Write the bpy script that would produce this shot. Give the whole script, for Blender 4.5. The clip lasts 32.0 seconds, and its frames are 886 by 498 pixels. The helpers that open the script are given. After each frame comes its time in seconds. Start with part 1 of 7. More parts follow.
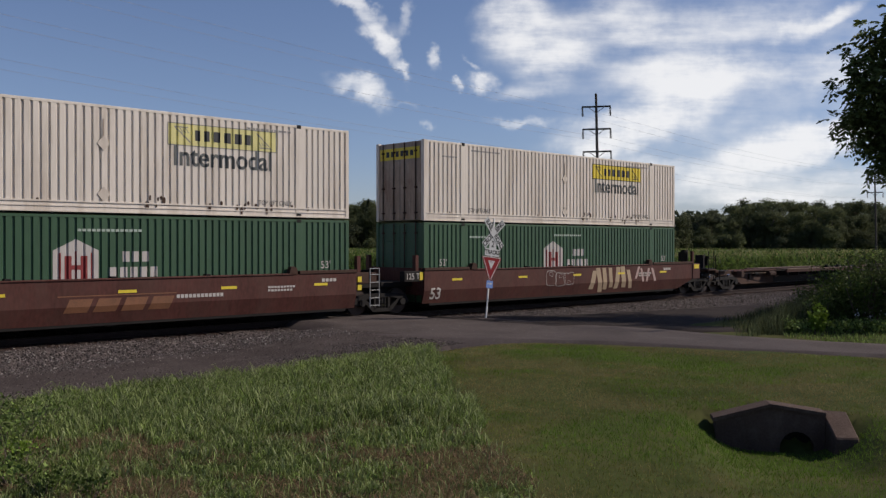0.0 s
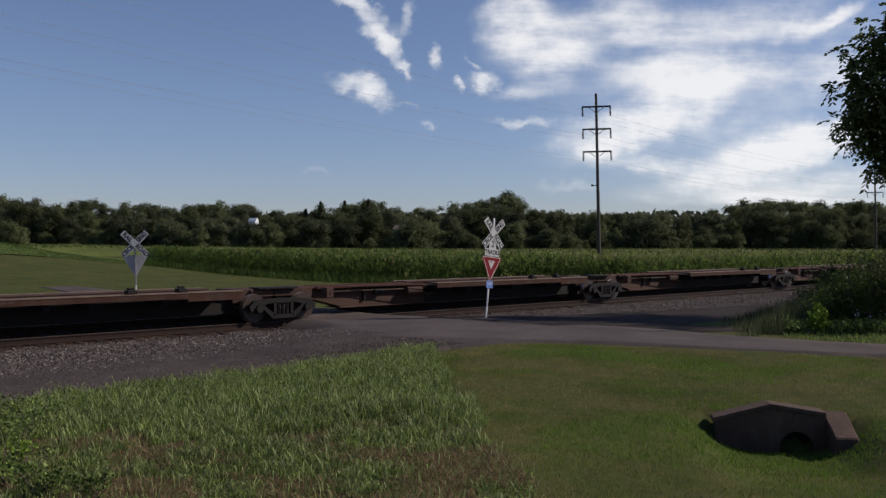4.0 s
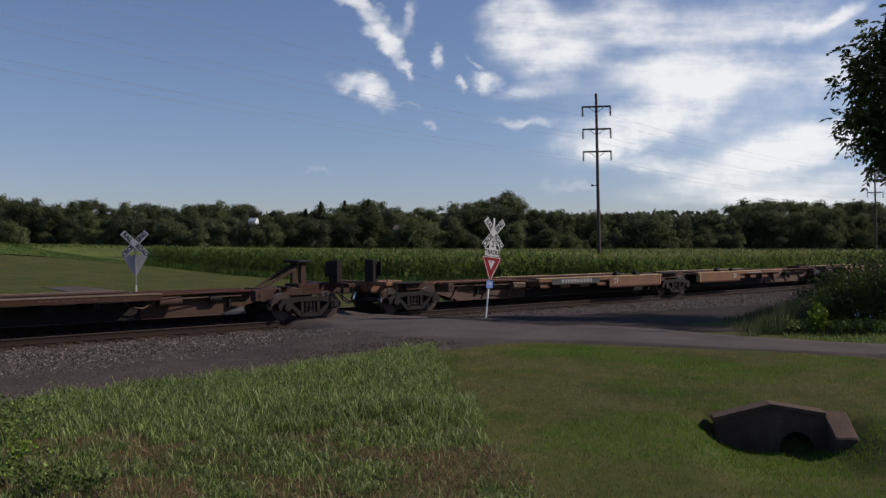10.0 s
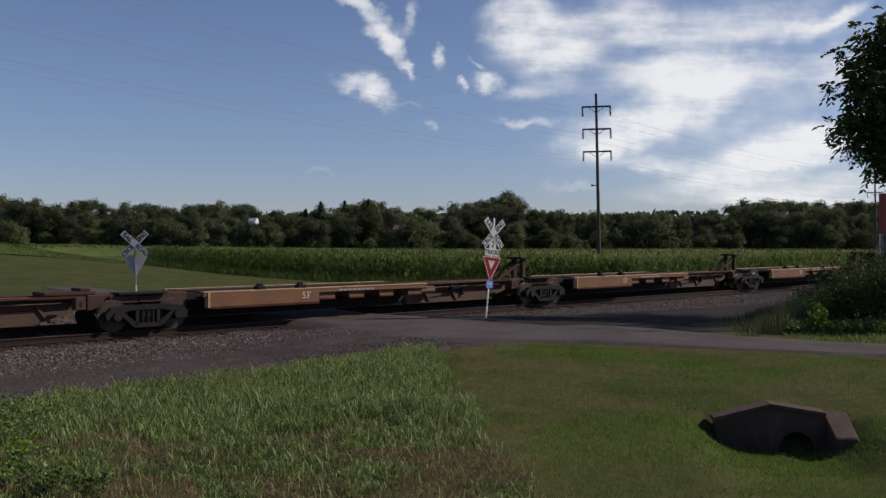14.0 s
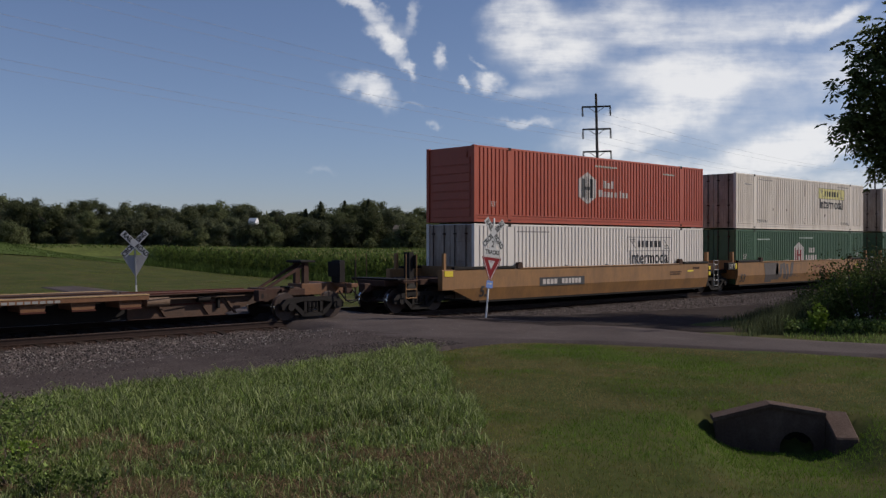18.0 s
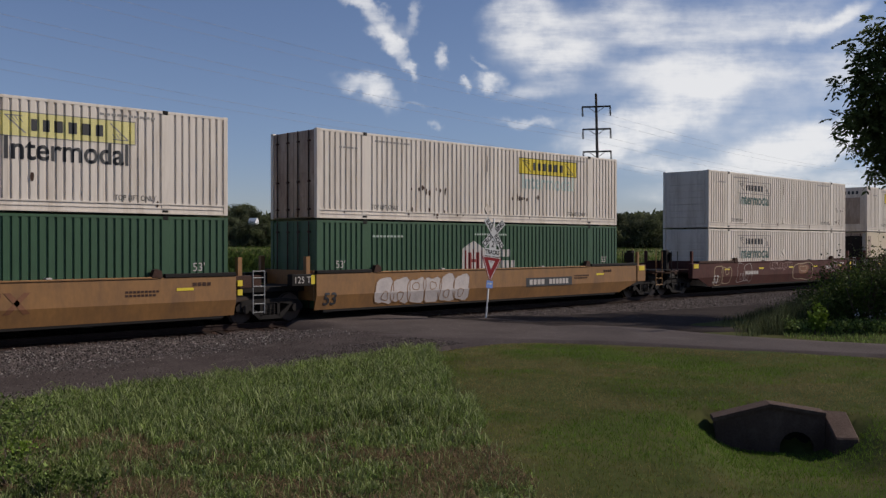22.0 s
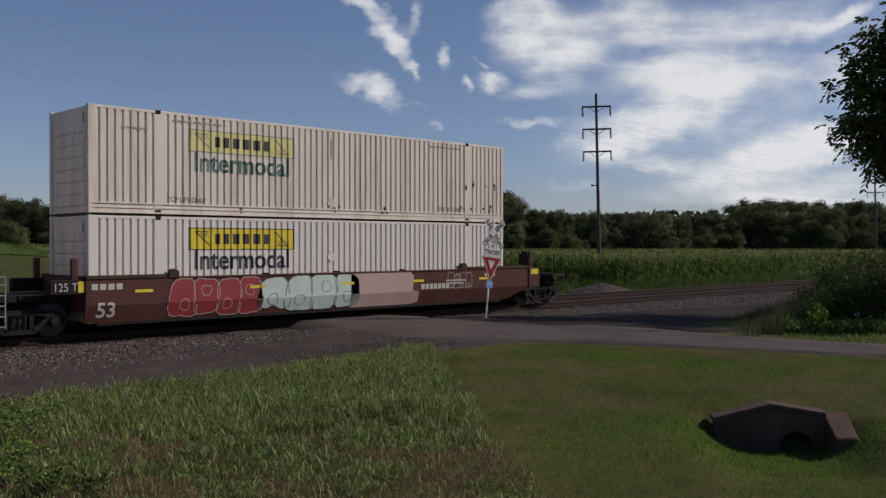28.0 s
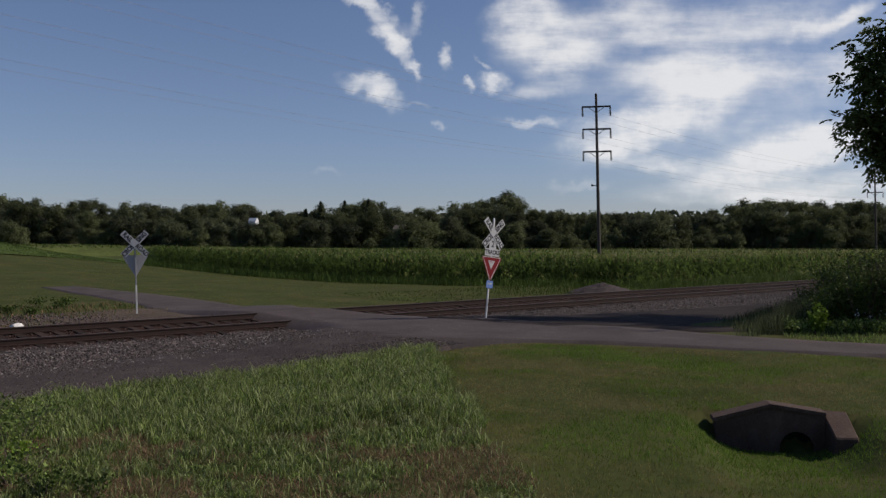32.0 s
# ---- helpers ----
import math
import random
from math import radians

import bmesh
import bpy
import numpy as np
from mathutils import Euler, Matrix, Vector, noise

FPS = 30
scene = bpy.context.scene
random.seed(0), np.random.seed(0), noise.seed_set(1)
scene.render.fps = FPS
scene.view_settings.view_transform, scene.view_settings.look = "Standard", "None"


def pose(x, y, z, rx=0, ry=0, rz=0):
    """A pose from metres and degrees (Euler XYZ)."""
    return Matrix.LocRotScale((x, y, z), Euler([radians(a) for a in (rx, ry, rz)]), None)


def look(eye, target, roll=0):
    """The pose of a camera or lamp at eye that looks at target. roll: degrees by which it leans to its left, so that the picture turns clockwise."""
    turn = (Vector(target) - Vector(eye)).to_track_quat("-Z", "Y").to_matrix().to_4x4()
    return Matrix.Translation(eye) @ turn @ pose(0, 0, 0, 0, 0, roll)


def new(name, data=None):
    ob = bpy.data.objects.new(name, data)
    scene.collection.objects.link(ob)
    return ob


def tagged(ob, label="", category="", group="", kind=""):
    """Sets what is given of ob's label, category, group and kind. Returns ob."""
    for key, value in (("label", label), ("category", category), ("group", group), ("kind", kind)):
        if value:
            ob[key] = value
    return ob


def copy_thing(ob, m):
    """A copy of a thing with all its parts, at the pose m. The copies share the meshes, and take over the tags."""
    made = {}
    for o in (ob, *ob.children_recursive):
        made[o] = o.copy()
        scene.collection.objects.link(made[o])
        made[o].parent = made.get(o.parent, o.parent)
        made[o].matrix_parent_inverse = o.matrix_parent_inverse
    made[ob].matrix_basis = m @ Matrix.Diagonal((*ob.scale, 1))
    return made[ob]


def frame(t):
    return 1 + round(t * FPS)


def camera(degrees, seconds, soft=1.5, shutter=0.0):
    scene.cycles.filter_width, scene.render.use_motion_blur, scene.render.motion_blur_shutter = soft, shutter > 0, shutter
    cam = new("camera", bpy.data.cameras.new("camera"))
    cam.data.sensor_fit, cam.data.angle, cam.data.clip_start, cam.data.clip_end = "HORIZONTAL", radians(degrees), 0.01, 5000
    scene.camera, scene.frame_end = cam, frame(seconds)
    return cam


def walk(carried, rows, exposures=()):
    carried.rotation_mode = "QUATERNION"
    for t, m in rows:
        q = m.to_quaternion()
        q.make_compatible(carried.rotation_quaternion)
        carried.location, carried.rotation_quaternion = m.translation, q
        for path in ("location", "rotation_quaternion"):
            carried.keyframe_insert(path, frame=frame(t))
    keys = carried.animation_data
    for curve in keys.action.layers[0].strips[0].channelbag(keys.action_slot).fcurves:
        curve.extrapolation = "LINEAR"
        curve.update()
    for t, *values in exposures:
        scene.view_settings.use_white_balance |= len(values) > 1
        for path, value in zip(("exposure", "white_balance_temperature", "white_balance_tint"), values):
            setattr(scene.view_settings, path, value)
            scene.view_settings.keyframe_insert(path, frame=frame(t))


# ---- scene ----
# World: X runs along the track, Y away from the camera, Z up from the rail head.
EYE = Vector((0.0, -25.348, 2.278))
HEADING, PITCH = radians(43.974), radians(-0.28)
cam = camera(50.92, 32.0, soft=1.35)
AHEAD = Vector((math.sin(HEADING) * math.cos(PITCH), math.cos(HEADING) * math.cos(PITCH), math.sin(PITCH)))
walk(cam, [(0.0, look(EYE, EYE + AHEAD)), (32.0, look(EYE, EYE + AHEAD))], [(0.0, 0.08), (9.0, 0.09), (14.0, 0.03), (19.0, -0.04), (22.0, -0.05), (24.0, -0.02), (25.0, -0.09), (28.0, -0.15), (32.0, -0.09)])

# ---- light ----
SUN = Vector((0.66, -0.47, 0.59)).normalized()
world = bpy.data.worlds.new("sky")
scene.world = world
world.use_nodes = True
wn, wl = world.node_tree.nodes, world.node_tree.links
wn.clear()
sky = wn.new("ShaderNodeTexSky")
sky.sky_type = 'NISHITA'
sky.sun_disc = False
sky.sun_elevation = math.asin(SUN.z)
sky.sun_rotation = math.atan2(SUN.x, SUN.y)
sky.air_density, sky.dust_density, sky.ozone_density = 1.0, 0.2, 4.3
back = wn.new("ShaderNodeBackground")
back.inputs["Strength"].default_value = 0.075
wout = wn.new("ShaderNodeOutputWorld")
tint = wn.new("ShaderNodeMix")
tint.data_type, tint.blend_type = 'RGBA', 'MULTIPLY'
tint.inputs["Factor"].default_value = 1.0
low_sky = wn.new("ShaderNodeTexCoord")
up_axis = wn.new("ShaderNodeSeparateXYZ")
wl.new(low_sky.outputs["Generated"], up_axis.inputs[0])
rise = wn.new("ShaderNodeMapRange")
rise.interpolation_type = 'SMOOTHSTEP'
rise.inputs["From Min"].default_value, rise.inputs["From Max"].default_value = 0.0, 0.22
wl.new(up_axis.outputs["Z"], rise.inputs["Value"])
shade = wn.new("ShaderNodeMix")
shade.data_type = 'RGBA'
shade.inputs["A"].default_value, shade.inputs["B"].default_value = (0.94, 0.905, 1.12, 1), (1.10, 0.975, 1.06, 1)
wl.new(rise.outputs[0], shade.inputs["Factor"])
wl.new(shade.outputs["Result"], tint.inputs["B"])
wl.new(sky.outputs[0], tint.inputs["A"])
wl.new(tint.outputs["Result"], back.inputs[0])
wl.new(back.outputs[0], wout.inputs[0])

sun_data = bpy.data.lights.new("sun", 'SUN')
sun_data.energy, sun_data.angle, sun_data.color = 3.95, radians(0.6), (1.0, 0.895, 0.78)
sun = new("sun", sun_data)
sun.matrix_world = look(SUN * 300, (0, 0, 0))


def travelled(t):
    """How far the train has gone since 19 s."""
    d = (t - 19) / 19
    ease = min(1.0, max(0.0, (t - 22.6) / 1.8))
    return -0.2 * ease * ease * (3 - 2 * ease) + d * (216.878 + d * (11.726 + d * (-2.051 + d * (-5.397 + d * 0.477))))


# ---- materials ----
def mat(name, color, rough=0.6, metal=0.0, vary=0.25, scale=3.0, grain=40.0, bump=0.15, dirt=None, dirt_amount=0.0,
        spec=0.5, stretch=(1, 1, 1), rnd=0.0, thin=0.0, isl=False):
    """A surface with coarse and fine variation, stains and relief; rnd varies it from piece to piece."""
    m = bpy.data.materials.new(name)
    m.use_nodes = True
    n, l = m.node_tree.nodes, m.node_tree.links
    b = n["Principled BSDF"]
    b.inputs["Roughness"].default_value, b.inputs["Metallic"].default_value = rough, metal
    b.inputs["Specular IOR Level"].default_value = spec
    co = n.new("ShaderNodeTexCoord")
    mp = n.new("ShaderNodeMapping")
    mp.inputs["Scale"].default_value = stretch
    l.new(co.outputs["Object"], mp.inputs["Vector"])
    big, fine = n.new("ShaderNodeTexNoise"), n.new("ShaderNodeTexNoise")
    big.inputs["Scale"].default_value, big.inputs["Detail"].default_value = scale, 5
    fine.inputs["Scale"].default_value, fine.inputs["Detail"].default_value = grain, 4
    l.new(mp.outputs[0], big.inputs["Vector"])
    l.new(mp.outputs[0], fine.inputs["Vector"])
    add = n.new("ShaderNodeMath")
    add.operation = 'ADD'
    l.new(big.outputs["Fac"], add.inputs[0])
    l.new(fine.outputs["Fac"], add.inputs[1])
    last = add.outputs[0]
    ramp = n.new("ShaderNodeMapRange")
    ramp.inputs["From Min"].default_value, ramp.inputs["From Max"].default_value = 0.65, 1.35
    ramp.inputs["To Min"].default_value, ramp.inputs["To Max"].default_value = 1 - vary, 1 + vary
    l.new(last, ramp.inputs["Value"])
    value = ramp.outputs[0]
    if rnd:
        info = n.new("ShaderNodeObjectInfo")
        r2 = n.new("ShaderNodeMapRange")
        r2.inputs["To Min"].default_value, r2.inputs["To Max"].default_value = 1 - rnd, 1 + rnd
        if isl:
            geo = n.new("ShaderNodeNewGeometry")
            l.new(geo.outputs["Random Per Island"], r2.inputs["Value"])
        else:
            l.new(info.outputs["Random"], r2.inputs["Value"])
        mu = n.new("ShaderNodeMath")
        mu.operation = 'MULTIPLY'
        l.new(value, mu.inputs[0])
        l.new(r2.outputs[0], mu.inputs[1])
        value = mu.outputs[0]
    hsv = n.new("ShaderNodeHueSaturation")
    hsv.inputs["Color"].default_value = (*color, 1)
    l.new(value, hsv.inputs["Value"])
    col = hsv.outputs[0]
    if dirt:
        st = n.new("ShaderNodeTexNoise")
        st.inputs["Scale"].default_value, st.inputs["Detail"].default_value = scale * 1.7, 8
        st.inputs["Roughness"].default_value = 0.7
        l.new(mp.outputs[0], st.inputs["Vector"])
        cr = n.new("ShaderNodeMapRange")
        cr.inputs["From Min"].default_value, cr.inputs["From Max"].default_value = 0.62 - 0.25 * dirt_amount, 0.75
        cr.inputs["To Max"].default_value = min(1.0, 0.45 + dirt_amount * 0.5)
        l.new(st.outputs["Fac"], cr.inputs["Value"])
        mix = n.new("ShaderNodeMix")
        mix.data_type = 'RGBA'
        l.new(cr.outputs[0], mix.inputs["Factor"])
        l.new(col, mix.inputs["A"])
        mix.inputs["B"].default_value = (*dirt, 1)
        col = mix.outputs["Result"]
    l.new(col, b.inputs["Base Color"])
    if thin:
        tr = n.new("ShaderNodeBsdfTranslucent")
        l.new(col, tr.inputs["Color"])
        ms = n.new("ShaderNodeMixShader")
        ms.inputs[0].default_value = thin
        l.new(b.outputs[0], ms.inputs[1])
        l.new(tr.outputs[0], ms.inputs[2])
        l.new(ms.outputs[0], n["Material Output"].inputs["Surface"])
    if bump:
        bp = n.new("ShaderNodeBump")
        bp.inputs["Strength"].default_value, bp.inputs["Distance"].default_value = bump, 0.02
        l.new(last, bp.inputs["Height"])
        l.new(bp.outputs[0], b.inputs["Normal"])
    return m


GRIME = (0.06, 0.045, 0.035)
M_WHITE = mat("white_paint_weathered", (0.63, 0.565, 0.495), 0.55, vary=0.07, scale=0.8, grain=9, bump=0.05, dirt=(0.30, 0.23, 0.165), dirt_amount=0.55, stretch=(1.3, 1.3, 0.14))
M_WHITE_NEW = mat("white_paint_clean", (0.62, 0.575, 0.53), 0.5, vary=0.04, scale=0.8, grain=9, bump=0.05, dirt=(0.55, 0.52, 0.48), dirt_amount=0.15, stretch=(1, 1, 0.25))
M_GREEN = mat("green_paint", (0.026, 0.072, 0.032), 0.5, vary=0.15, scale=0.9, grain=9, bump=0.05, dirt=(0.05, 0.09, 0.05), dirt_amount=0.3, stretch=(1, 1, 0.25))
M_RED = mat("oxide_red_paint", (0.34, 0.062, 0.030), 0.5, vary=0.12, scale=0.9, grain=9, bump=0.05, dirt=(0.22, 0.05, 0.03), dirt_amount=0.3, stretch=(1, 1, 0.25))
M_BEIGE = mat("beige_fibreglass", (0.52, 0.43, 0.31), 0.5, vary=0.07, scale=0.7, grain=9, bump=0.04, dirt=(0.4, 0.32, 0.22), dirt_amount=0.3, stretch=(1, 1, 0.25))
M_BROWN = mat("boxcar_brown_paint", (0.070, 0.024, 0.019), 0.65, vary=0.35, scale=0.9, grain=12, bump=0.1, dirt=(0.078, 0.040, 0.031), dirt_amount=0.75, stretch=(1, 1, 0.4), spec=0.2)
M_YELLOW = mat("freight_yellow_paint", (0.225, 0.110, 0.034), 0.6, vary=0.15, scale=0.8, grain=12, bump=0.08, dirt=(0.105, 0.055, 0.026), dirt_amount=0.7, stretch=(1, 1, 0.4))
M_RUSTY = mat("rusty_brown_steel", (0.050, 0.026, 0.019), 0.8, vary=0.35, scale=1.5, grain=25, bump=0.2, dirt=GRIME, dirt_amount=0.5, spec=0.2)
M_TRUCK = mat("dusty_cast_steel", (0.030, 0.018, 0.013), 0.8, vary=0.35, scale=3, grain=30, bump=0.2, dirt=GRIME, dirt_amount=0.5, spec=0.2)
# Grimy black steel; also stands for shade under spine decks and in the culvert.
M_DARK = mat("black_grimy_steel_and_shade", (0.012, 0.010, 0.0095), 0.75, vary=0.3, scale=3, grain=30, bump=0.15, spec=0.2)
M_WHEEL = mat("wheel_steel", (0.042, 0.027, 0.022), 0.5, metal=0.3, vary=0.3, scale=4, grain=30, bump=0.1)
M_TREAD = mat("polished_tread", (0.6, 0.58, 0.55), 0.25, metal=1.0, vary=0.1)
M_RAIL = mat("rusted_rail", (0.024, 0.0135, 0.011), 0.7, vary=0.3, scale=4, grain=40, bump=0.15, spec=0.2)
M_RAILTOP = mat("polished_rail_head", (0.125, 0.088, 0.072), 0.5, metal=0.55, vary=0.2, scale=2, grain=20, bump=0.03)
M_TIE = mat("weathered_tie", (0.034, 0.024, 0.020), 0.9, vary=0.4, scale=4, grain=30, bump=0.4, rnd=0.3, stretch=(1, 0.2, 1), spec=0.12)
M_BALLAST = mat("grey_ballast", (0.066, 0.053, 0.050), 0.95, vary=0.45, scale=1.5, grain=16, bump=1.0, dirt=(0.11, 0.092, 0.088), dirt_amount=0.4, spec=0.1)
M_STONE = mat("crushed_stone", (0.098, 0.081, 0.076), 0.9, vary=0.5, scale=7, grain=30, bump=0.3, rnd=0.8, isl=True, spec=0.2)
# Gravel darker than the cinder track: the tree's shade is put into its colour.
M_PAD = mat("tree_shaded_gravel_pad", (0.034, 0.027, 0.025), 0.95, vary=0.4, scale=0.9, grain=20, bump=0.8, dirt=(0.062, 0.052, 0.047), dirt_amount=0.4, spec=0.06)
M_PALE = mat("pale_limestone", (0.20, 0.18, 0.165), 0.9, vary=0.3, scale=7, grain=30, bump=0.3, rnd=0.5, isl=True)
M_CINDER = mat("dark_cinder_gravel", (0.058, 0.046, 0.043), 0.95, vary=0.4, scale=0.9, grain=20, bump=0.8, dirt=(0.11, 0.094, 0.088), dirt_amount=0.4, spec=0.08)
M_ASPHALT = mat("worn_asphalt", (0.072, 0.057, 0.053), 0.85, vary=0.35, scale=0.5, grain=22, bump=0.5, dirt=(0.115, 0.097, 0.090), dirt_amount=0.5, spec=0.15)
M_GROUND = mat("meadow_soil", (0.050, 0.062, 0.017), 0.95, vary=0.35, scale=0.35, grain=6, bump=0.6, dirt=(0.10, 0.075, 0.036), dirt_amount=0.7, spec=0.06)
M_LAWN_DRY = mat("dry_mown_grass", (0.24, 0.195, 0.085), 0.9, vary=0.3, scale=0.8, grain=5, bump=0, thin=0.3, rnd=0.3, isl=True, spec=0.12)
M_LAWN_LUSH = mat("lush_mown_grass", (0.112, 0.185, 0.024), 0.85, vary=0.3, scale=0.8, grain=5, bump=0, thin=0.3, rnd=0.3, isl=True, spec=0.12)
M_BALLAST_RUST = mat("rust_stained_ballast", (0.036, 0.021, 0.016), 0.95, vary=0.45, scale=1.5, grain=16, bump=1.0, dirt=(0.04, 0.022, 0.018), dirt_amount=0.4, spec=0.08)
M_STONE_RUST = mat("rust_stained_stone", (0.058, 0.037, 0.031), 0.9, vary=0.5, scale=7, grain=30, bump=0.3, rnd=0.7, isl=True, spec=0.12)
M_TIP = mat("pale_grass_tip", (0.20, 0.235, 0.085), 0.5, vary=0.25, scale=0.6, grain=5, bump=0, thin=0.3, rnd=0.5, isl=True, spec=0.4)
M_LAWN = mat("mown_grass", (0.140, 0.165, 0.034), 0.9, vary=0.45, scale=0.6, grain=4, bump=0, dirt=(0.19, 0.135, 0.055), dirt_amount=0.55, thin=0.3, rnd=0.3, isl=True, spec=0.12)
M_TALL = mat("tall_grass", (0.140, 0.195, 0.046), 0.7, vary=0.3, scale=0.6, grain=5, bump=0, thin=0.35, rnd=0.6, isl=True, spec=0.3)
M_DRY = mat("dry_grass", (0.20, 0.135, 0.082), 0.9, vary=0.35, scale=1.5, grain=10, bump=0, thin=0.3, rnd=0.35, isl=True, spec=0.12)
M_CORN = mat("corn_leaf", (0.074, 0.110, 0.026), 0.6, vary=0.3, scale=0.15, grain=2, bump=0, thin=0.6, rnd=0.5, isl=True, spec=0.12)
M_TASSEL = mat("corn_tassel", (0.22, 0.20, 0.085), 0.8, vary=0.2, scale=0.4, grain=3, bump=0, thin=0.3, rnd=0.3, isl=True, spec=0.12)
M_LEAF = mat("tree_leaf", (0.100, 0.114, 0.052), 0.7, vary=0.4, scale=0.15, grain=1.5, bump=0, thin=0.45, rnd=0.35, spec=0.12)
M_LEAF_DARK = mat("dark_tree_leaf", (0.082, 0.093, 0.050), 0.7, vary=0.4, scale=0.2, grain=2, bump=0, thin=0.45, rnd=0.3, spec=0.12)
M_LEAF_NEAR = mat("compound_leaf", (0.085, 0.108, 0.034), 0.5, vary=0.3, scale=1.2, grain=9, bump=0, thin=0.3, rnd=0.35, isl=True, spec=0.08)
M_BARK = mat("bark", (0.09, 0.07, 0.055), 0.9, vary=0.35, scale=4, grain=30, bump=0.6, stretch=(1, 1, 0.2))
M_CONCRETE = mat("weathered_concrete", (0.078, 0.052, 0.041), 0.9, vary=0.25, scale=2.5, grain=30, bump=0.4, dirt=(0.125, 0.096, 0.080), dirt_amount=0.5, spec=0.15)
M_SIGN = mat("white_sign_sheeting", (0.45, 0.45, 0.45), 0.45, vary=0.05, scale=3, grain=20, bump=0)
M_SIGNBLACK = mat("black_lettering", (0.02, 0.02, 0.02), 0.5, vary=0.1, bump=0)
M_SIGNRED = mat("red_sign_sheeting", (0.17, 0.008, 0.012), 0.6, vary=0.06, bump=0, spec=0.2)
M_SIGNBLUE = mat("blue_sign_sheeting", (0.13, 0.22, 0.5), 0.45, vary=0.06, bump=0)
M_ALU = mat("bare_sign_aluminium", (0.32, 0.315, 0.31), 0.6, metal=0.0, vary=0.08, bump=0.03)
M_POSTPAINT = mat("white_post_paint", (0.68, 0.66, 0.62), 0.6, vary=0.15, bump=0.05)
M_GALV = mat("galvanised_post", (0.30, 0.30, 0.30), 0.6, metal=0.4, vary=0.2, bump=0.05)
M_POLE = mat("weathered_pole_wood", (0.065, 0.052, 0.046), 0.9, vary=0.25, scale=2, grain=20, bump=0.3, stretch=(1, 1, 0.1))
M_INSUL = mat("brown_porcelain", (0.07, 0.045, 0.04), 0.3, vary=0.1, bump=0)
M_WIRE = mat("dark_cable", (0.16, 0.17, 0.20), 0.7, vary=0.1, bump=0)
M_INK = mat("black_marking", (0.025, 0.025, 0.028), 0.6, vary=0.15, bump=0)
M_INKSOFT = mat("worn_dark_lettering", (0.065, 0.070, 0.068), 0.6, vary=0.3, scale=2, bump=0)
M_INKGREEN = mat("faded_green_marking", (0.07, 0.13, 0.11), 0.6, vary=0.25, scale=2, bump=0)
M_PANEL = mat("yellow_decal", (0.62, 0.48, 0.03), 0.5, vary=0.15, scale=2, bump=0)
M_PANEL_FADED = mat("faded_yellow_decal", (0.60, 0.54, 0.22), 0.55, vary=0.2, scale=2, bump=0)
M_MARKWHITE = mat("white_marking", (0.42, 0.385, 0.36), 0.6, vary=0.15, scale=3, bump=0)
M_MARKDARK = mat("dark_red_marking", (0.20, 0.02, 0.02), 0.6, vary=0.15, bump=0)


M_WEED = mat("roadside_weed", (0.066, 0.095, 0.022), 0.65, vary=0.35, scale=1.0, grain=6, bump=0, thin=0.3, rnd=0.4, isl=True, spec=0.12)
M_MARGIN = mat("field_margin_grass", (0.072, 0.110, 0.026), 0.7, vary=0.35, scale=0.3, grain=3, bump=0, thin=0.4, rnd=0.5, isl=True, spec=0.1)
M_REED = mat("dark_reed", (0.082, 0.096, 0.044), 0.7, vary=0.35, scale=0.6, grain=4, bump=0, thin=0.3, rnd=0.6, isl=True, spec=0.1)
M_WEED_BRIGHT = mat("bright_weed", (0.13, 0.20, 0.025), 0.65, vary=0.3, scale=1.0, grain=6, bump=0, thin=0.35, rnd=0.3, isl=True, spec=0.12)
M_CROP = mat("low_crop_leaf", (0.088, 0.122, 0.034), 0.7, vary=0.3, scale=0.12, grain=1.5, bump=0, thin=0.4, rnd=0.3, isl=True, spec=0.1)
M_CROPBED = mat("low_crop_bed", (0.070, 0.100, 0.026), 0.9, vary=0.25, scale=0.15, grain=2.5, bump=0.4, dirt=(0.11, 0.12, 0.045), dirt_amount=0.4, spec=0.05)
M_CANOPY = mat("corn_canopy", (0.085, 0.104, 0.026), 0.8, vary=0.4, scale=0.12, grain=1.5, bump=0.6, spec=0.12)
M_BARNWHITE = mat("white_barn_boards", (0.72, 0.72, 0.72), 0.6, vary=0.06, bump=0.05)
M_TAN = mat("tan_siding", (0.34, 0.26, 0.17), 0.7, vary=0.1, bump=0.05)
M_DIRT = mat("bare_dirt", (0.105, 0.076, 0.058), 0.95, vary=0.4, scale=0.8, grain=14, bump=0.7, dirt=(0.05, 0.06, 0.02), dirt_amount=0.5, spec=0.1)
M_INKGREY = mat("faint_grey_marking", (0.22, 0.21, 0.20), 0.6, vary=0.15, bump=0)
M_FAINTWHITE = mat("faint_white_marking", (0.30, 0.36, 0.31), 0.6, vary=0.15, bump=0)


# ---- building helpers ----
def thing(name, label, category, group="", kind=""):
    return tagged(new(name), label, category, group, kind)


def part(name, bm, material, parent, label="", smooth=False):
    me = bpy.data.meshes.new(name)
    bm.to_mesh(me)
    bm.free()
    return part_of(name, me, material, parent, label, smooth)


def part_of(name, me, material, parent, label="", smooth=False):
    if material and not me.materials:
        me.materials.append(material)
    if smooth:
        me.shade_smooth()
    ob = new(name, me)
    ob.parent = parent
    if label:
        ob["label"] = label
    if name in SMALL:
        ob["kind"] = "stuff"
    return ob


SMALL = {"name_strip", "small_print", "number_strip", "stencil", "mark_inlay", "text_strip", "panel_frame", "rust_scab", "paint_outline", "spray_paint", "lettering"}


def mesh_np(name, verts, faces):
    me = bpy.data.meshes.new(name)
    me.from_pydata(verts.tolist() if hasattr(verts, "tolist") else verts, [], faces.tolist() if hasattr(faces, "tolist") else faces)
    return me


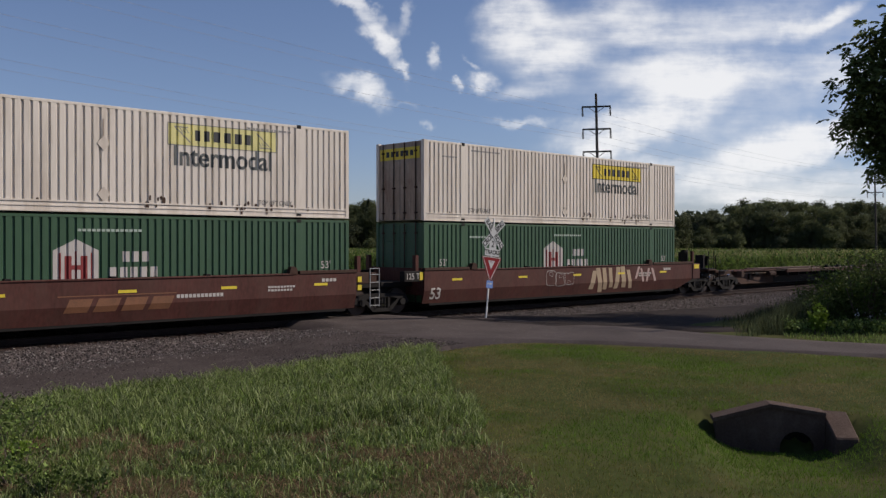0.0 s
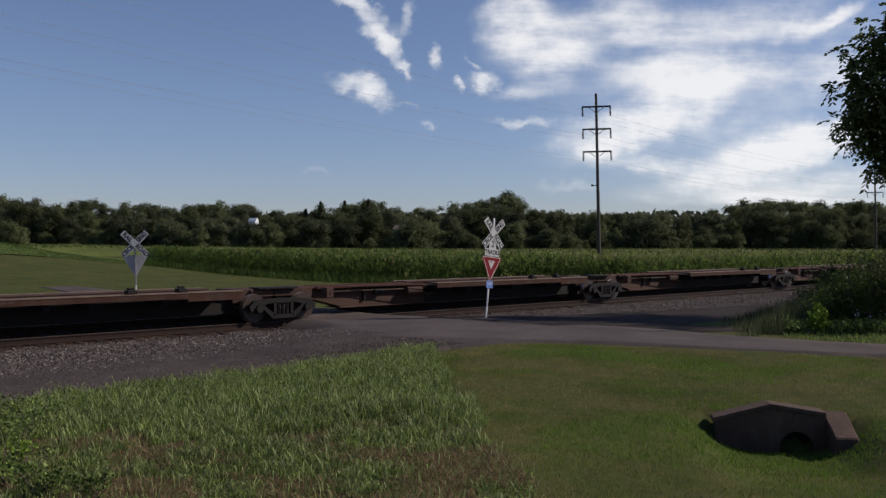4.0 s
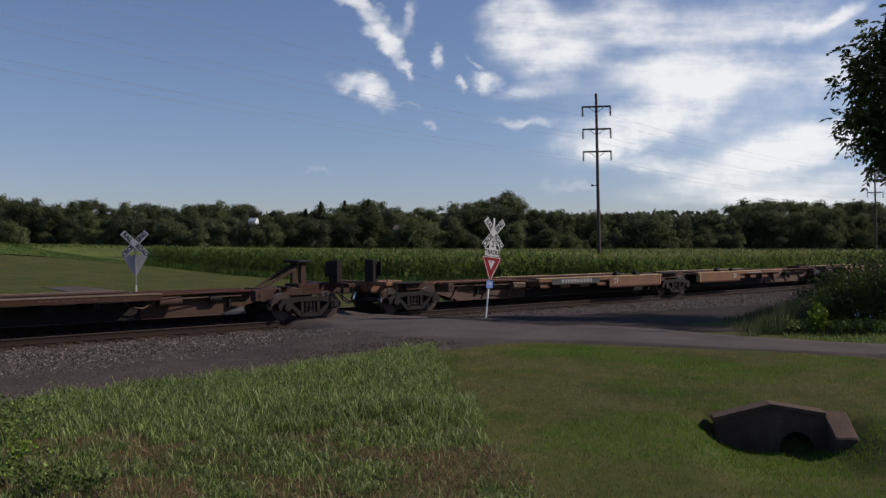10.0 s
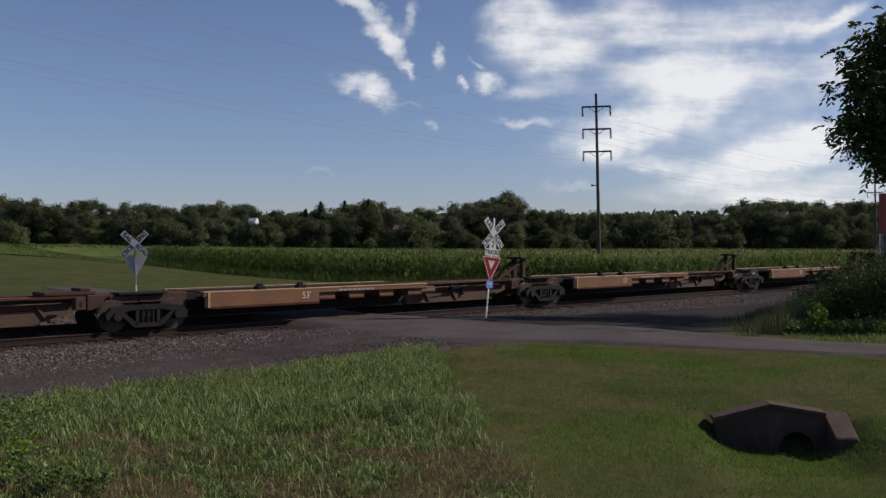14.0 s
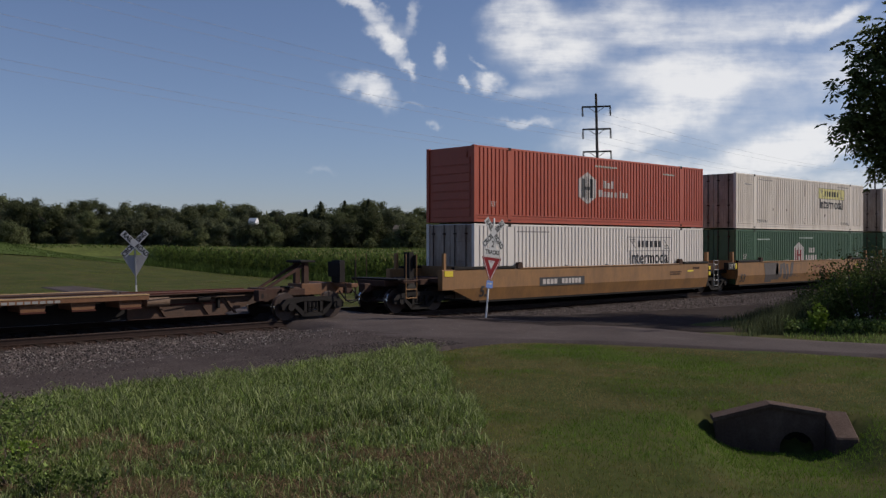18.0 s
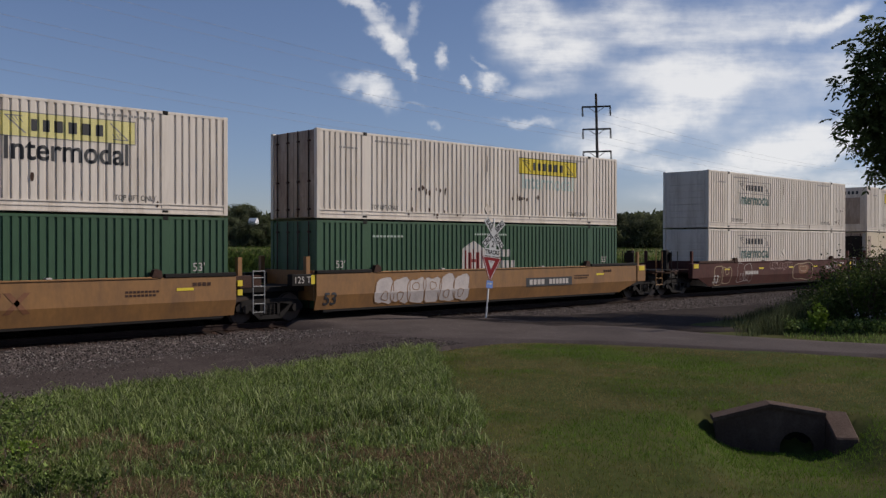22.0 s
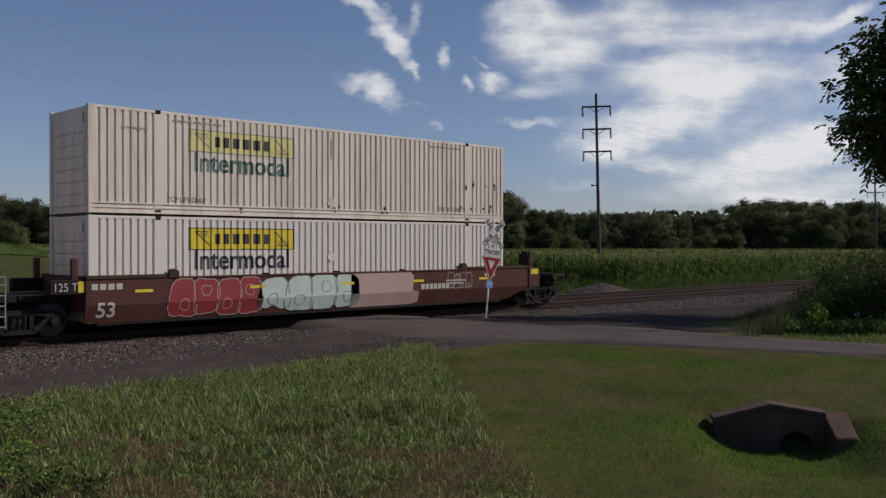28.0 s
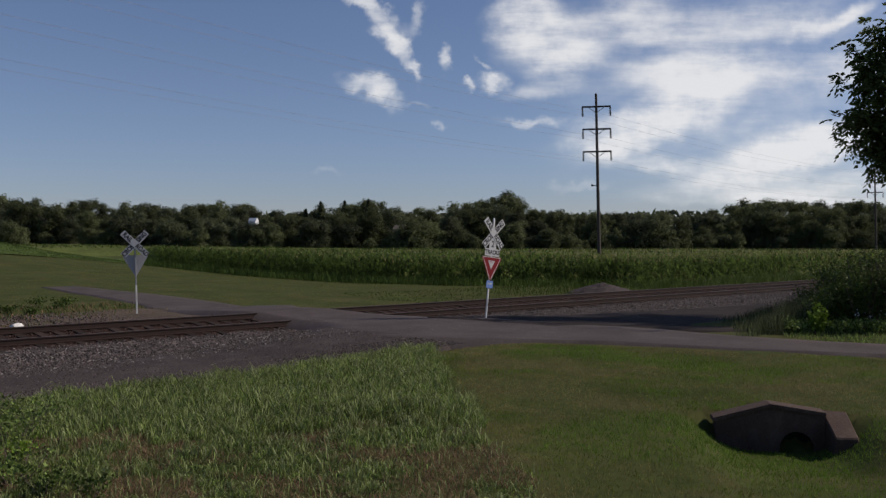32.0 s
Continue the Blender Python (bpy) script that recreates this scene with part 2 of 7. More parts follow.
def box(bm, x0, x1, y0, y1, z0, z1, bevel=0.0):
    vs = [bm.verts.new((x, y, z)) for x in (x0, x1) for y in (y0, y1) for z in (z0, z1)]
    fs = [bm.faces.new([vs[i] for i in f]) for f in ((0, 1, 3, 2), (4, 6, 7, 5), (0, 4, 5, 1), (2, 3, 7, 6), (0, 2, 6, 4), (1, 5, 7, 3))]
    if bevel:
        bmesh.ops.bevel(bm, geom=list({e for f in fs for e in f.edges}), offset=bevel, segments=1, affect='EDGES')
    return bm


def boxes(*dims, bevel=0.0):
    bm = bmesh.new()
    for d in dims:
        box(bm, *d, bevel=bevel)
    return bm


def rod(bm, a, b, r0, r1=None, n=10, caps=True):
    a, b = Vector(a), Vector(b)
    r1 = r0 if r1 is None else r1
    d = (b - a).normalized()
    s = d.orthogonal().normalized()
    t = d.cross(s)
    ring0, ring1 = [], []
    for i in range(n):
        c = s * math.cos(2 * math.pi * i / n) + t * math.sin(2 * math.pi * i / n)
        ring0.append(bm.verts.new(a + c * r0))
        ring1.append(bm.verts.new(b + c * r1))
    for i in range(n):
        bm.faces.new((ring0[i], ring0[(i + 1) % n], ring1[(i + 1) % n], ring1[i]))
    if caps:
        bm.faces.new(ring0[::-1])
        bm.faces.new(ring1)
    return bm


def rods(*items, n=10):
    bm = bmesh.new()
    for it in items:
        rod(bm, *it, n=n)
    return bm


def prism(bm, outline, y0, y1):
    """A plate with the outline (x, z) from y0 to y1."""
    f = [bm.verts.new((x, y0, z)) for x, z in outline]
    b = [bm.verts.new((x, y1, z)) for x, z in outline]
    n = len(outline)
    bm.faces.new(f)
    bm.faces.new(b[::-1])
    for i in range(n):
        bm.faces.new((f[(i + 1) % n], f[i], b[i], b[(i + 1) % n]))
    return bm


def plates(outlines, y0, y1):
    bm = bmesh.new()
    for o in outlines:
        prism(bm, o, y0, y1)
    bmesh.ops.recalc_face_normals(bm, faces=bm.faces)
    return bm


def text_mesh(words, size, align='CENTER', bold=0.0, squeeze=1.0):
    """Words as a flat mesh in x and z, facing -y."""
    cu = bpy.data.curves.new("words", 'FONT')
    cu.body, cu.size, cu.align_x, cu.align_y, cu.offset = words, size, align, 'CENTER', bold
    ob = bpy.data.objects.new("words", cu)
    scene.collection.objects.link(ob)
    me = bpy.data.meshes.new_from_object(ob)
    bpy.data.objects.remove(ob)
    me.transform(Matrix.Diagonal((squeeze, 1, 1, 1)))
    me.transform(Matrix.Rotation(radians(90), 4, 'X'))
    me.materials.clear()
    return me


def words_on(name, words, size, x, y, z, material, parent, align='CENTER', bold=0.0, squeeze=1.0):
    me = text_mesh(words, size, align, bold, squeeze)
    me.transform(Matrix.Translation((x, y, z)))
    return part_of(name, me, material, parent)


def lerp_table(table, x):
    for (x0, y0), (x1, y1) in zip(table, table[1:]):
        if x <= x1:
            k = max(0.0, (x - x0) / (x1 - x0))
            k = k * k * (3 - 2 * k)
            return y0 + (y1 - y0) * k
    return table[-1][1]


def mesh_tris(name, verts, tris):
    """A mesh from arrays of points and triangles."""
    me = bpy.data.meshes.new(name)
    verts, tris = np.asarray(verts, dtype=np.float32).reshape(-1, 3), np.asarray(tris, dtype=np.int32).reshape(-1, 3)
    me.vertices.add(len(verts))
    me.vertices.foreach_set("co", verts.ravel())
    me.loops.add(tris.size)
    me.loops.foreach_set("vertex_index", tris.ravel())
    me.polygons.add(len(tris))
    me.polygons.foreach_set("loop_start", np.arange(0, tris.size, 3, dtype=np.int32))
    me.update(calc_edges=True)
    return me


def blades(name, pts, heights, widths, material, label, category, rng, lean=0.45):
    """Grass: bent tapering blades at the given points, one object."""
    n = len(pts)
    a = rng.uniform(0, 2 * np.pi, n)
    d = np.stack([np.cos(a), np.sin(a), np.zeros(n)], 1)
    q = rng.uniform(0, 2 * np.pi, n)
    s = np.stack([-np.sin(q), np.cos(q), np.zeros(n)], 1) * widths[:, None] * 0.5
    b = rng.uniform(0.1, 1.0, n)[:, None] * lean * heights[:, None]
    up = np.array([[0, 0, 1.0]]) * heights[:, None]
    v = np.stack([pts - s, pts + s, pts + up * 0.55 + d * b * 0.35 - s * 0.8, pts + up * 0.55 + d * b * 0.35 + s * 0.8, pts + up * rng.uniform(0.6, 1.0, n)[:, None] + d * b], 1)
    k = np.arange(n)[:, None, None] * 5
    t = np.array([[0, 1, 3], [0, 3, 2], [2, 3, 4]])[None] + k
    me = mesh_tris(name, v.reshape(-1, 3), t.reshape(-1, 3))
    me.materials.append(material)
    return tagged(new(name, me), label, category, kind="stuff")


def arched_blades(name, pts, heights, widths, material, label, rng):
    """Long grass blades that rise and bow over, one object."""
    n = len(pts)
    a = rng.uniform(0, 2 * np.pi, n)
    d = np.stack([np.cos(a), np.sin(a), np.zeros(n)], 1) * heights[:, None]
    q = rng.uniform(0, 2 * np.pi, n)
    s = np.stack([-np.sin(q), np.cos(q), np.zeros(n)], 1) * widths[:, None] * 0.5
    up = np.array([[0, 0, 1.0]]) * heights[:, None]
    r = rng.uniform(0.4, 1.0, n)[:, None]
    m1, m2, tip = pts + up * 0.55 + d * 0.16 * r, pts + up * 0.92 + d * 0.48 * r, pts + up * (0.95 - 0.3 * r) + d * 0.95 * r
    v = np.stack([pts - s, pts + s, m1 - s, m1 + s, m2 - s * 0.8, m2 + s * 0.8, tip], 1)
    t = np.array([[0, 1, 3], [0, 3, 2], [2, 3, 5], [2, 5, 4], [4, 5, 6]])[None] + np.arange(n)[:, None, None] * 7
    me = mesh_tris(name, v.reshape(-1, 3), t.reshape(-1, 3))
    me.materials.append(material)
    return tagged(new(name, me), label, "grass", kind="stuff")


def fine_grass(name, pts, heights, widths, material, label, rng):
    """Short turf: one thin triangle a blade, one object."""
    n = len(pts)
    a = rng.uniform(0, 2 * np.pi, n)
    s = np.stack([-np.sin(a), np.cos(a), np.zeros(n)], 1) * widths[:, None] * 0.5
    tip = rng.normal(size=(n, 3)) * heights[:, None] * 0.4
    tip[:, 2] = heights
    v = np.stack([pts - s, pts + s, pts + tip], 1)
    me = mesh_tris(name, v.reshape(-1, 3), np.arange(n * 3).reshape(-1, 3))
    me.materials.append(material)
    return tagged(new(name, me), label, "grass", kind="stuff")


def leaf_cloud(centers, size, rng, out=None, stretch=1.5):
    """Small pointed leaf cards of two triangles, folded along the middle, turned at random."""
    n = len(centers)
    q = rng.normal(size=(n, 3))
    q /= np.linalg.norm(q, axis=1)[:, None]
    if out is not None:
        q = q * 0.6 + out
        q /= np.linalg.norm(q, axis=1)[:, None]
    r = rng.normal(size=(n, 3))
    u = np.cross(q, r)
    u /= np.linalg.norm(u, axis=1)[:, None]
    w = np.cross(q, u)
    sz = size * rng.uniform(0.6, 1.3, n)[:, None]
    v = np.stack([centers - u * sz * stretch * 0.5, centers + w * sz * 0.5 + q * sz * 0.12, centers + u * sz * stretch * 0.5, centers - w * sz * 0.5 + q * sz * 0.12], 1)
    t = np.array([[0, 1, 2], [0, 2, 3]])[None] + np.arange(n)[:, None, None] * 4
    return v.reshape(-1, 3), t.reshape(-1, 3)


def spot(px, depth):
    """Plan position at a share of the view's width (-1 to 1) and a depth ahead of the eye."""
    side = px * math.tan(radians(25.46)) * depth
    return EYE.x + math.sin(HEADING) * depth + side * math.cos(HEADING), EYE.y + math.cos(HEADING) * depth - side * math.sin(HEADING)


# ---- ground ----
CULVERT = Vector((12.45, -19.3, 0.0))


def ground_z(x, y):
    z = lerp_table([(-26, -0.12), (-10.3, -0.16), (-8.8, -0.6), (4.5, -0.66), (10.5, -0.6), (13, -0.46), (30, -0.55), (80, -0.4), (400, 0.4)], y)
    z += 5.6 * math.exp(-((x - 22) / 18) ** 2 - ((y - 98) / 45) ** 2)
    if y > 130:
        z += 5 * min(1.0, (y - 130) / 300)
    d = math.hypot(x - EYE.x, y - EYE.y)
    z += 0.85 * max(0.0, 1 - d / 7.0) ** 1.5
    # the ditch in front of the culvert
    u = Vector((x, y, 0)) - CULVERT
    along, side = u.dot(Vector((-0.80, -0.60, 0))), u.dot(Vector((0.60, -0.80, 0)))
    if -0.30 < along < 7:
        deep = min(1.0, (along + 0.30) / 0.05) * max(0.0, 1 - max(0, along - 0.7) / 5)
        z -= 0.48 * deep * math.exp(-((side + 0.12) / 1.05) ** 4)
    # left of the ditch the meadow lies lower near the gravel
    if y > -14 and y < -6 and x < 14:
        z -= 0.2 * min(1, (14 - x) / 6) * min(1.0, (y + 14) / 4)
    z += 0.05 * noise.noise((x * 0.35, y * 0.35, 0)) + 0.02 * noise.noise((x * 1.3, y * 1.3, 4))
    return z


def axis(lo, a, b, hi, step):
    v = list(np.arange(a, b + step / 2, step))
    s = step
    while v[-1] < hi:
        s *= 1.22
        v.append(v[-1] + s)
    s = step
    while v[0] > lo:
        s *= 1.22
        v.insert(0, v[0] - s)
    return v


gx, gy = axis(-1500, 2, 34, 2500, 0.22), axis(-1200, -25, 10, 2500, 0.22)
verts = [(x, y, ground_z(x, y)) for y in gy for x in gx]
nx = len(gx)
faces = [(j * nx + i, j * nx + i + 1, (j + 1) * nx + i + 1, (j + 1) * nx + i) for j in range(len(gy) - 1) for i in range(nx - 1)]
ground_me = mesh_np("ground", verts, faces)
ground_me.materials.append(M_GROUND)
ground_me.shade_smooth()
ground = tagged(new("ground", ground_me), "green grassy meadow ground with bare dry patches", "ground", kind="structure")


def strip(name, pairs, lift, material, label, parent=None, n=10, fine=4):
    """A sheet between two edge lines, draped over the ground, or at the height given with the pair."""
    rows = []
    for (a, b) in zip(pairs, pairs[1:]):
        for k in range(fine):
            t = k / fine
            rows.append([p + (q - p) * t for p, q in zip(a, b)])
    rows.append(list(pairs[-1]))
    vs, fs = [], []
    for r in rows:
        x0, y0, z0, x1, y1, z1 = r
        for i in range(n + 1):
            t = i / n
            x, y = x0 + (x1 - x0) * t, y0 + (y1 - y0) * t
            z = z0 + (z1 - z0) * t + 0.012 * noise.noise((x * 0.8, y * 0.8, 2))
            vs.append((x, y, z - (lift if i in (0, n) else 0)))
    for j in range(len(rows) - 1):
        for i in range(n):
            k = j * (n + 1) + i
            fs.append((k, k + 1, k + n + 2, k + n + 1))
    me = mesh_np(name, vs, fs)
    me.materials.append(material)
    me.shade_smooth()
    return tagged(new(name, me), label, "road", kind="structure")


# ballast bed, with a shoulder on both sides
def ballast_z(x, y):
    edge = lerp_table([(-6.2, -0.62), (-4.4, -0.50), (-1.9, -0.40), (-1.3, -0.365), (-0.6, -0.305), (0.8, -0.16), (2.0, -0.15), (4.0, -0.45), (5.6, -0.62)], y)
    return edge + 0.03 * noise.noise((x * 2.3, y * 2.3, 0)) + 0.02 * noise.noise((x * 6, y * 6, 7))


bx, by = axis(-700, 2, 45, 1200, 0.22), list(np.linspace(-6.2, 5.6, 48))
nx = len(bx)
me = mesh_np("ballast", [(x, y + 0.25 * noise.noise((x * 0.5, 3, y)), ballast_z(x, y)) for y in by for x in bx],
             [(j * nx + i, j * nx + i + 1, (j + 1) * nx + i + 1, (j + 1) * nx + i) for j in range(len(by) - 1) for i in range(nx - 1)])
me.materials.append(M_BALLAST)
me.materials.append(M_BALLAST_RUST)
for p in me.polygons:
    if -1.15 < p.center.y < 1.5:
        p.material_index = 1
ballast = tagged(new("ballast", me), "grey crushed stone ballast bed under the track", "ballast", kind="structure")

# the crossing and the road on both sides
road = strip("road", [*[(a, y, ground_z(20.4, y) + 0.06, b, y, ground_z(20.4, y) + 0.06) for y, a, b in ((26.5, 19.3, 21.6), (22.0, 18.9, 22.0), (17.0, 18.5, 22.2), (12.0, 18.0, 22.2), (9.6, 17.3, 22.2))], (16.6, 8.0, -0.28, 22.2, 8.2, -0.28), (16.2, 5.0, -0.1, 21.6, 5.0, -0.1), (16.2, 2.6, 0.02, 20.0, 2.6, 0.02), (16.3, 1.3, 0.062, 19.7, 1.3, 0.062),
                      (16.4, 0.755, 0.058, 19.9, 0.755, 0.058), (16.6, -0.755, -0.112, 21.0, -0.755, -0.112), (16.7, -1.6, -0.12, 21.2, -1.6, -0.12), (16.5, -2.6, -0.10, 21.4, -2.8, -0.10), (15.2, -4.4, -0.10, 22.6, -5.0, -0.09), (14.9, -7.0, -0.1, 23.4, -8.0, -0.12),
                      (16.2, -9.2, -0.09, 23.2, -11.0, -0.1), (18.0, -11.4, -0.08, 22.6, -13.4, -0.08), (19.0, -14.6, -0.08, 22.8, -15.6, -0.08), (20.3, -17.7, -0.08, 23.4, -17.6, -0.08), (23.6, -24, -0.08, 26.6, -23, -0.08), (34, -42, -0.1, 37, -41, -0.1)],
             0.3, M_ASPHALT, "worn grey asphalt road over the level crossing")
pad = strip("gravel_pad", [(20.6, -2.4, -0.06, 21.5, -10.6, -0.15), (23.0, -3.4, -0.12, 23.0, -13.1, -0.10), (27, -3.6, -0.26, 25.6, -14.3, -0.16), (33, -3.8, -0.36, 31, -13.8, -0.3), (40, -4, -0.44, 38, -12.8, -0.42)], 0.4, M_PAD, "gravel pad beside the crossing road, darkened for tree shade")
def apron_z(x):
    return lerp_table([(5, -0.43), (10, -0.39), (14.6, -0.13), (16, -0.1)], x)


strip("gravel_apron", [(16.0, -3.0, -0.07, 16.6, -9.0, -0.12), *[(x, -4.3, apron_z(x), x, -9.9, apron_z(x)) for x in (14.6, 13.4, 12.2, 11, 9, 5.5, -2, -14)]],
      0.4, M_CINDER, "dark cinder gravel track beside the rails")

shoulder = strip("dirt_shoulder", [(17.0, 2.2, -0.13, 17.8, 12.0, -0.38), (14.6, 2.4, -0.26, 14.6, 12.5, -0.44), (11, 2.6, -0.34, 11, 12.5, -0.48), (4, 2.6, -0.36, 4, 12.5, -0.5), (-12, 2.6, -0.36, -12, 12.5, -0.5)], 0.4, M_DIRT, "bare brown gravelly dirt beyond the track")

# rails
RAIL = [(-0.075, -0.175), (0.075, -0.175), (0.075, -0.16), (0.012, -0.14), (0.012, -0.045), (0.036, -0.035), (0.036, -0.004), (0.03, 0.0), (-0.03, 0.0), (-0.036, -0.004), (-0.036, -0.035), (-0.012, -0.045), (-0.012, -0.14), (-0.075, -0.16)]


def rail(y, z):
    bm = bmesh.new()
    a = [bm.verts.new((-700, y + p, z + q)) for p, q in RAIL]
    b = [bm.verts.new((1200, y + p, z + q)) for p, q in RAIL]
    for i in range(len(RAIL)):
        f = bm.faces.new((a[i], a[(i + 1) % len(RAIL)], b[(i + 1) % len(RAIL)], b[i]))
        f.material_index = 1 if i in (6, 7, 8) else 0
    bmesh.ops.recalc_face_normals(bm, faces=bm.faces)
    ob = part("rail", bm, M_RAIL, None)
    ob.data.materials.append(M_RAILTOP)
    return ob


track = thing("railway_track", "rusty steel rails on worn wooden ties", "track", kind="structure")
for y, z in ((-0.755, -0.12), (0.755, 0.05)):
    rail(y, z).parent = track
tie_bm = boxes((-0.115, 0.115, -1.3, 1.3, -0.36, -0.172), bevel=0.012)
tie_me = bpy.data.meshes.new("tie")
tie_bm.to_mesh(tie_me)
tie_bm.free()
tie_me.materials.append(M_TIE)
for i in range(150):
    x = -2 + i * 0.53
    if 16.9 < x < 20.2:
        continue
    o = part_of("tie", tie_me, M_TIE, track)
    o.location = (x + random.uniform(-0.04, 0.04), random.uniform(-0.08, 0.08), -0.033 + random.uniform(-0.012, 0.004))
    o.rotation_euler = (radians(6.4), 0, random.uniform(-0.02, 0.02))


# ---- train ----
TRAIN = []      # things of the train, with their place along it
WHEELSETS = []  # turning axles, with the place of their truck along the train
LENGTH, HALF, TALL = 16.15, 1.30, 2.88
Z_LOW, Z_MID = 0.185, 3.115
FACE = -HALF - 0.006
SILL_FACE = -1.512


def on_train(ob, u):
    ob.location = (u - travelled(0), 0, 0)
    TRAIN.append((ob, u))


def rib_line(x0, x1):
    """The ribs' outline from above over one stretch: place and share of the depth."""
    n = max(1, round((x1 - x0) / 0.222))
    p = (x1 - x0) / n
    line = []
    for i in range(n):
        a = x0 + i * p
        line += [(a, 0), (a + p * 0.62, 0), (a + p * 0.71, 1), (a + p * 0.91, 1)]
    return line + [(x1, 0)]


def painted(bm, proud):
    """Lays flat paint over the ribs of a container's side, so that it follows crests and valleys."""
    lo, hi = min(v.co.x for v in bm.verts), max(v.co.x for v in bm.verts)
    line = rib_line(LIFTS[0] + 0.23, LIFTS[1])
    for x, _ in line:
        if lo < x < hi:
            bmesh.ops.bisect_plane(bm, geom=bm.verts[:] + bm.edges[:] + bm.faces[:], plane_co=(x, 0, 0), plane_no=(1, 0, 0), dist=1e-5)
    xs, ds = [x for x, _ in line], [d for _, d in line]
    for v in bm.verts:
        v.co.y = -HALF - proud + 0.036 * float(np.interp(v.co.x, xs, ds))
    return bm


def painted_words(words, size, x, z, material, c, proud, bold, squeeze):
    me = text_mesh(words, size, 'CENTER', bold, squeeze)
    me.transform(Matrix.Translation((x, 0, z)))
    bm = bmesh.new()
    bm.from_mesh(me)
    return part("lettering", painted(bm, proud), material, c)


def corrugated(xs, z0, z1, y, depth):
    """A wall of upright ribs over the given stretches; depth is signed, into the wall."""
    bm = bmesh.new()
    for x0, x1 in xs:
        line = [(x, d * depth) for x, d in rib_line(x0, x1)]
        lo = [bm.verts.new((x, y + d, z0)) for x, d in line]
        hi = [bm.verts.new((x, y + d, z1)) for x, d in line]
        for i in range(len(line) - 1):
            bm.faces.new((lo[i], lo[i + 1], hi[i + 1], hi[i]) if depth > 0 else (lo[i + 1], lo[i], hi[i], hi[i + 1]))
    return bm


M_WHITE_GRIMY = mat("rust_stained_white_paint", (0.36, 0.29, 0.235), 0.7, vary=0.2, scale=1.2, grain=9, bump=0.08, dirt=(0.12, 0.055, 0.032), dirt_amount=0.8, stretch=(1, 1, 0.3))
MESHES = {}


def shared(key, make):
    if key not in MESHES:
        bm = make()
        me = bpy.data.meshes.new(key[0])
        bm.to_mesh(me)
        bm.free()
        MESHES[key] = me
    return MESHES[key]


LIFTS = (1.86, 14.06)


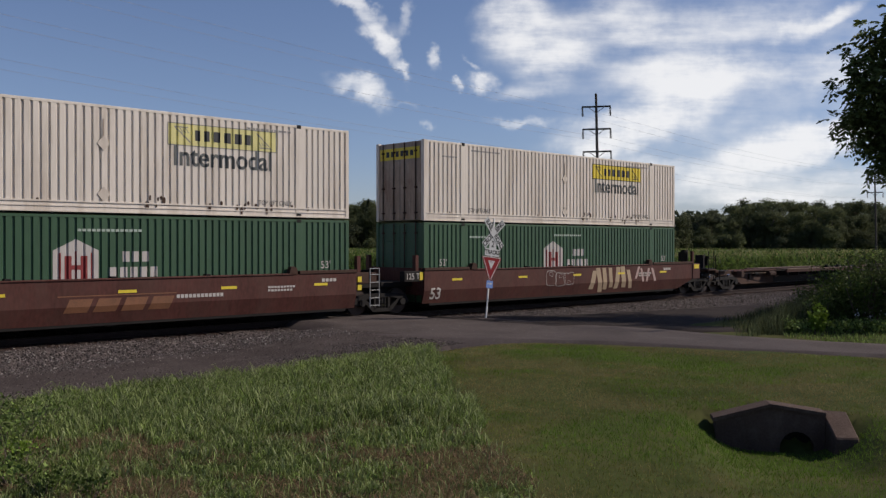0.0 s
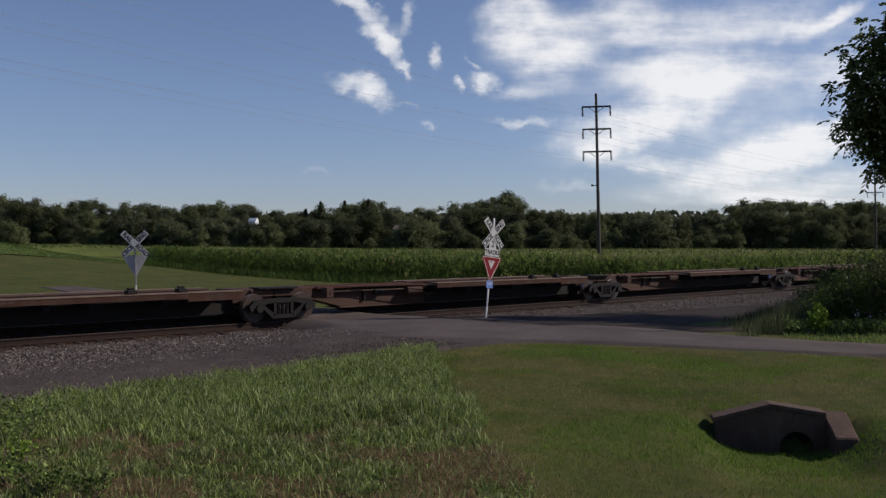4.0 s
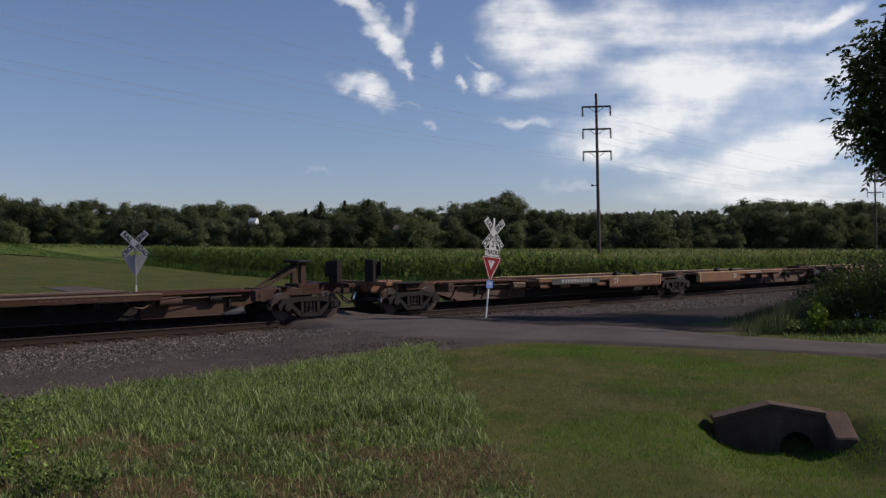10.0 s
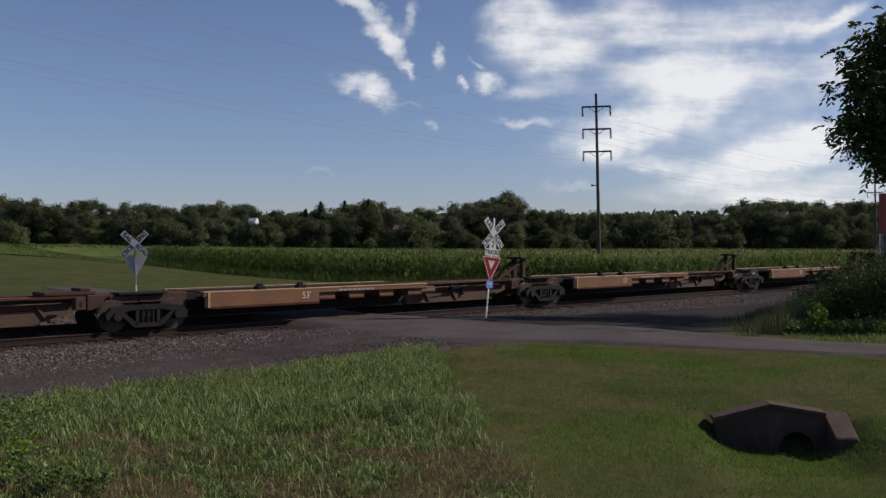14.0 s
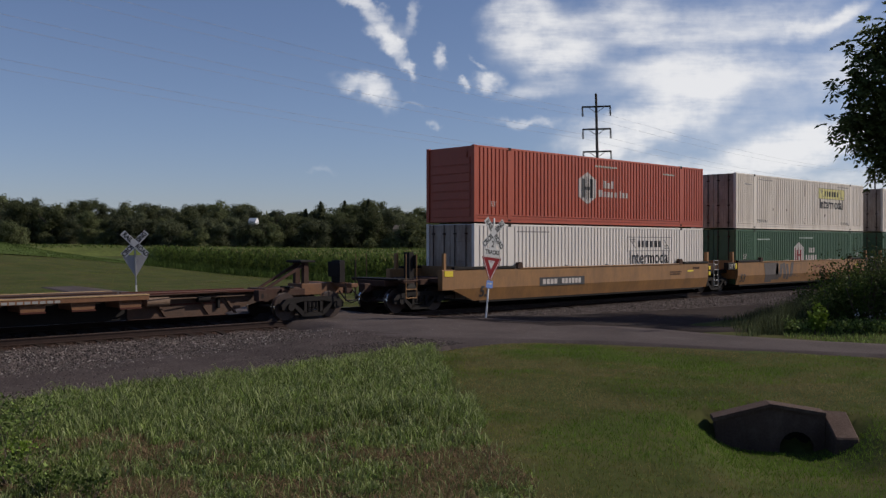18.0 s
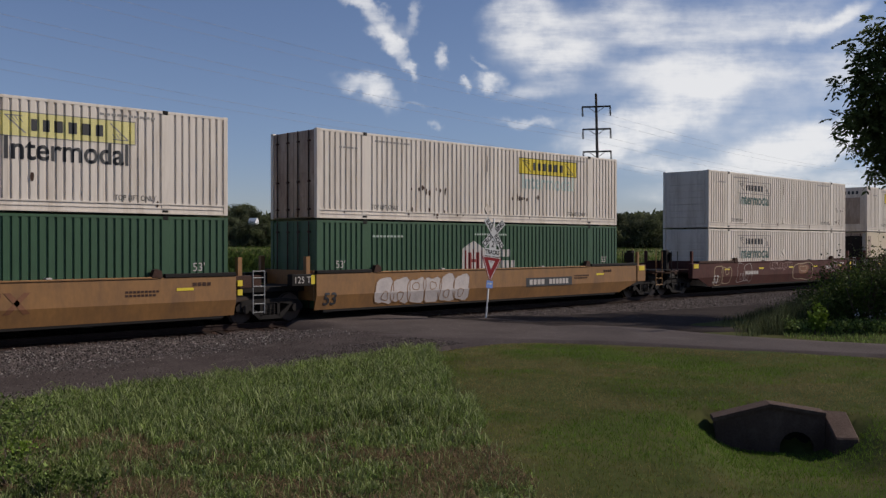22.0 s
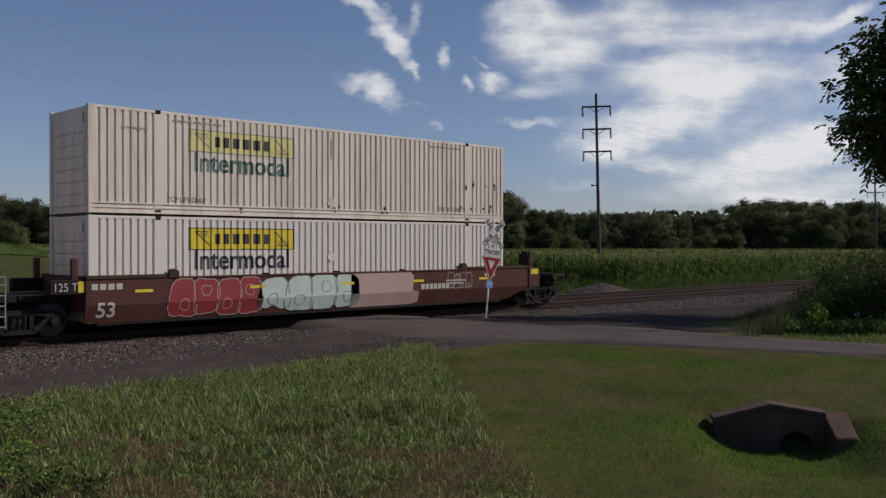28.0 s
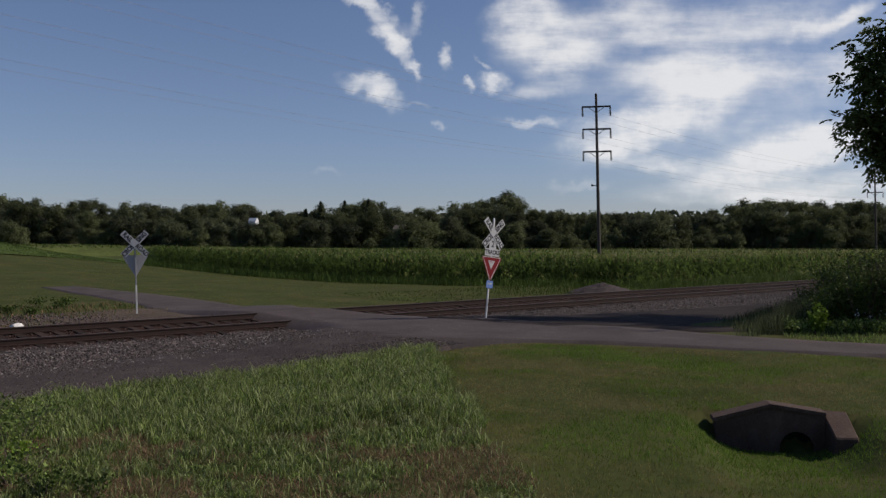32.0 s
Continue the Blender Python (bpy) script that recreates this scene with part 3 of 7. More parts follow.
def container(color, z0, u, label, end="doors", end_color=None, ribs=True):
    c = thing("shipping_container", label, "container", "containers on the train")
    k = color.name
    L, H = LENGTH, HALF
    spans = [(0.12, LIFTS[0]), (LIFTS[0] + 0.23, LIFTS[1]), (LIFTS[1] + 0.23, L - 0.12)]

    def add(name, key, make, m=color):
        return part_of(name, shared((name, k) + key, make), m, c)

    objs = []
    for side, s in ((-1, 1), (1, -1)):
        for k_, (a, b) in enumerate(spans):
            if ribs:
                objs.append(add("side_wall", ("rib", side, k_), lambda: corrugated([(a, b)], 0.29, 2.80, side * H, s * 0.036)))
            else:
                n = max(1, round((b - a) / 1.2))
                for i in range(n):
                    objs.append(add("side_panel", ("flat", side, k_, i), lambda: boxes((a + i * (b - a) / n, a + (i + 1) * (b - a) / n - 0.012, *sorted((side * H, side * (H - 0.04))), 0.15, 2.80))))
        objs.append(add("bottom_rail", (side,), lambda: boxes((0.1, L - 0.1, *sorted((side * (H - 0.010), side * (H - 0.1))), 0.03, 0.30), (0.1, L - 0.1, *sorted((side * (H + 0.016), side * (H - 0.05))), 0.265, 0.305), (0.1, L - 0.1, *sorted((side * (H + 0.010), side * (H - 0.05))), 0.15, 0.175), (0.1, L - 0.1, *sorted((side * (H + 0.016), side * (H - 0.05))), 0.01, 0.05))))
        objs.append(add("top_rail", (side,), lambda: boxes((0.1, L - 0.1, *sorted((side * (H + 0.004), side * (H - 0.08))), 2.79, 2.87), bevel=0.008)))
        for i, x in enumerate(LIFTS):
            objs.append(add("lift_post", (side, i), lambda: boxes((x, x + 0.23, *sorted((side * (H + 0.002), side * (H - 0.06))), 0.16, 2.79), bevel=0.006)))
            for z in (0.0, 2.77):
                objs.append(add("corner_casting", (side, i, z), lambda: boxes((x + 0.03, x + 0.2, *sorted((side * (H + 0.012), side * (H - 0.1))), z, z + 0.115), bevel=0.012), M_DARK))
        for i, x in enumerate((0.0, L - 0.14)):
            objs.append(add("corner_post", (side, i), lambda: boxes((x, x + 0.14, *sorted((side * (H + 0.004), side * (H - 0.14))), 0.0, 2.88), bevel=0.012)))
    objs.append(add("roof", (), lambda: boxes(*[(0.12 + i * 0.398, 0.12 + i * 0.398 + 0.36, -1.24, 1.24, 2.80, 2.862) for i in range(40)])))
    objs.append(add("floor", (), lambda: boxes((0.1, L - 0.1, -1.22, 1.22, 0.03, 0.13))))
    objs.append(add("end_wall", ("far",), lambda: boxes((L - 0.09, L - 0.04, -1.17, 1.17, 0.02, 2.85))))
    ec = end_color or color
    if end == "doors":
        for i, (a, b) in enumerate(((-1.17, -0.01), (0.01, 1.17))):
            d = add("door", (i, ec.name), lambda: boxes((0.03, 0.09, a, b, 0.05, 2.83), *[(0.015, 0.032, a + 0.06, b - 0.06, z, z + 0.05) for z in (0.7, 1.45, 2.2)], bevel=0.006), ec)
            objs.append(d)
            for y in (a + 0.28, b - 0.28):
                part_of("locking_bar", shared(("locking_bar", y, ec.name), lambda: rods(((-0.012, y, 0.04), (-0.012, y, 2.84), 0.022), *[((0.0, y - 0.07, z), (0.0, y + 0.07, z), 0.03) for z in (0.3, 1.2, 2.5)], n=6)), M_RUSTY, d)
    else:
        objs.append(add("end_wall", ("near", ec.name), lambda: boxes((0.06, 0.1, -1.17, 1.17, 0.02, 2.85)), ec))
        for i in range(7):
            objs.append(add("end_panel", (i, ec.name), lambda: boxes((0.03, 0.066, -1.05, 1.05, 0.2 + i * 0.33, 0.2 + i * 0.33 + 0.26), bevel=0.01), ec))
        objs.append(add("end_plate", (ec.name,), lambda: boxes((0.018, 0.032, -0.9, 0.9, 2.42, 2.68)), ec))
    for o in objs:
        o.location.z = z0
    on_train(c, u)
    return c


def glyph_bars(x0, x1, z0, z1, n, y, gap=0.24):
    """Plain solid bars in the place of words."""
    bm = bmesh.new()
    p = (x1 - x0) / n
    for i in range(n):
        a, b = x0 + i * p, x0 + (i + 1 - gap) * p
        bm.faces.new([bm.verts.new((x, y, z)) for x, z in ((a, z0), (b, z0), (b, z1), (a, z1))])
    return bm


def sheet(outline, y):
    bm = bmesh.new()
    bm.faces.new([bm.verts.new((x, y, z)) for x, z in outline])
    return bm


def rect(x0, x1, z0, z1):
    return [(x0, z0), (x1, z0), (x1, z1), (x0, z1)]


def flat_shapes(outlines):
    bm = bmesh.new()
    for o in outlines:
        bm.faces.new([bm.verts.new((x, 0, z)) for x, z in o])
    return bm


def carrier_panel(c, x0, z0, panel=None, ink=None, words=True):
    """A carrier's name panel as plain bars in a frame, and the word below it."""
    x1, z1 = x0 + 3.62, z0 + 0.64
    ink = ink or M_INK
    if panel:
        part("name_panel", painted(flat_shapes([rect(x0, x1, z0, z1)]), 0.004), panel, c, "yellow name panel")
    lines = [rect(x0, x1, z0, z0 + 0.025), rect(x0, x1, z1 - 0.025, z1), rect(x0, x0 + 0.025, z0, z1), rect(x1 - 0.025, x1, z0, z1)]
    # slanting side marks with fine hatching
    lines += [[(x0 + 0.18, z1 - 0.10), (x0 + 0.60, z1 - 0.10), (x0 + 0.66, z1 - 0.13), (x0 + 0.22, z1 - 0.13)], [(x0 + 0.20, z1 - 0.12), (x0 + 0.25, z1 - 0.12), (x0 + 0.74, z0 + 0.10), (x0 + 0.68, z0 + 0.10)],
              [(x1 - 0.20, z0 + 0.12), (x1 - 0.25, z0 + 0.12), (x1 - 0.74, z1 - 0.10), (x1 - 0.68, z1 - 0.10)], [(x1 - 0.18, z0 + 0.10), (x1 - 0.60, z0 + 0.10), (x1 - 0.66, z0 + 0.13), (x1 - 0.22, z0 + 0.13)]]
    lines += [[(x0 + 0.36 + i * 0.09, z1 - 0.14), (x0 + 0.385 + i * 0.09, z1 - 0.14), (x0 + 0.475 + i * 0.09, z1 - 0.27), (x0 + 0.45 + i * 0.09, z1 - 0.27)] for i in range(3)]
    lines += [[(x1 - 0.36 - i * 0.09, z0 + 0.14), (x1 - 0.385 - i * 0.09, z0 + 0.14), (x1 - 0.475 - i * 0.09, z0 + 0.27), (x1 - 0.45 - i * 0.09, z0 + 0.27)] for i in range(3)]
    part("panel_frame", painted(flat_shapes(lines), 0.007), M_INKGREY if panel is None or panel is M_PANEL_FADED else M_INK, c)
    bars, x = [], x0 + 0.85
    for wide in (0.16, 0.17, 0.22, 0.22, 0.24, 0.20):
        bars.append(rect(x, x + wide, z0 + 0.17, z1 - 0.17))
        x += wide + 0.13
    part("name_strip", painted(flat_shapes(bars), 0.008), M_INK, c)
    if words:
        painted_words("Intermodal", 0.80, x0 + 1.80, z0 - 0.31, ink, c, 0.007, 0.013, 0.93)


def end_name(c, z, panel, x=0.012):
    """A carrier's name as plain bars on a container's end."""
    def wall(outlines, at):
        bm = bmesh.new()
        for o in outlines:
            bm.faces.new([bm.verts.new((at, y, v)) for y, v in o])
        return bm
    if panel:
        part("name_panel", wall([rect(-1.08, 1.08, z, z + 0.42)], x), panel, c, "yellow name panel")
    part("name_strip", wall([rect(-0.74 + i * 0.26, -0.58 + i * 0.26, z + 0.11, z + 0.31) for i in range(6)], x - 0.005), M_INK, c)


def house_logo(c, y=FACE):
    part("house_mark", painted(flat_shapes([[(6.56, 1.36), (7.76, 1.36), (7.76, 2.12), (7.16, 2.42), (6.56, 2.12)]]), 0.004), M_MARKWHITE, c, "white house-shaped mark")
    part("mark_inlay", painted(flat_shapes([rect(6.72, 6.77, 1.38, 2.06), rect(6.86, 7.04, 1.38, 1.98), rect(7.28, 7.46, 1.38, 1.98), rect(7.55, 7.60, 1.38, 2.06), rect(7.04, 7.28, 1.62, 1.74), rect(7.14, 7.18, 1.74, 2.1), rect(7.14, 7.18, 1.38, 1.62)]), 0.007), M_MARKDARK, c)
    part("name_strip", painted(flat_shapes([rect(a, a + 0.2, 1.81, 2.09) for a in (8.42, 8.70, 8.98)]), 0.005), M_MARKWHITE, c)
    part("name_strip", painted(flat_shapes([rect(a, a + 0.21, 1.39, 1.67) for a in (8.06, 8.35, 8.64, 8.93, 9.22)]), 0.005), M_MARKWHITE, c)
    words_on("lettering", "53'", 0.34, 0.95, y, 1.62, M_MARKWHITE, c)
    words_on("lettering", "53'", 0.34, 15.2, y, 1.62, M_MARKWHITE, c)
    part("small_print", glyph_bars(7.2, 9.0, 2.62, 2.62 + 0.07, 14, y), M_FAINTWHITE, c)
    part("small_print", glyph_bars(2.3, 3.7, 2.52, 2.52 + 0.07, 9, y), M_FAINTWHITE, c)


def lift_words(c, z0, ink=None):
    words_on("lettering", "TOP LIFT ONLY", 0.2, 2.85, FACE, z0 + 0.42, ink or M_INK, c, squeeze=0.86)
    words_on("lettering", "TOP LIFT ONLY", 0.2, 13.3, FACE, z0 + 0.42, ink or M_INK, c, squeeze=0.86)
    part("small_print", glyph_bars(2.4, 4.0, z0 + 2.6, z0 + 2.6 + 0.06, 10, FACE), M_INKGREY, c)
    part("small_print", glyph_bars(12.3, 13.9, z0 + 2.6, z0 + 2.6 + 0.06, 10, FACE), M_INKGREY, c)
    part("small_print", glyph_bars(0.9, 1.7, z0 + 2.3, z0 + 2.3 + 0.06, 5, FACE), M_INKGREY, c)


def rust_spots(c, seed, z0, n=16, clusters=((4.9, 1.1), (10.2, 1.0))):
    """Scabs of rust on the crests of the ribs."""
    r = random.Random(seed)
    bm = bmesh.new()
    for i in range(n):
        cx, cz = clusters[i % len(clusters)]
        x, z = cx + r.uniform(-0.9, 0.9), z0 + cz + r.uniform(-0.12, 0.12)
        if i % 3 == 0:
            x, z = r.uniform(1, 15), z0 + r.uniform(0.2, 0.4)
        w, h = r.uniform(0.02, 0.055), r.uniform(0.03, 0.1)
        bm.faces.new([bm.verts.new((x + math.cos(a) * w, FACE - 0.001, z + math.sin(a) * h * (1.5 if a > 3 else 1))) for a in [j * math.pi / 4 + r.uniform(-0.2, 0.2) for j in range(8)]])
    part("rust_scab", bm, M_RUSTY, c)


def diamond_plate(c, z0, x, slot=True):
    part("placard_holder", plates([[(x - 0.18, z0 + 0.5), (x, z0 + 0.3), (x + 0.18, z0 + 0.5), (x, z0 + 0.7)]], FACE - 0.012, FACE + 0.03), M_WHITE, c)
    if slot:
        part("vent_slot", boxes((x - 0.02, x + 0.02, FACE - 0.004, FACE + 0.02, z0 + 1.9, z0 + 2.5)), M_WHITE_GRIMY, c)


# -- trucks --
def truck(parent, x, u, dusty=True):
    """A two-axle truck under a car: bolster, side frames, springs, wheelsets."""
    m = M_TRUCK if dusty else M_DARK
    t = part_of("truck", shared(("truck",), lambda: boxes((-0.22, 0.22, -1.02, 1.02, 0.36, 0.62), (-0.5, 0.5, -0.35, 0.35, 0.58, 0.78), bevel=0.03)), m, parent)
    t.location = (x, 0, -0.11)

    def frame_mesh(s):
        def make():
            y0, y1 = sorted((s * 0.90, s * 1.06))
            bm = plates([[(-1.22, 0.50), (-1.05, 0.66), (-0.55, 0.72), (0.55, 0.72), (1.05, 0.66), (1.22, 0.50), (1.18, 0.34), (0.98, 0.32), (0.86, 0.50), (0.45, 0.58), (-0.45, 0.58), (-0.86, 0.50), (-0.98, 0.32), (-1.18, 0.34)],
                         [(-0.86, 0.52), (-0.70, 0.52), (-0.30, 0.22), (-0.40, 0.10)], [(0.86, 0.52), (0.70, 0.52), (0.30, 0.22), (0.40, 0.10)],
                         [(-0.42, 0.10), (0.42, 0.10), (0.32, 0.22), (-0.32, 0.22)], [(-0.36, 0.2), (-0.26, 0.2), (-0.26, 0.6), (-0.36, 0.6)], [(0.26, 0.2), (0.36, 0.2), (0.36, 0.6), (0.26, 0.6)]], y0, y1)
            for x_ in (-0.89, 0.89):
                rod(bm, (x_, s * 0.88, 0.42), (x_, s * 1.13, 0.42), 0.15, 0.12, n=12)
            return bm
        return make
    for s in (-1, 1):
        f = part_of("side_frame", shared(("side_frame", s), frame_mesh(s)), m, t)
        part_of("spring_nest", shared(("spring_nest", s), lambda: rods(*[((a, s * 0.98, 0.2 + k * 0.06), (a, s * 0.98, 0.235 + k * 0.06), 0.075) for a in (-0.15, 0.0, 0.15) for k in range(6)], n=8)), M_DARK, t)

    def wheels():
        bm = bmesh.new()
        for s in (-1, 1):
            rod(bm, (0, s * 0.68, 0), (0, s * 0.80, 0), 0.425, n=28)
            rod(bm, (0, s * 0.66, 0), (0, s * 0.685, 0), 0.455, n=28)
            for f in bm.faces:
                if len(f.verts) == 4 and abs(f.calc_center_median().length - 0.9) < 0.9 and f.calc_area() < 0.02:
                    f.material_index = 1
            rod(bm, (0, s * 0.80, 0), (0, s * 0.85, 0), 0.14, 0.11, n=14)
            for i in range(5):
                a = i * 2 * math.pi / 5
                rod(bm, (0.27 * math.cos(a), s * 0.795, 0.27 * math.sin(a)), (0.27 * math.cos(a), s * 0.805, 0.27 * math.sin(a)), 0.05, n=8)
        rod(bm, (0, -0.7, 0), (0, 0.7, 0), 0.085, n=12)
        return bm
    for a in (-0.89, 0.89):
        me = shared(("wheelset",), wheels)
        if not me.materials:
            me.materials.append(M_WHEEL)
            me.materials.append(M_TREAD)
        w = part_of("wheelset", me, None, t)
        w.location = (a, 0, 0.42)
        WHEELSETS.append((w, a, u + x))
    return t


def coupler(parent, x, s):
    part_of("coupler", shared(("coupler", s), lambda: boxes((0, s * 0.75, -0.11, 0.11, 0.66, 0.86) if s > 0 else (s * 0.75, 0, -0.11, 0.11, 0.66, 0.86), *( [(s * 0.7, s * 1.0, -0.18, 0.16, 0.60, 0.92)] if s > 0 else [(s * 1.0, s * 0.7, -0.16, 0.18, 0.60, 0.92)]), bevel=0.03)), M_RUSTY, parent).location = (x, 0, 0)


def hose(parent, x, s):
    bm = bmesh.new()
    pts = [(x + s * (0.1 + 0.16 * i), -0.45 + 0.03 * i, 0.72 - 0.42 * math.sin(math.pi * i / 8)) for i in range(9)]
    for a, b in zip(pts, pts[1:]):
        rod(bm, a, b, 0.025, n=6)
    part("air_hose", bm, M_DARK, parent)


# -- well cars --
def sill_mesh(side, x0, x1, end0, end1):
    """A side sill: upright above, folded in below, rising at the ends."""
    stations = []
    for x in sorted({x0, x1, -0.9, -0.1, 0.6, 4, 8, 12, 15.6, LENGTH + 0.1, LENGTH + 0.9}):
        if x0 <= x <= x1:
            d = max(-0.1 - x, x - LENGTH - 0.1, 0)
            zb = 0.2 + (min(0.42, d * 0.36) if (end0 and x < 1) or (end1 and x > 15) else 0)
            stations.append((x, zb))
    bm = bmesh.new()
    rows = []
    for x, zb in stations:
        zm = max(0.66, zb + 0.06)
        k = (0.66 - zb) / 0.46
        rows.append([bm.verts.new((x, side * y, z)) for y, z in ((1.50, 1.35), (1.505, zm), (1.505 - 0.13 * k, zb), (1.40 - 0.05 * k, zb), (1.40, 1.35))])
    for a, b in zip(rows, rows[1:]):
        for i in range(5):
            bm.faces.new((a[i], a[(i + 1) % 5], b[(i + 1) % 5], b[i]))
    bm.faces.new(rows[0])
    bm.faces.new(rows[-1][::-1])
    bmesh.ops.recalc_face_normals(bm, faces=bm.faces)
    return bm


def well_car(color, u, label, left_end, right_end, trucks=(True, True)):
    c = thing("well_car", label, "well car", "freight cars")
    L = LENGTH
    x0, x1 = (-1.25 if left_end else -0.15), (L + 1.25 if right_end else L + 0.15)
    for side in (-1, 1):
        part("side_sill", sill_mesh(side, x0, x1, left_end, right_end), color, c)
        ys = sorted((side * 1.53, side * 1.36))
        part("top_chord", boxes((2.3, L - 2.3, *ys, 1.335, 1.385), bevel=0.01), color, c)
        part("bottom_chord", boxes((0.2, L - 0.2, *sorted((side * 1.37, side * 1.22)), 0.12, 0.21), bevel=0.01), M_DARK, c)
        for a, b in ((x0, 2.1), (L - 2.1, x1)):
            part("end_ledge", boxes((a, b, *ys, 1.355, 1.46), bevel=0.012), M_RUSTY if color is M_BROWN else M_DARK, c)
        for a in (2.18, L - 2.5):
            part("corner_guide", plates([[(a, 1.36), (a + 0.32, 1.36), (a + 0.30, 1.54), (a + 0.2, 1.60), (a + 0.08, 1.58)]], *ys), M_RUSTY, c)
        for a in (5.3, 8.0, 10.8):
            part("lock_lug", boxes((a, a + 0.16, *ys, 1.38, 1.43), bevel=0.01), M_MARKWHITE if color is M_YELLOW else M_DARK, c)
    for x in (0.4, 4.2, 8.07, 11.9, L - 0.4):
        part("cross_member", boxes((x - 0.15, x + 0.15, -1.35, 1.35, 0.10, 0.215)), M_DARK, c)
    for is_end, s, base, keep in ((left_end, -1, 0.0, trucks[0]), (right_end, 1, L, trucks[1])):
        def X(a, b):
            return tuple(sorted((base + s * a, base + s * b)))
        part("bulkhead", boxes((*X(0.12, 0.20), -1.4, 1.4, 0.5, 1.45)), color, c)
        if is_end:
            part("end_box", boxes((*X(1.22, 1.87), -1.54, -1.30, 0.63, 1.36), bevel=0.015), color, c)
            part("end_box", boxes((*X(1.22, 1.87), 1.30, 1.54, 0.63, 1.36), bevel=0.015), color, c)
            part("reflector", boxes((*X(1.34, 1.76), -1.552, -1.54, 1.12, 1.32)), M_PANEL, c)
            part("end_platform", boxes((*X(0.1, 3.9), -0.75, 0.75, 0.82, 1.02), (*X(0.1, 1.8), -1.32, 1.32, 0.9, 1.05), (*X(2.9, 3.6), -1.42, 1.42, 0.98, 1.04), bevel=0.015), M_RUSTY, c)
            for a in (2.95, 3.45):
                for e in (-1.38, 1.38):
                    part("handrail", rods(((base + s * a, e, 0.4), (base + s * a, e, 1.95), 0.02), n=6), M_DARK if color is M_BROWN else color, c)
            for z in (0.42, 0.72):
                part("step_stirrup", rods(((base + s * 2.95, -1.38, z), (base + s * 3.45, -1.38, z), 0.02), n=6), M_DARK if color is M_BROWN else color, c)
            part("upright", boxes((*X(1.5, 1.62), -1.36, -1.24, 1.36, 1.95)), color, c)
            part("upright", boxes((*X(1.5, 1.62), 1.24, 1.36, 1.36, 1.95)), color, c)
            part("brake_stand", boxes((*X(2.3, 2.5), -0.5, -0.2, 1.0, 2.0), (*X(2.26, 2.3), -0.62, -0.1, 1.45, 1.9)), M_DARK, c)
            part("draft_gear", boxes((*X(0.2, 3.4), -0.5, 0.5, 0.40, 0.84), bevel=0.02), M_DARK, c)
            part("brake_cylinder", rods(((base + s * 2.75, -0.95, 0.74), (base + s * 3.35, -0.95, 0.74), 0.17), n=14), M_DARK, c)
            part("hand_wheel", rods(((base + s * 2.24, -0.36, 1.68), (base + s * 2.28, -0.36, 1.68), 0.26), n=20), M_DARK, c)
            part("walkway", boxes((*X(3.0, 3.75), -1.3, 1.3, 1.04, 1.09), bevel=0.01), M_DARK, c)
            coupler(c, base + s * 3.3, s)
            hose(c, base + s * 3.5, s)
            truck(c, base + s * 2.5, u, False)
        else:
            part("shelf_box", boxes((*X(0.16, 1.05), -1.46, -1.2, 0.98, 1.35), bevel=0.015), M_DARK if s < 0 else M_RUSTY, c)
            part("shelf_box", boxes((*X(0.16, 1.05), 1.2, 1.46, 0.98, 1.35), bevel=0.015), M_DARK if s < 0 else M_RUSTY, c)
            part("end_platform", boxes((*X(0.16, 1.62), -0.9, 0.9, 0.8, 0.98), bevel=0.015), M_DARK, c)
            part("draft_gear", boxes((*X(0.2, 1.6), -0.6, 0.6, 0.34, 0.82), bevel=0.02), M_DARK, c)
            part("upright", boxes((*X(0.3, 0.44), -1.36, -1.2, 1.35, 1.9)), color, c)
            part("upright", boxes((*X(0.3, 0.44), 1.2, 1.36, 1.35, 1.9)), color, c)
            if s > 0:
                bm = rods(*[((base + a, -1.47, 0.2), (base + a, -1.47, 1.5), 0.018) for a in (0.75, 1.15)], *[((base + 0.75, -1.47, z), (base + 1.15, -1.47, z), 0.014) for z in (0.25, 0.5, 0.76, 1.02, 1.28, 1.48)], n=6)
                part("ladder", bm, M_GALV, c)
                part("reflector", boxes((*X(0.2, 0.36), -1.515, -1.46, 1.05, 1.22)), M_PANEL, c)
                part("reflector", boxes((*X(0.2, 0.36), -1.515, -1.46, 0.78, 0.95)), M_PANEL, c)
                if keep:
                    truck(c, base + 1.62, u, False)
            else:
                words_on("lettering", "125 T", 0.3, -0.66, -1.467, 1.16, M_MARKWHITE, c, squeeze=0.9)
                part("reflector", boxes((-0.33, -0.17, -1.468, -1.45, 1.03, 1.32)), M_PANEL, c)
    on_train(c, u)
    return c


def number_plate(c, x0, x1):
    part("number_plate", sheet(rect(x0, x1, 0.63, 0.97), SILL_FACE), M_INK, c)
    part("number_strip", glyph_bars(x0 + 0.2, x0 + 1.15, 0.70, 0.90, 4, SILL_FACE - 0.004), M_MARKWHITE, c)
    part("number_strip", glyph_bars(x0 + 1.4, x1 - 0.2, 0.70, 0.90, 6, SILL_FACE - 0.004), M_MARKWHITE, c)


def sill_y(z):
    return SILL_FACE if z > 0.66 else SILL_FACE + (0.66 - z) / 0.46 * 0.13


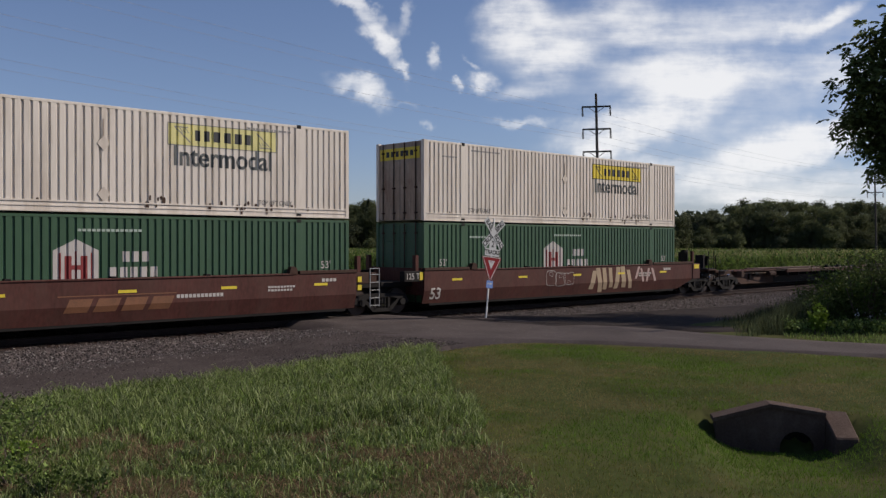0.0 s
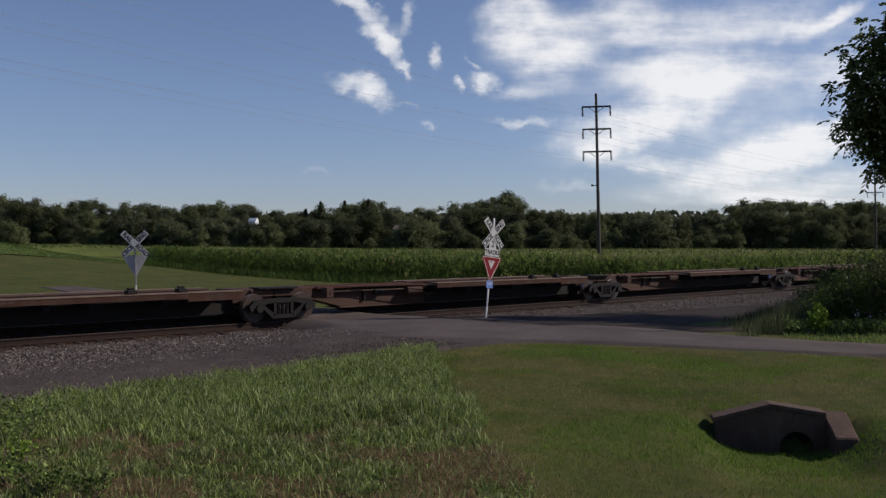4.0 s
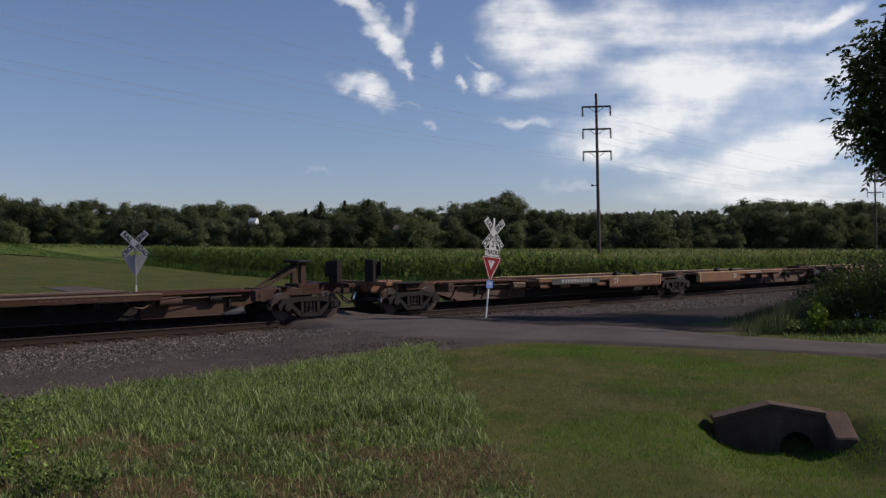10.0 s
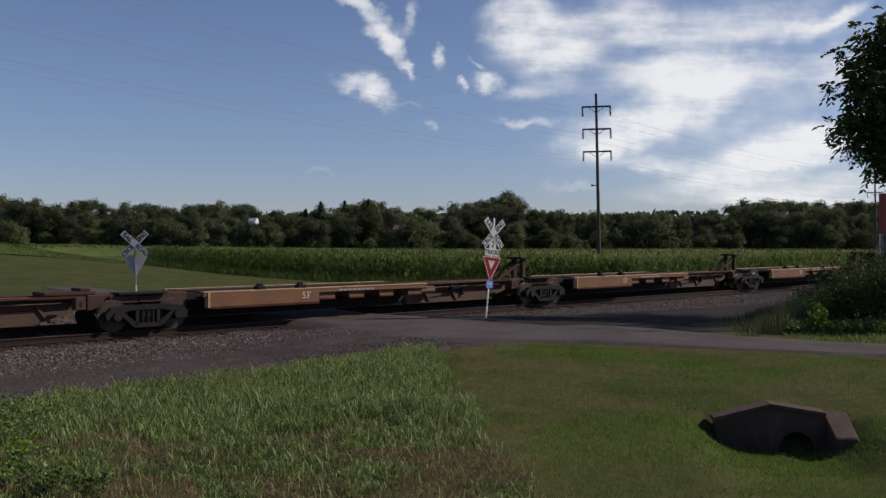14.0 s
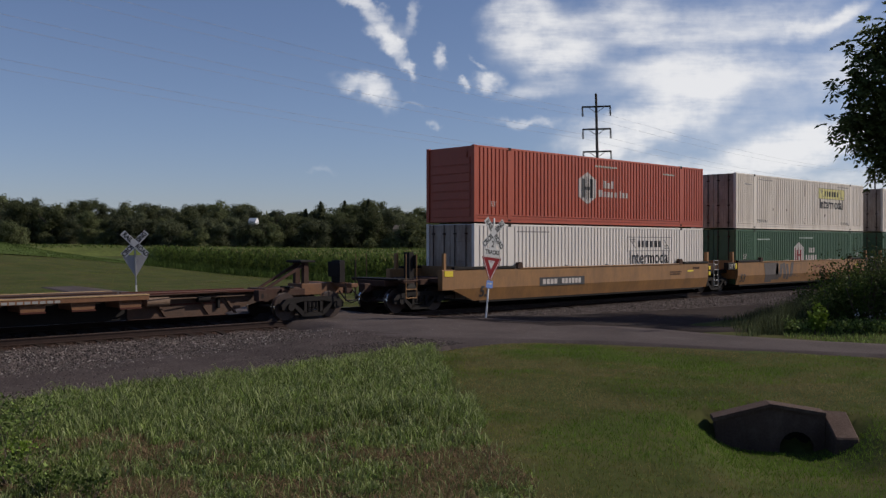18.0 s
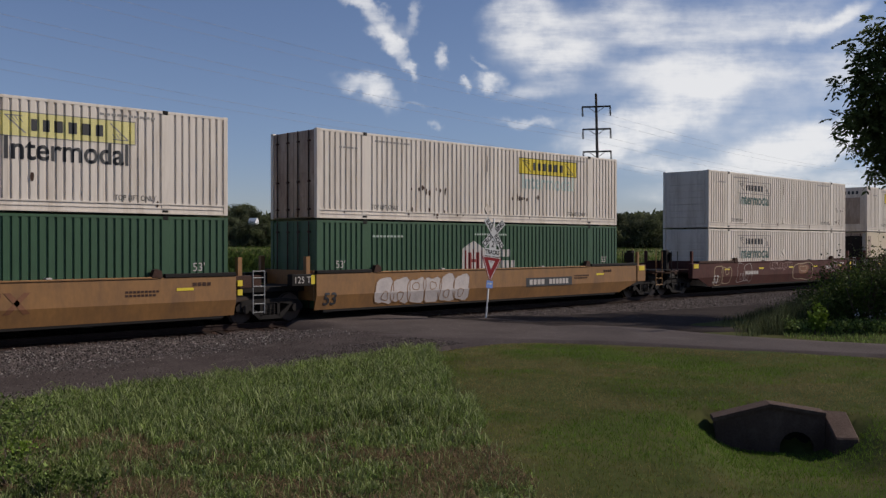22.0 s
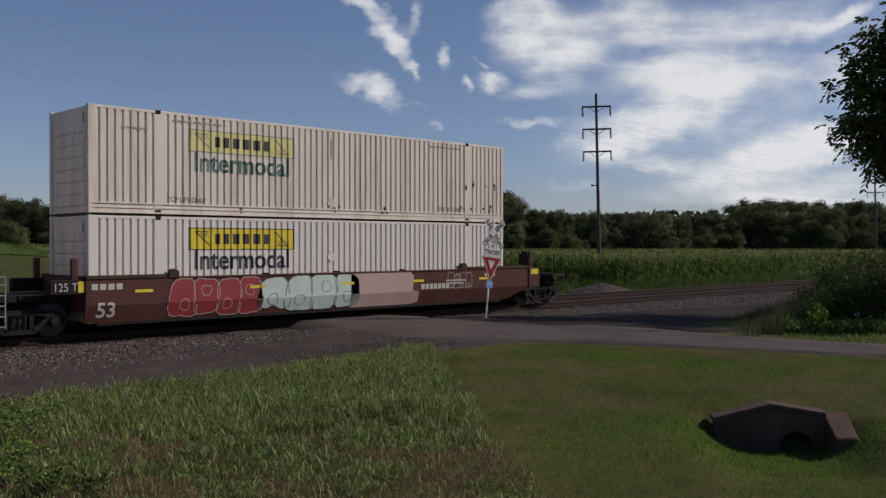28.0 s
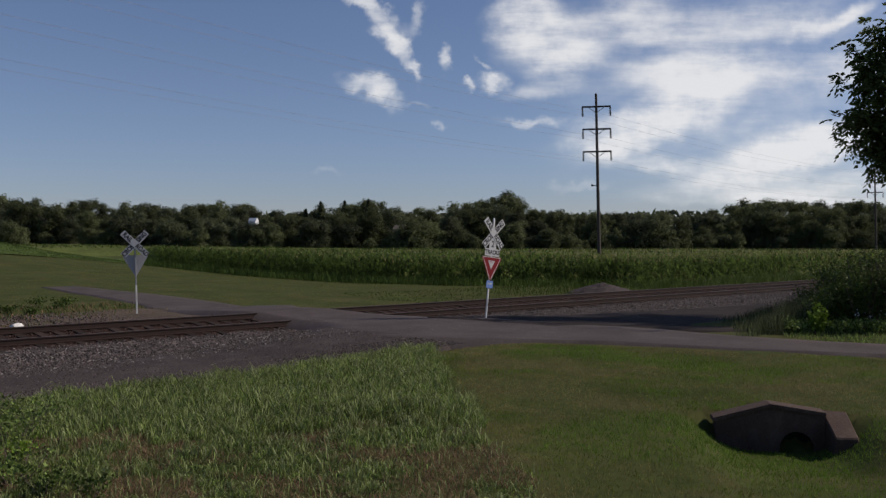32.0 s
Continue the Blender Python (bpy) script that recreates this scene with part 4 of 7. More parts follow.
def folded(outline):
    """An outline on the sill, following its fold: cut in strips of height."""
    bm = bmesh.new()
    vs = [bm.verts.new((x, 0, z)) for x, z in outline]
    f = bm.faces.new(vs)
    bmesh.ops.bisect_plane(bm, geom=bm.verts[:] + bm.edges[:] + bm.faces[:], plane_co=(0, 0, 0.66), plane_no=(0, 0, 1))
    for v in bm.verts:
        v.co.y = sill_y(v.co.z)
    bmesh.ops.recalc_face_normals(bm, faces=bm.faces)
    return bm


def blob(cx, cz, w, h, seed, n=18, square=0.35):
    r = random.Random(seed)
    k = [r.uniform(-0.12, 0.12) for _ in range(4)]
    out = []
    for i in range(n):
        a = 2 * math.pi * i / n
        q = 1 + k[0] * math.cos(2 * a) + k[1] * math.sin(3 * a) + k[2] * math.cos(3 * a) + square * 0.25 * (math.sin(2 * a) ** 2)
        out.append((cx + math.cos(a) * w / 2 * q, cz + math.sin(a) * h / 2 * q))
    return out


def ring(outline, wide, off=-0.005):
    bm = bmesh.new()
    cx = sum(p[0] for p in outline) / len(outline)
    cz = sum(p[1] for p in outline) / len(outline)
    outer = [bm.verts.new((x, sill_y(z) + off, z)) for x, z in outline]
    inner = []
    for x, z in outline:
        d = math.hypot(x - cx, z - cz)
        k = max(0.1, 1 - wide / d)
        px, pz = cx + (x - cx) * k, cz + (z - cz) * k
        inner.append(bm.verts.new((px, sill_y(pz) + off, pz)))
    n = len(outline)
    for i in range(n):
        bm.faces.new((outer[i], outer[(i + 1) % n], inner[(i + 1) % n], inner[i]))
    return bm


def join(*bms):
    out = bmesh.new()
    for b in bms:
        me = bpy.data.meshes.new("join")
        b.to_mesh(me)
        b.free()
        out.from_mesh(me)
        bpy.data.meshes.remove(me)
    return out


def clamp_outline(o, lo=0.22, hi=1.33):
    return [(x, min(hi, max(lo, z))) for x, z in o]


def graffiti(c, x0, x1, z0, z1, n, fill, line, seed, wide=0.035, label=""):
    """Bubble-shaped spray paint: overlapping rounded shapes with outlines, no letters."""
    r = random.Random(seed)
    p = (x1 - x0) / n
    fills, lines = [], []
    for i in range(n):
        cx, cz = x0 + (i + 0.5) * p, (z0 + z1) / 2 + r.uniform(-0.04, 0.04)
        o = clamp_outline(blob(cx, cz, p * 1.12, (z1 - z0) * r.uniform(0.85, 1.0), seed * 31 + i, square=1.0))
        if fill:
            fills.append(folded([(x, z) for x, z in o]))
        if line:
            lines.append(ring(o, wide, -0.006 - 0.001 * (i % 2)))
            lines.append(ring(clamp_outline(blob(cx + r.uniform(-0.1, 0.1) * p, cz + r.choice((-0.18, 0.16)), p * 0.42, (z1 - z0) * 0.3, seed * 57 + i)), wide * 0.8, -0.007))
    if fills:
        for k, b in enumerate(fills):
            for v in b.verts:
                v.co.y -= 0.0012 * (k % 3)
        part("spray_paint", join(*fills), fill, c, label)
    if lines:
        part("paint_outline", join(*lines), line, c)


def slashes(c, x0, x1, n, material, seed, z0=0.24, z1=1.32, wide=0.62, label=""):
    """Angular spray paint: broad slanting strokes side by side, with gaps, no letters."""
    r = random.Random(seed)
    p = (x1 - x0) / n
    shapes = []
    for i in range(n):
        a, lean = x0 + i * p, r.choice((-1, 1)) * r.uniform(0.25, 0.6) * p
        b, top, low = a + p * wide * r.uniform(0.8, 1.15), z1 - r.uniform(0, 0.16), z0 + r.uniform(0, 0.2)
        shapes.append(folded([(a + max(0, -lean), low), (b + max(0, -lean), low), (b + max(0, lean), top), (a + max(0, lean), top)]))
    part("spray_paint", join(*shapes), material, c, label)


def sill_marks(c, color):
    """Small stencils and reflective strips along the sill."""
    for x in ((1.2, 4.8, 8.2, 11.3, 14.6) if color is M_BROWN else (14.4,)):
        part("reflective_strip", sheet(rect(x, x + 0.52, 0.98, 1.06), SILL_FACE - 0.002), M_PANEL, c)
    ink = M_MARKWHITE if color is M_BROWN else M_RUSTY
    part("stencil", glyph_bars(12.9, 13.9, 0.96, 1.02, 9, SILL_FACE), ink, c)
    part("stencil", glyph_bars(12.9, 13.8, 0.86, 0.92, 8, SILL_FACE), ink, c)
    part("stencil", glyph_bars(14.9, 15.5, 1.1, 1.2, 4, SILL_FACE), ink, c)
    me = text_mesh("53", 0.56, bold=0.01)
    me.transform(Matrix.Translation((0.40, 0, 0.52)))
    fold = bmesh.new()
    fold.from_mesh(me)
    bmesh.ops.bisect_plane(fold, geom=fold.verts[:] + fold.edges[:] + fold.faces[:], plane_co=(0, 0, 0.66), plane_no=(0, 0, 1))
    for v in fold.verts:
        v.co.y = sill_y(v.co.z) - 0.006
    part("lettering", fold, M_MARKWHITE if color is M_BROWN else M_INK, c)


# spray paint colours
M_SPRAYWHITE = mat("white_spray_paint", (0.36, 0.33, 0.315), 0.7, vary=0.2, scale=2, bump=0)
M_SPRAYCHALK = mat("chalky_white_spray_paint", (0.42, 0.375, 0.36), 0.75, vary=0.25, scale=2, bump=0)
M_SPRAYRED = mat("red_spray_paint", (0.22, 0.018, 0.022), 0.7, vary=0.25, scale=2, bump=0)
M_SPRAYPALE = mat("pale_green_spray_paint", (0.42, 0.50, 0.46), 0.7, vary=0.15, scale=2, bump=0)
M_SPRAYPINK = mat("dusty_pink_overpaint", (0.36, 0.25, 0.23), 0.75, vary=0.15, scale=1, bump=0)
M_SPRAYDARK = mat("dark_spray_paint", (0.07, 0.058, 0.055), 0.7, vary=0.3, scale=2, bump=0)
M_SPRAYTAN = mat("tan_spray_paint", (0.33, 0.245, 0.16), 0.7, vary=0.2, scale=2, bump=0)
M_OLDLOGO = mat("faded_orange_marking", (0.155, 0.062, 0.026), 0.7, vary=0.3, scale=2, bump=0)

G_LABEL = "dark green ribbed steel shipping container with white mark"
W_LABEL = "weathered white ribbed shipping container with yellow name panel"

# brown pair at the front
wa = well_car(M_BROWN, -206.2, "brown steel well car with faded orange marking", True, False)
sill_marks(wa, M_BROWN)
part("faded_mark", join(*[folded([(x, 0.50), (x + 0.62, 0.50), (x + 0.78, 0.86), (x + 0.16, 0.86)]) for x in (6.75, 7.52, 8.29, 9.06)], folded(rect(6.6, 9.9, 0.92, 0.95))), M_OLDLOGO, wa)
part("stencil", glyph_bars(9.9, 11.4, 0.78, 0.88, 12, SILL_FACE), M_MARKWHITE, wa)
wb = well_car(M_BROWN, -186.72, "brown steel well car with tan spray paint", False, True)
sill_marks(wb, M_BROWN)
slashes(wb, 9.3, 12.4, 7, M_SPRAYTAN, 5, label="tan slanting spray-painted strokes")
slashes(wb, 12.6, 14.3, 4, M_SPRAYPINK, 7, 0.6, 1.3, 0.4)
graffiti(wb, 6.5, 8.2, 0.6, 1.2, 3, None, M_SPRAYWHITE, 6, 0.02)
for u in (-206.2, -186.72):
    g = container(M_GREEN, Z_LOW, u, G_LABEL)
    house_logo(g)
    w = container(M_WHITE, Z_MID, u, W_LABEL, end_color=M_WHITE_GRIMY)
    carrier_panel(w, 9.74, 5.07, M_PANEL_FADED if u < -200 else M_PANEL, M_INKSOFT)
    end_name(w, 5.35, M_PANEL)
    diamond_plate(w, Z_MID + 1.35, 7.9, False)
    lift_words(w, Z_MID)
    rust_spots(w, 3, Z_MID, 22, ((5.2, 0.5), (8.9, 0.35), (12.5, 0.3)))
    diamond_plate(w, Z_MID, 7.9)

# yellow three-unit set
ya = well_car(M_YELLOW, 13.42, "yellow steel well car with black number plate", True, False)
number_plate(ya, 3.51, 6.40)
yb = well_car(M_YELLOW, 32.8, "yellow steel well car with dark spray paint", False, False)
slashes(yb, 2.6, 4.0, 2, M_SPRAYDARK, 8, wide=1.1, label="dark spray paint on yellow steel")
slashes(yb, 3.9, 6.0, 5, M_SPRAYDARK, 12, 0.3, 1.3, 0.7)
graffiti(yb, 5.85, 6.9, 0.5, 1.26, 1, None, M_SPRAYDARK, 9, 0.02)
part("faded_mark", join(*[folded(o) for o in (rect(8.53, 9.1, 0.96, 1.08), rect(8.74, 8.88, 0.54, 0.96), rect(9.16, 9.73, 0.96, 1.08), rect(9.37, 9.51, 0.54, 0.96), [(9.76, 0.54), (9.93, 0.54), (10.43, 1.08), (10.26, 1.08)], [(10.26, 0.54), (10.43, 0.54), (9.95, 1.08), (9.78, 1.08)])]), M_OLDLOGO, yb)
yc = well_car(M_YELLOW, 52.15, "yellow steel well car with white spray paint", False, True)
number_plate(yc, 9.88, 12.74)
graffiti(yc, 2.3, 6.7, 0.22, 1.2, 6, M_SPRAYCHALK, M_YELLOW, 10, 0.03, label="white bubble-shaped spray paint")
for y in (ya, yb, yc):
    sill_marks(y, M_YELLOW)

r1 = container(M_RED, Z_MID, 13.42, "oxide red ribbed steel container with white hexagonal mark", "front", M_RED)
part("hexagon_mark", painted(flat_shapes([[(6.28, 4.28), (6.88, 3.97), (7.48, 4.28), (7.48, 5.02), (6.88, 5.34), (6.28, 5.02)]]), 0.004), M_MARKWHITE, r1, "white hexagonal mark")
part("mark_inlay", painted(flat_shapes([rect(6.52, 6.72, 4.25, 5.05), rect(7.04, 7.24, 4.25, 5.05), rect(6.72, 7.04, 4.58, 4.72), rect(6.80, 6.84, 4.72, 5.15), rect(6.92, 6.96, 4.72, 5.15), rect(6.80, 6.84, 4.15, 4.58), rect(6.92, 6.96, 4.15, 4.58)]), 0.007), M_INK, r1)
part("name_strip", painted(flat_shapes([rect(7.98, 8.20, 4.70, 5.02), rect(8.28, 8.46, 4.70, 4.94), rect(8.54, 8.74, 4.70, 5.02)]), 0.005), M_MARKWHITE, r1)
part("name_strip", painted(flat_shapes([rect(a, b, 4.32, t) for a, b, t in ((7.65, 7.93, 4.62), (8.01, 8.16, 4.55), (8.24, 8.44, 4.55), (8.52, 8.72, 4.55), (8.80, 9.0, 4.55), (9.2, 9.28, 4.62), (9.36, 9.56, 4.55), (9.64, 9.82, 4.55))]), 0.005), M_MARKWHITE, r1)
words_on("lettering", "53'", 0.28, 1.05, FACE, 3.8, M_MARKWHITE, r1)
part("small_print", glyph_bars(7.4, 9.0, 5.58, 5.58 + 0.07, 12, FACE), M_FAINTWHITE, r1)
part("small_print", glyph_bars(12.6, 13.6, 5.5, 5.5 + 0.07, 7, FACE), M_FAINTWHITE, r1)
r2 = container(M_WHITE_NEW, Z_LOW, 13.42, "clean white ribbed shipping container with outlined name panel", "doors", M_WHITE_GRIMY)
carrier_panel(r2, 9.75, 1.98, None)
part("small_print", glyph_bars(2.4, 4.4, 2.75, 2.75 + 0.06, 12, FACE), M_INKGREY, r2)
part("small_print", glyph_bars(0.9, 1.5, 2.35, 2.35 + 0.06, 4, FACE), M_INKGREY, r2)
for u, seed in ((32.8, 11), (52.15, 12)):
    g = container(M_GREEN, Z_LOW, u, G_LABEL)
    house_logo(g)
    w = container(M_WHITE, Z_MID, u, W_LABEL, "doors", M_WHITE_GRIMY)
    carrier_panel(w, 9.68, 5.04 if seed == 12 else 4.97, M_PANEL if seed == 12 else M_PANEL_FADED, M_SPRAYPALE if seed == 12 else M_INK)
    lift_words(w, Z_MID)
    diamond_plate(w, Z_MID, 7.9)
    if seed == 12:
        rust_spots(w, seed, Z_MID, 34)
    else:
        rust_spots(w, seed, Z_MID, 6)

# brown three-unit set at the rear
za = well_car(M_BROWN, 76.0, "brown steel well car with tan spray-painted outlines", True, False)
graffiti(za, 0.25, 1.8, 0.24, 1.24, 2, None, M_SPRAYTAN, 14, 0.04)
graffiti(za, 2.5, 3.95, 0.24, 1.3, 2, None, M_SPRAYWHITE, 15, 0.022)
graffiti(za, 8.95, 11.05, 0.24, 1.3, 1, None, M_SPRAYTAN, 16, 0.06)
graffiti(za, 9.5, 10.5, 0.6, 1.15, 1, M_OLDLOGO, None, 17, 0.05)
graffiti(za, 13.7, 14.8, 0.7, 1.25, 3, None, M_SPRAYWHITE, 18, 0.018)
graffiti(za, 6.0, 8.6, 0.95, 1.3, 9, None, M_SPRAYPINK, 19, 0.018)
part("number_strip", glyph_bars(3.3, 4.7, 0.72, 0.9, 8, SILL_FACE - 0.012), M_MARKWHITE, za)
zb = well_car(M_BROWN, 95.5, "brown steel well car with black and white spray paint", False, False)
graffiti(zb, 2.2, 5.3, 0.24, 1.3, 5, M_SPRAYDARK, M_SPRAYWHITE, 20, 0.03, label="black bubble spray paint with white outlines")
graffiti(zb, 0.5, 1.45, 0.75, 1.3, 3, None, M_SPRAYWHITE, 21, 0.018)
graffiti(zb, 9.6, 13.6, 0.24, 1.3, 6, M_SPRAYDARK, M_SPRAYWHITE, 22, 0.03, label="black bubble spray paint with white outlines")
part("number_strip", glyph_bars(6.3, 8.4, 0.82, 0.98, 10, SILL_FACE), M_MARKWHITE, zb)
zc = well_car(M_BROWN, 114.94, "brown steel well car with red, pale green and pink paint", False, True)
part("overpaint", folded([(8.6, 0.22), (11.3, 0.22), (11.6, 0.3), (11.6, 0.64), (11.3, 0.7), (11.35, 1.2), (11.2, 1.33), (8.6, 1.33)]), M_SPRAYPINK, zc, "dusty pink overpaint")
graffiti(zc, 2.25, 5.2, 0.22, 1.33, 4, M_SPRAYRED, M_SPRAYPINK, 25, 0.03, label="dark red bubble spray paint")
graffiti(zc, 5.2, 8.9, 0.22, 1.33, 4, M_SPRAYPALE, M_SPRAYDARK, 26, 0.02, label="pale green bubble spray paint")
graffiti(zc, 13.0, 14.2, 0.7, 1.28, 4, None, M_SPRAYWHITE, 27, 0.018)
part("number_strip", glyph_bars(11.7, 13.1, 0.72, 0.9, 7, SILL_FACE), M_MARKWHITE, zc)
part("stencil", glyph_bars(0.0, 0.9, 1.08, 1.24, 4, SILL_FACE), M_MARKWHITE, zc)
for z in (za, zb, zc):
    sill_marks(z, M_BROWN)

for u, low, end, lowname in ((76.0, M_WHITE, "front", "weathered white ribbed shipping container with outlined name panel"), (114.94, M_WHITE_NEW, "front", "clean white ribbed shipping container with bright yellow name panel")):
    a = container(low, Z_LOW, u, lowname, end, M_WHITE)
    carrier_panel(a, 2.90, 2.12, None if u < 100 else M_PANEL, M_INKGREEN if u < 100 else M_INK)
    diamond_plate(a, Z_LOW + 1.2, 7.95, False)
    b = container(M_WHITE, Z_MID, u, W_LABEL, end, M_WHITE)
    carrier_panel(b, 2.90, 4.93, None if u < 100 else M_PANEL_FADED, M_INKGREEN)
    lift_words(b, Z_MID)
    diamond_plate(b, Z_MID, 7.95)
    rust_spots(b, int(u), Z_MID, 20, ((8.9, 1.25), (14.6, 0.5), (15.0, 1.3)))
a = container(M_BEIGE, Z_LOW, 95.5, "plain beige smooth-sided shipping container", "doors", M_WHITE_GRIMY, ribs=False)
part("cooling_unit", boxes((-0.03, 0.02, -1.0, 1.0, Z_LOW + 0.5, Z_LOW + 2.65), bevel=0.02), M_DARK, a, "black recessed cooling unit")
part("unit_frame", join(boxes((-0.05, 0.02, -1.2, -1.02, Z_LOW + 0.3, Z_LOW + 2.8)), boxes((-0.05, 0.02, -1.02, 1.02, Z_LOW + 0.3, Z_LOW + 0.5))), M_GALV, a)
part("side_hatch", boxes((0.2, 0.62, -HALF - 0.012, -HALF + 0.02, Z_LOW + 1.35, Z_LOW + 2.65), bevel=0.004), M_WHITE_GRIMY, a)
b = container(M_WHITE, Z_MID, 95.5, W_LABEL, "front", M_WHITE)
part("end_hatch", boxes((0.005, 0.03, -0.85, 0.75, Z_MID + 0.5, Z_MID + 2.2), bevel=0.008), M_WHITE_GRIMY, b)
carrier_panel(b, 2.82, 4.98, M_PANEL, words=False)
end_name(b, 5.42, None, 0.0)
lift_words(b, Z_MID)
rust_spots(b, 44, Z_MID, 8)

# -- spine cars --
M_SPINEBROWN = mat("worn_brown_spine", (0.040, 0.0155, 0.0105), 0.75, vary=0.35, scale=1.0, grain=15, bump=0.15, dirt=GRIME, dirt_amount=0.5, spec=0.2)
M_SPINETAN = mat("dusty_tan_sill", (0.060, 0.034, 0.026), 0.85, vary=0.3, scale=1.0, grain=15, bump=0.15, dirt=GRIME, dirt_amount=0.4, spec=0.2)
M_SPINEYELLOW = mat("worn_yellow_spine", (0.135, 0.056, 0.019), 0.7, vary=0.3, scale=1.0, grain=15, bump=0.1, dirt=(0.075, 0.032, 0.018), dirt_amount=0.7)
# Pale tan and yellow with the sunlight on deck edges put into the colour.
M_DECKTAN = mat("pale_tan_sunlit_steel", (0.135, 0.088, 0.058), 0.85, vary=0.35, scale=1.0, grain=12, bump=0.2, dirt=(0.06, 0.035, 0.025), dirt_amount=0.5)
M_DECKYELLOW = mat("pale_yellow_sunlit_edge", (0.34, 0.225, 0.105), 0.75, vary=0.3, scale=1.0, grain=12, bump=0.1, dirt=(0.15, 0.085, 0.045), dirt_amount=0.6)
M_LIP = mat("dark_red_lip", (0.055, 0.018, 0.013), 0.8, vary=0.3, scale=1.5, grain=15, bump=0.1, spec=0.2)

M_SPINEOCHRE = mat("grimy_ochre_sill", (0.070, 0.036, 0.021), 0.8, vary=0.35, scale=1.2, grain=15, bump=0.15, dirt=(0.035, 0.022, 0.017), dirt_amount=0.7)


def hitch(c, x, s, m):
    """A trailer hitch, folded back against its strut."""
    part("hitch_post", plates([[(x - 0.10, 0.84), (x + 0.10, 0.84), (x + 0.08, 1.70), (x - 0.08, 1.70)]], -0.32, -0.16), m, c)
    part("hitch_post", plates([[(x - 0.10, 0.84), (x + 0.10, 0.84), (x + 0.08, 1.70), (x - 0.08, 1.70)]], 0.16, 0.32), m, c)
    part("hitch_plate", boxes((x - 0.3, x + 0.3, -0.42, 0.42, 1.68, 1.76), bevel=0.02), M_DARK, c)
    for y in (-0.26, 0.18):
        part("hitch_strut", plates([[(x - 0.05, 1.66), (x - 0.05, 1.55), (x + s * 1.4, 0.88), (x + s * 1.55, 0.88)]], y, y + 0.08), m, c)


def spine_car(a, b, yellow, first, last, flip, stands):
    """One unit of an articulated spine car, between the trucks at a and b."""
    L = b - a
    side_m = M_SPINEYELLOW if yellow else M_SPINEBROWN
    c = thing("spine_car", ("empty yellow spine car with folded trailer hitch" if yellow else "empty rusty brown spine car with bare steel frame"), "spine car", "freight cars")
    f = (lambda x: x) if not flip else (lambda x: L - x)

    def X(p, q):
        return tuple(sorted((f(p), f(q))))
    # Edge tone paler than the planks: painted sunlight along the deck's top line.
    deck_m = M_DECKYELLOW if yellow else M_DECKTAN
    # Same sill as the bare end: black here stands for the deck's shade.
    part("centre_beam", boxes((*X(1.3, 10.6), -0.3, 0.3, 0.30, 1.0), bevel=0.015), M_DARK, c)
    # the bare end of the spine: a deep sill that tapers up over the truck, with its top flange
    part("deep_sill", plates([[(f(x), z) for x, z in ((10.2, 0.32), (L - 2.9, 0.32), (L - 1.7, 0.62), (L - 0.8, 0.74), (L - 0.8, 0.97), (10.2, 0.97))]], -0.34, 0.34), M_SPINEOCHRE if yellow else M_SPINETAN, c)
    part("top_flange", boxes((*X(10.2, L - 0.9), -0.46, 0.46, 0.965, 1.02), bevel=0.01), side_m, c)
    part("bottom_flange", boxes((*X(10.2, L - 2.7), -0.40, 0.40, 0.295, 0.33), bevel=0.008), M_SPINETAN, c)
    if yellow:
        part("sill_rib", boxes((*X(10.8, L - 2.9), -0.365, -0.335, 0.66, 0.71)), M_LIP, c)
    for x in ((10.9, 12.3, L - 2.9) if yellow else ()):
        part("sill_gusset", plates([[(f(x - 0.04), 0.97), (f(x + 0.04), 0.97), (f(x + 0.5), 0.34), (f(x + 0.42), 0.34)]], -0.40, -0.335), M_SPINEOCHRE if yellow else M_SPINETAN, c)
    for s in (-1, 1):
        ys = sorted((s * 1.27, s * 1.15))
        part("side_rail", boxes((*X(1.6, 10.4), *ys, 0.91 if yellow else 0.88, 1.04), bevel=0.012), side_m, c)
        part("deck_edge", boxes((*X(1.6, 10.4), *sorted((s * 1.285, s * 1.08)), 1.04, 1.075), bevel=0.006), deck_m, c)
        if yellow:
            part("side_panel", boxes((*X(1.8, 5.7), *sorted((s * 1.285, s * 1.24)), 0.62, 1.035), bevel=0.008), side_m, c)
            part("panel_lip", boxes((*X(1.8, 5.7), *sorted((s * 1.30, s * 1.2)), 0.56, 0.615), bevel=0.006), M_LIP, c)
            part("panel_end", boxes((*X(1.72, 1.8), *sorted((s * 1.30, s * 1.1)), 0.60, 1.04), bevel=0.008), deck_m, c)
        else:
            part("side_panel", boxes((*X(1.6, 3.4), *sorted((s * 1.275, s * 1.24)), 0.80, 0.90), bevel=0.008), side_m, c)
        part("edge_strip", boxes((*X(10.4, L - 1.6), *sorted((s * 0.60, s * 0.48)), 0.98, 1.05), bevel=0.008), M_LIP, c)
    for p in ((-1.075, -0.5), (0.5, 1.075)):
        part("deck_plank", boxes((*X(1.7, 10.3), *p, 1.02, 1.065), bevel=0.008), M_SPINETAN, c)
    for x in (2.2, 4.0, 6.1, 7.3, 8.6, 9.9):
        if x > 6 and yellow:
            part("cross_bearer", plates([[(f(x - 0.34), 0.93), (f(x + 0.34), 0.93), (f(x + 0.30), 0.72), (f(x - 0.30), 0.72)]], -1.17, 1.17), side_m, c)
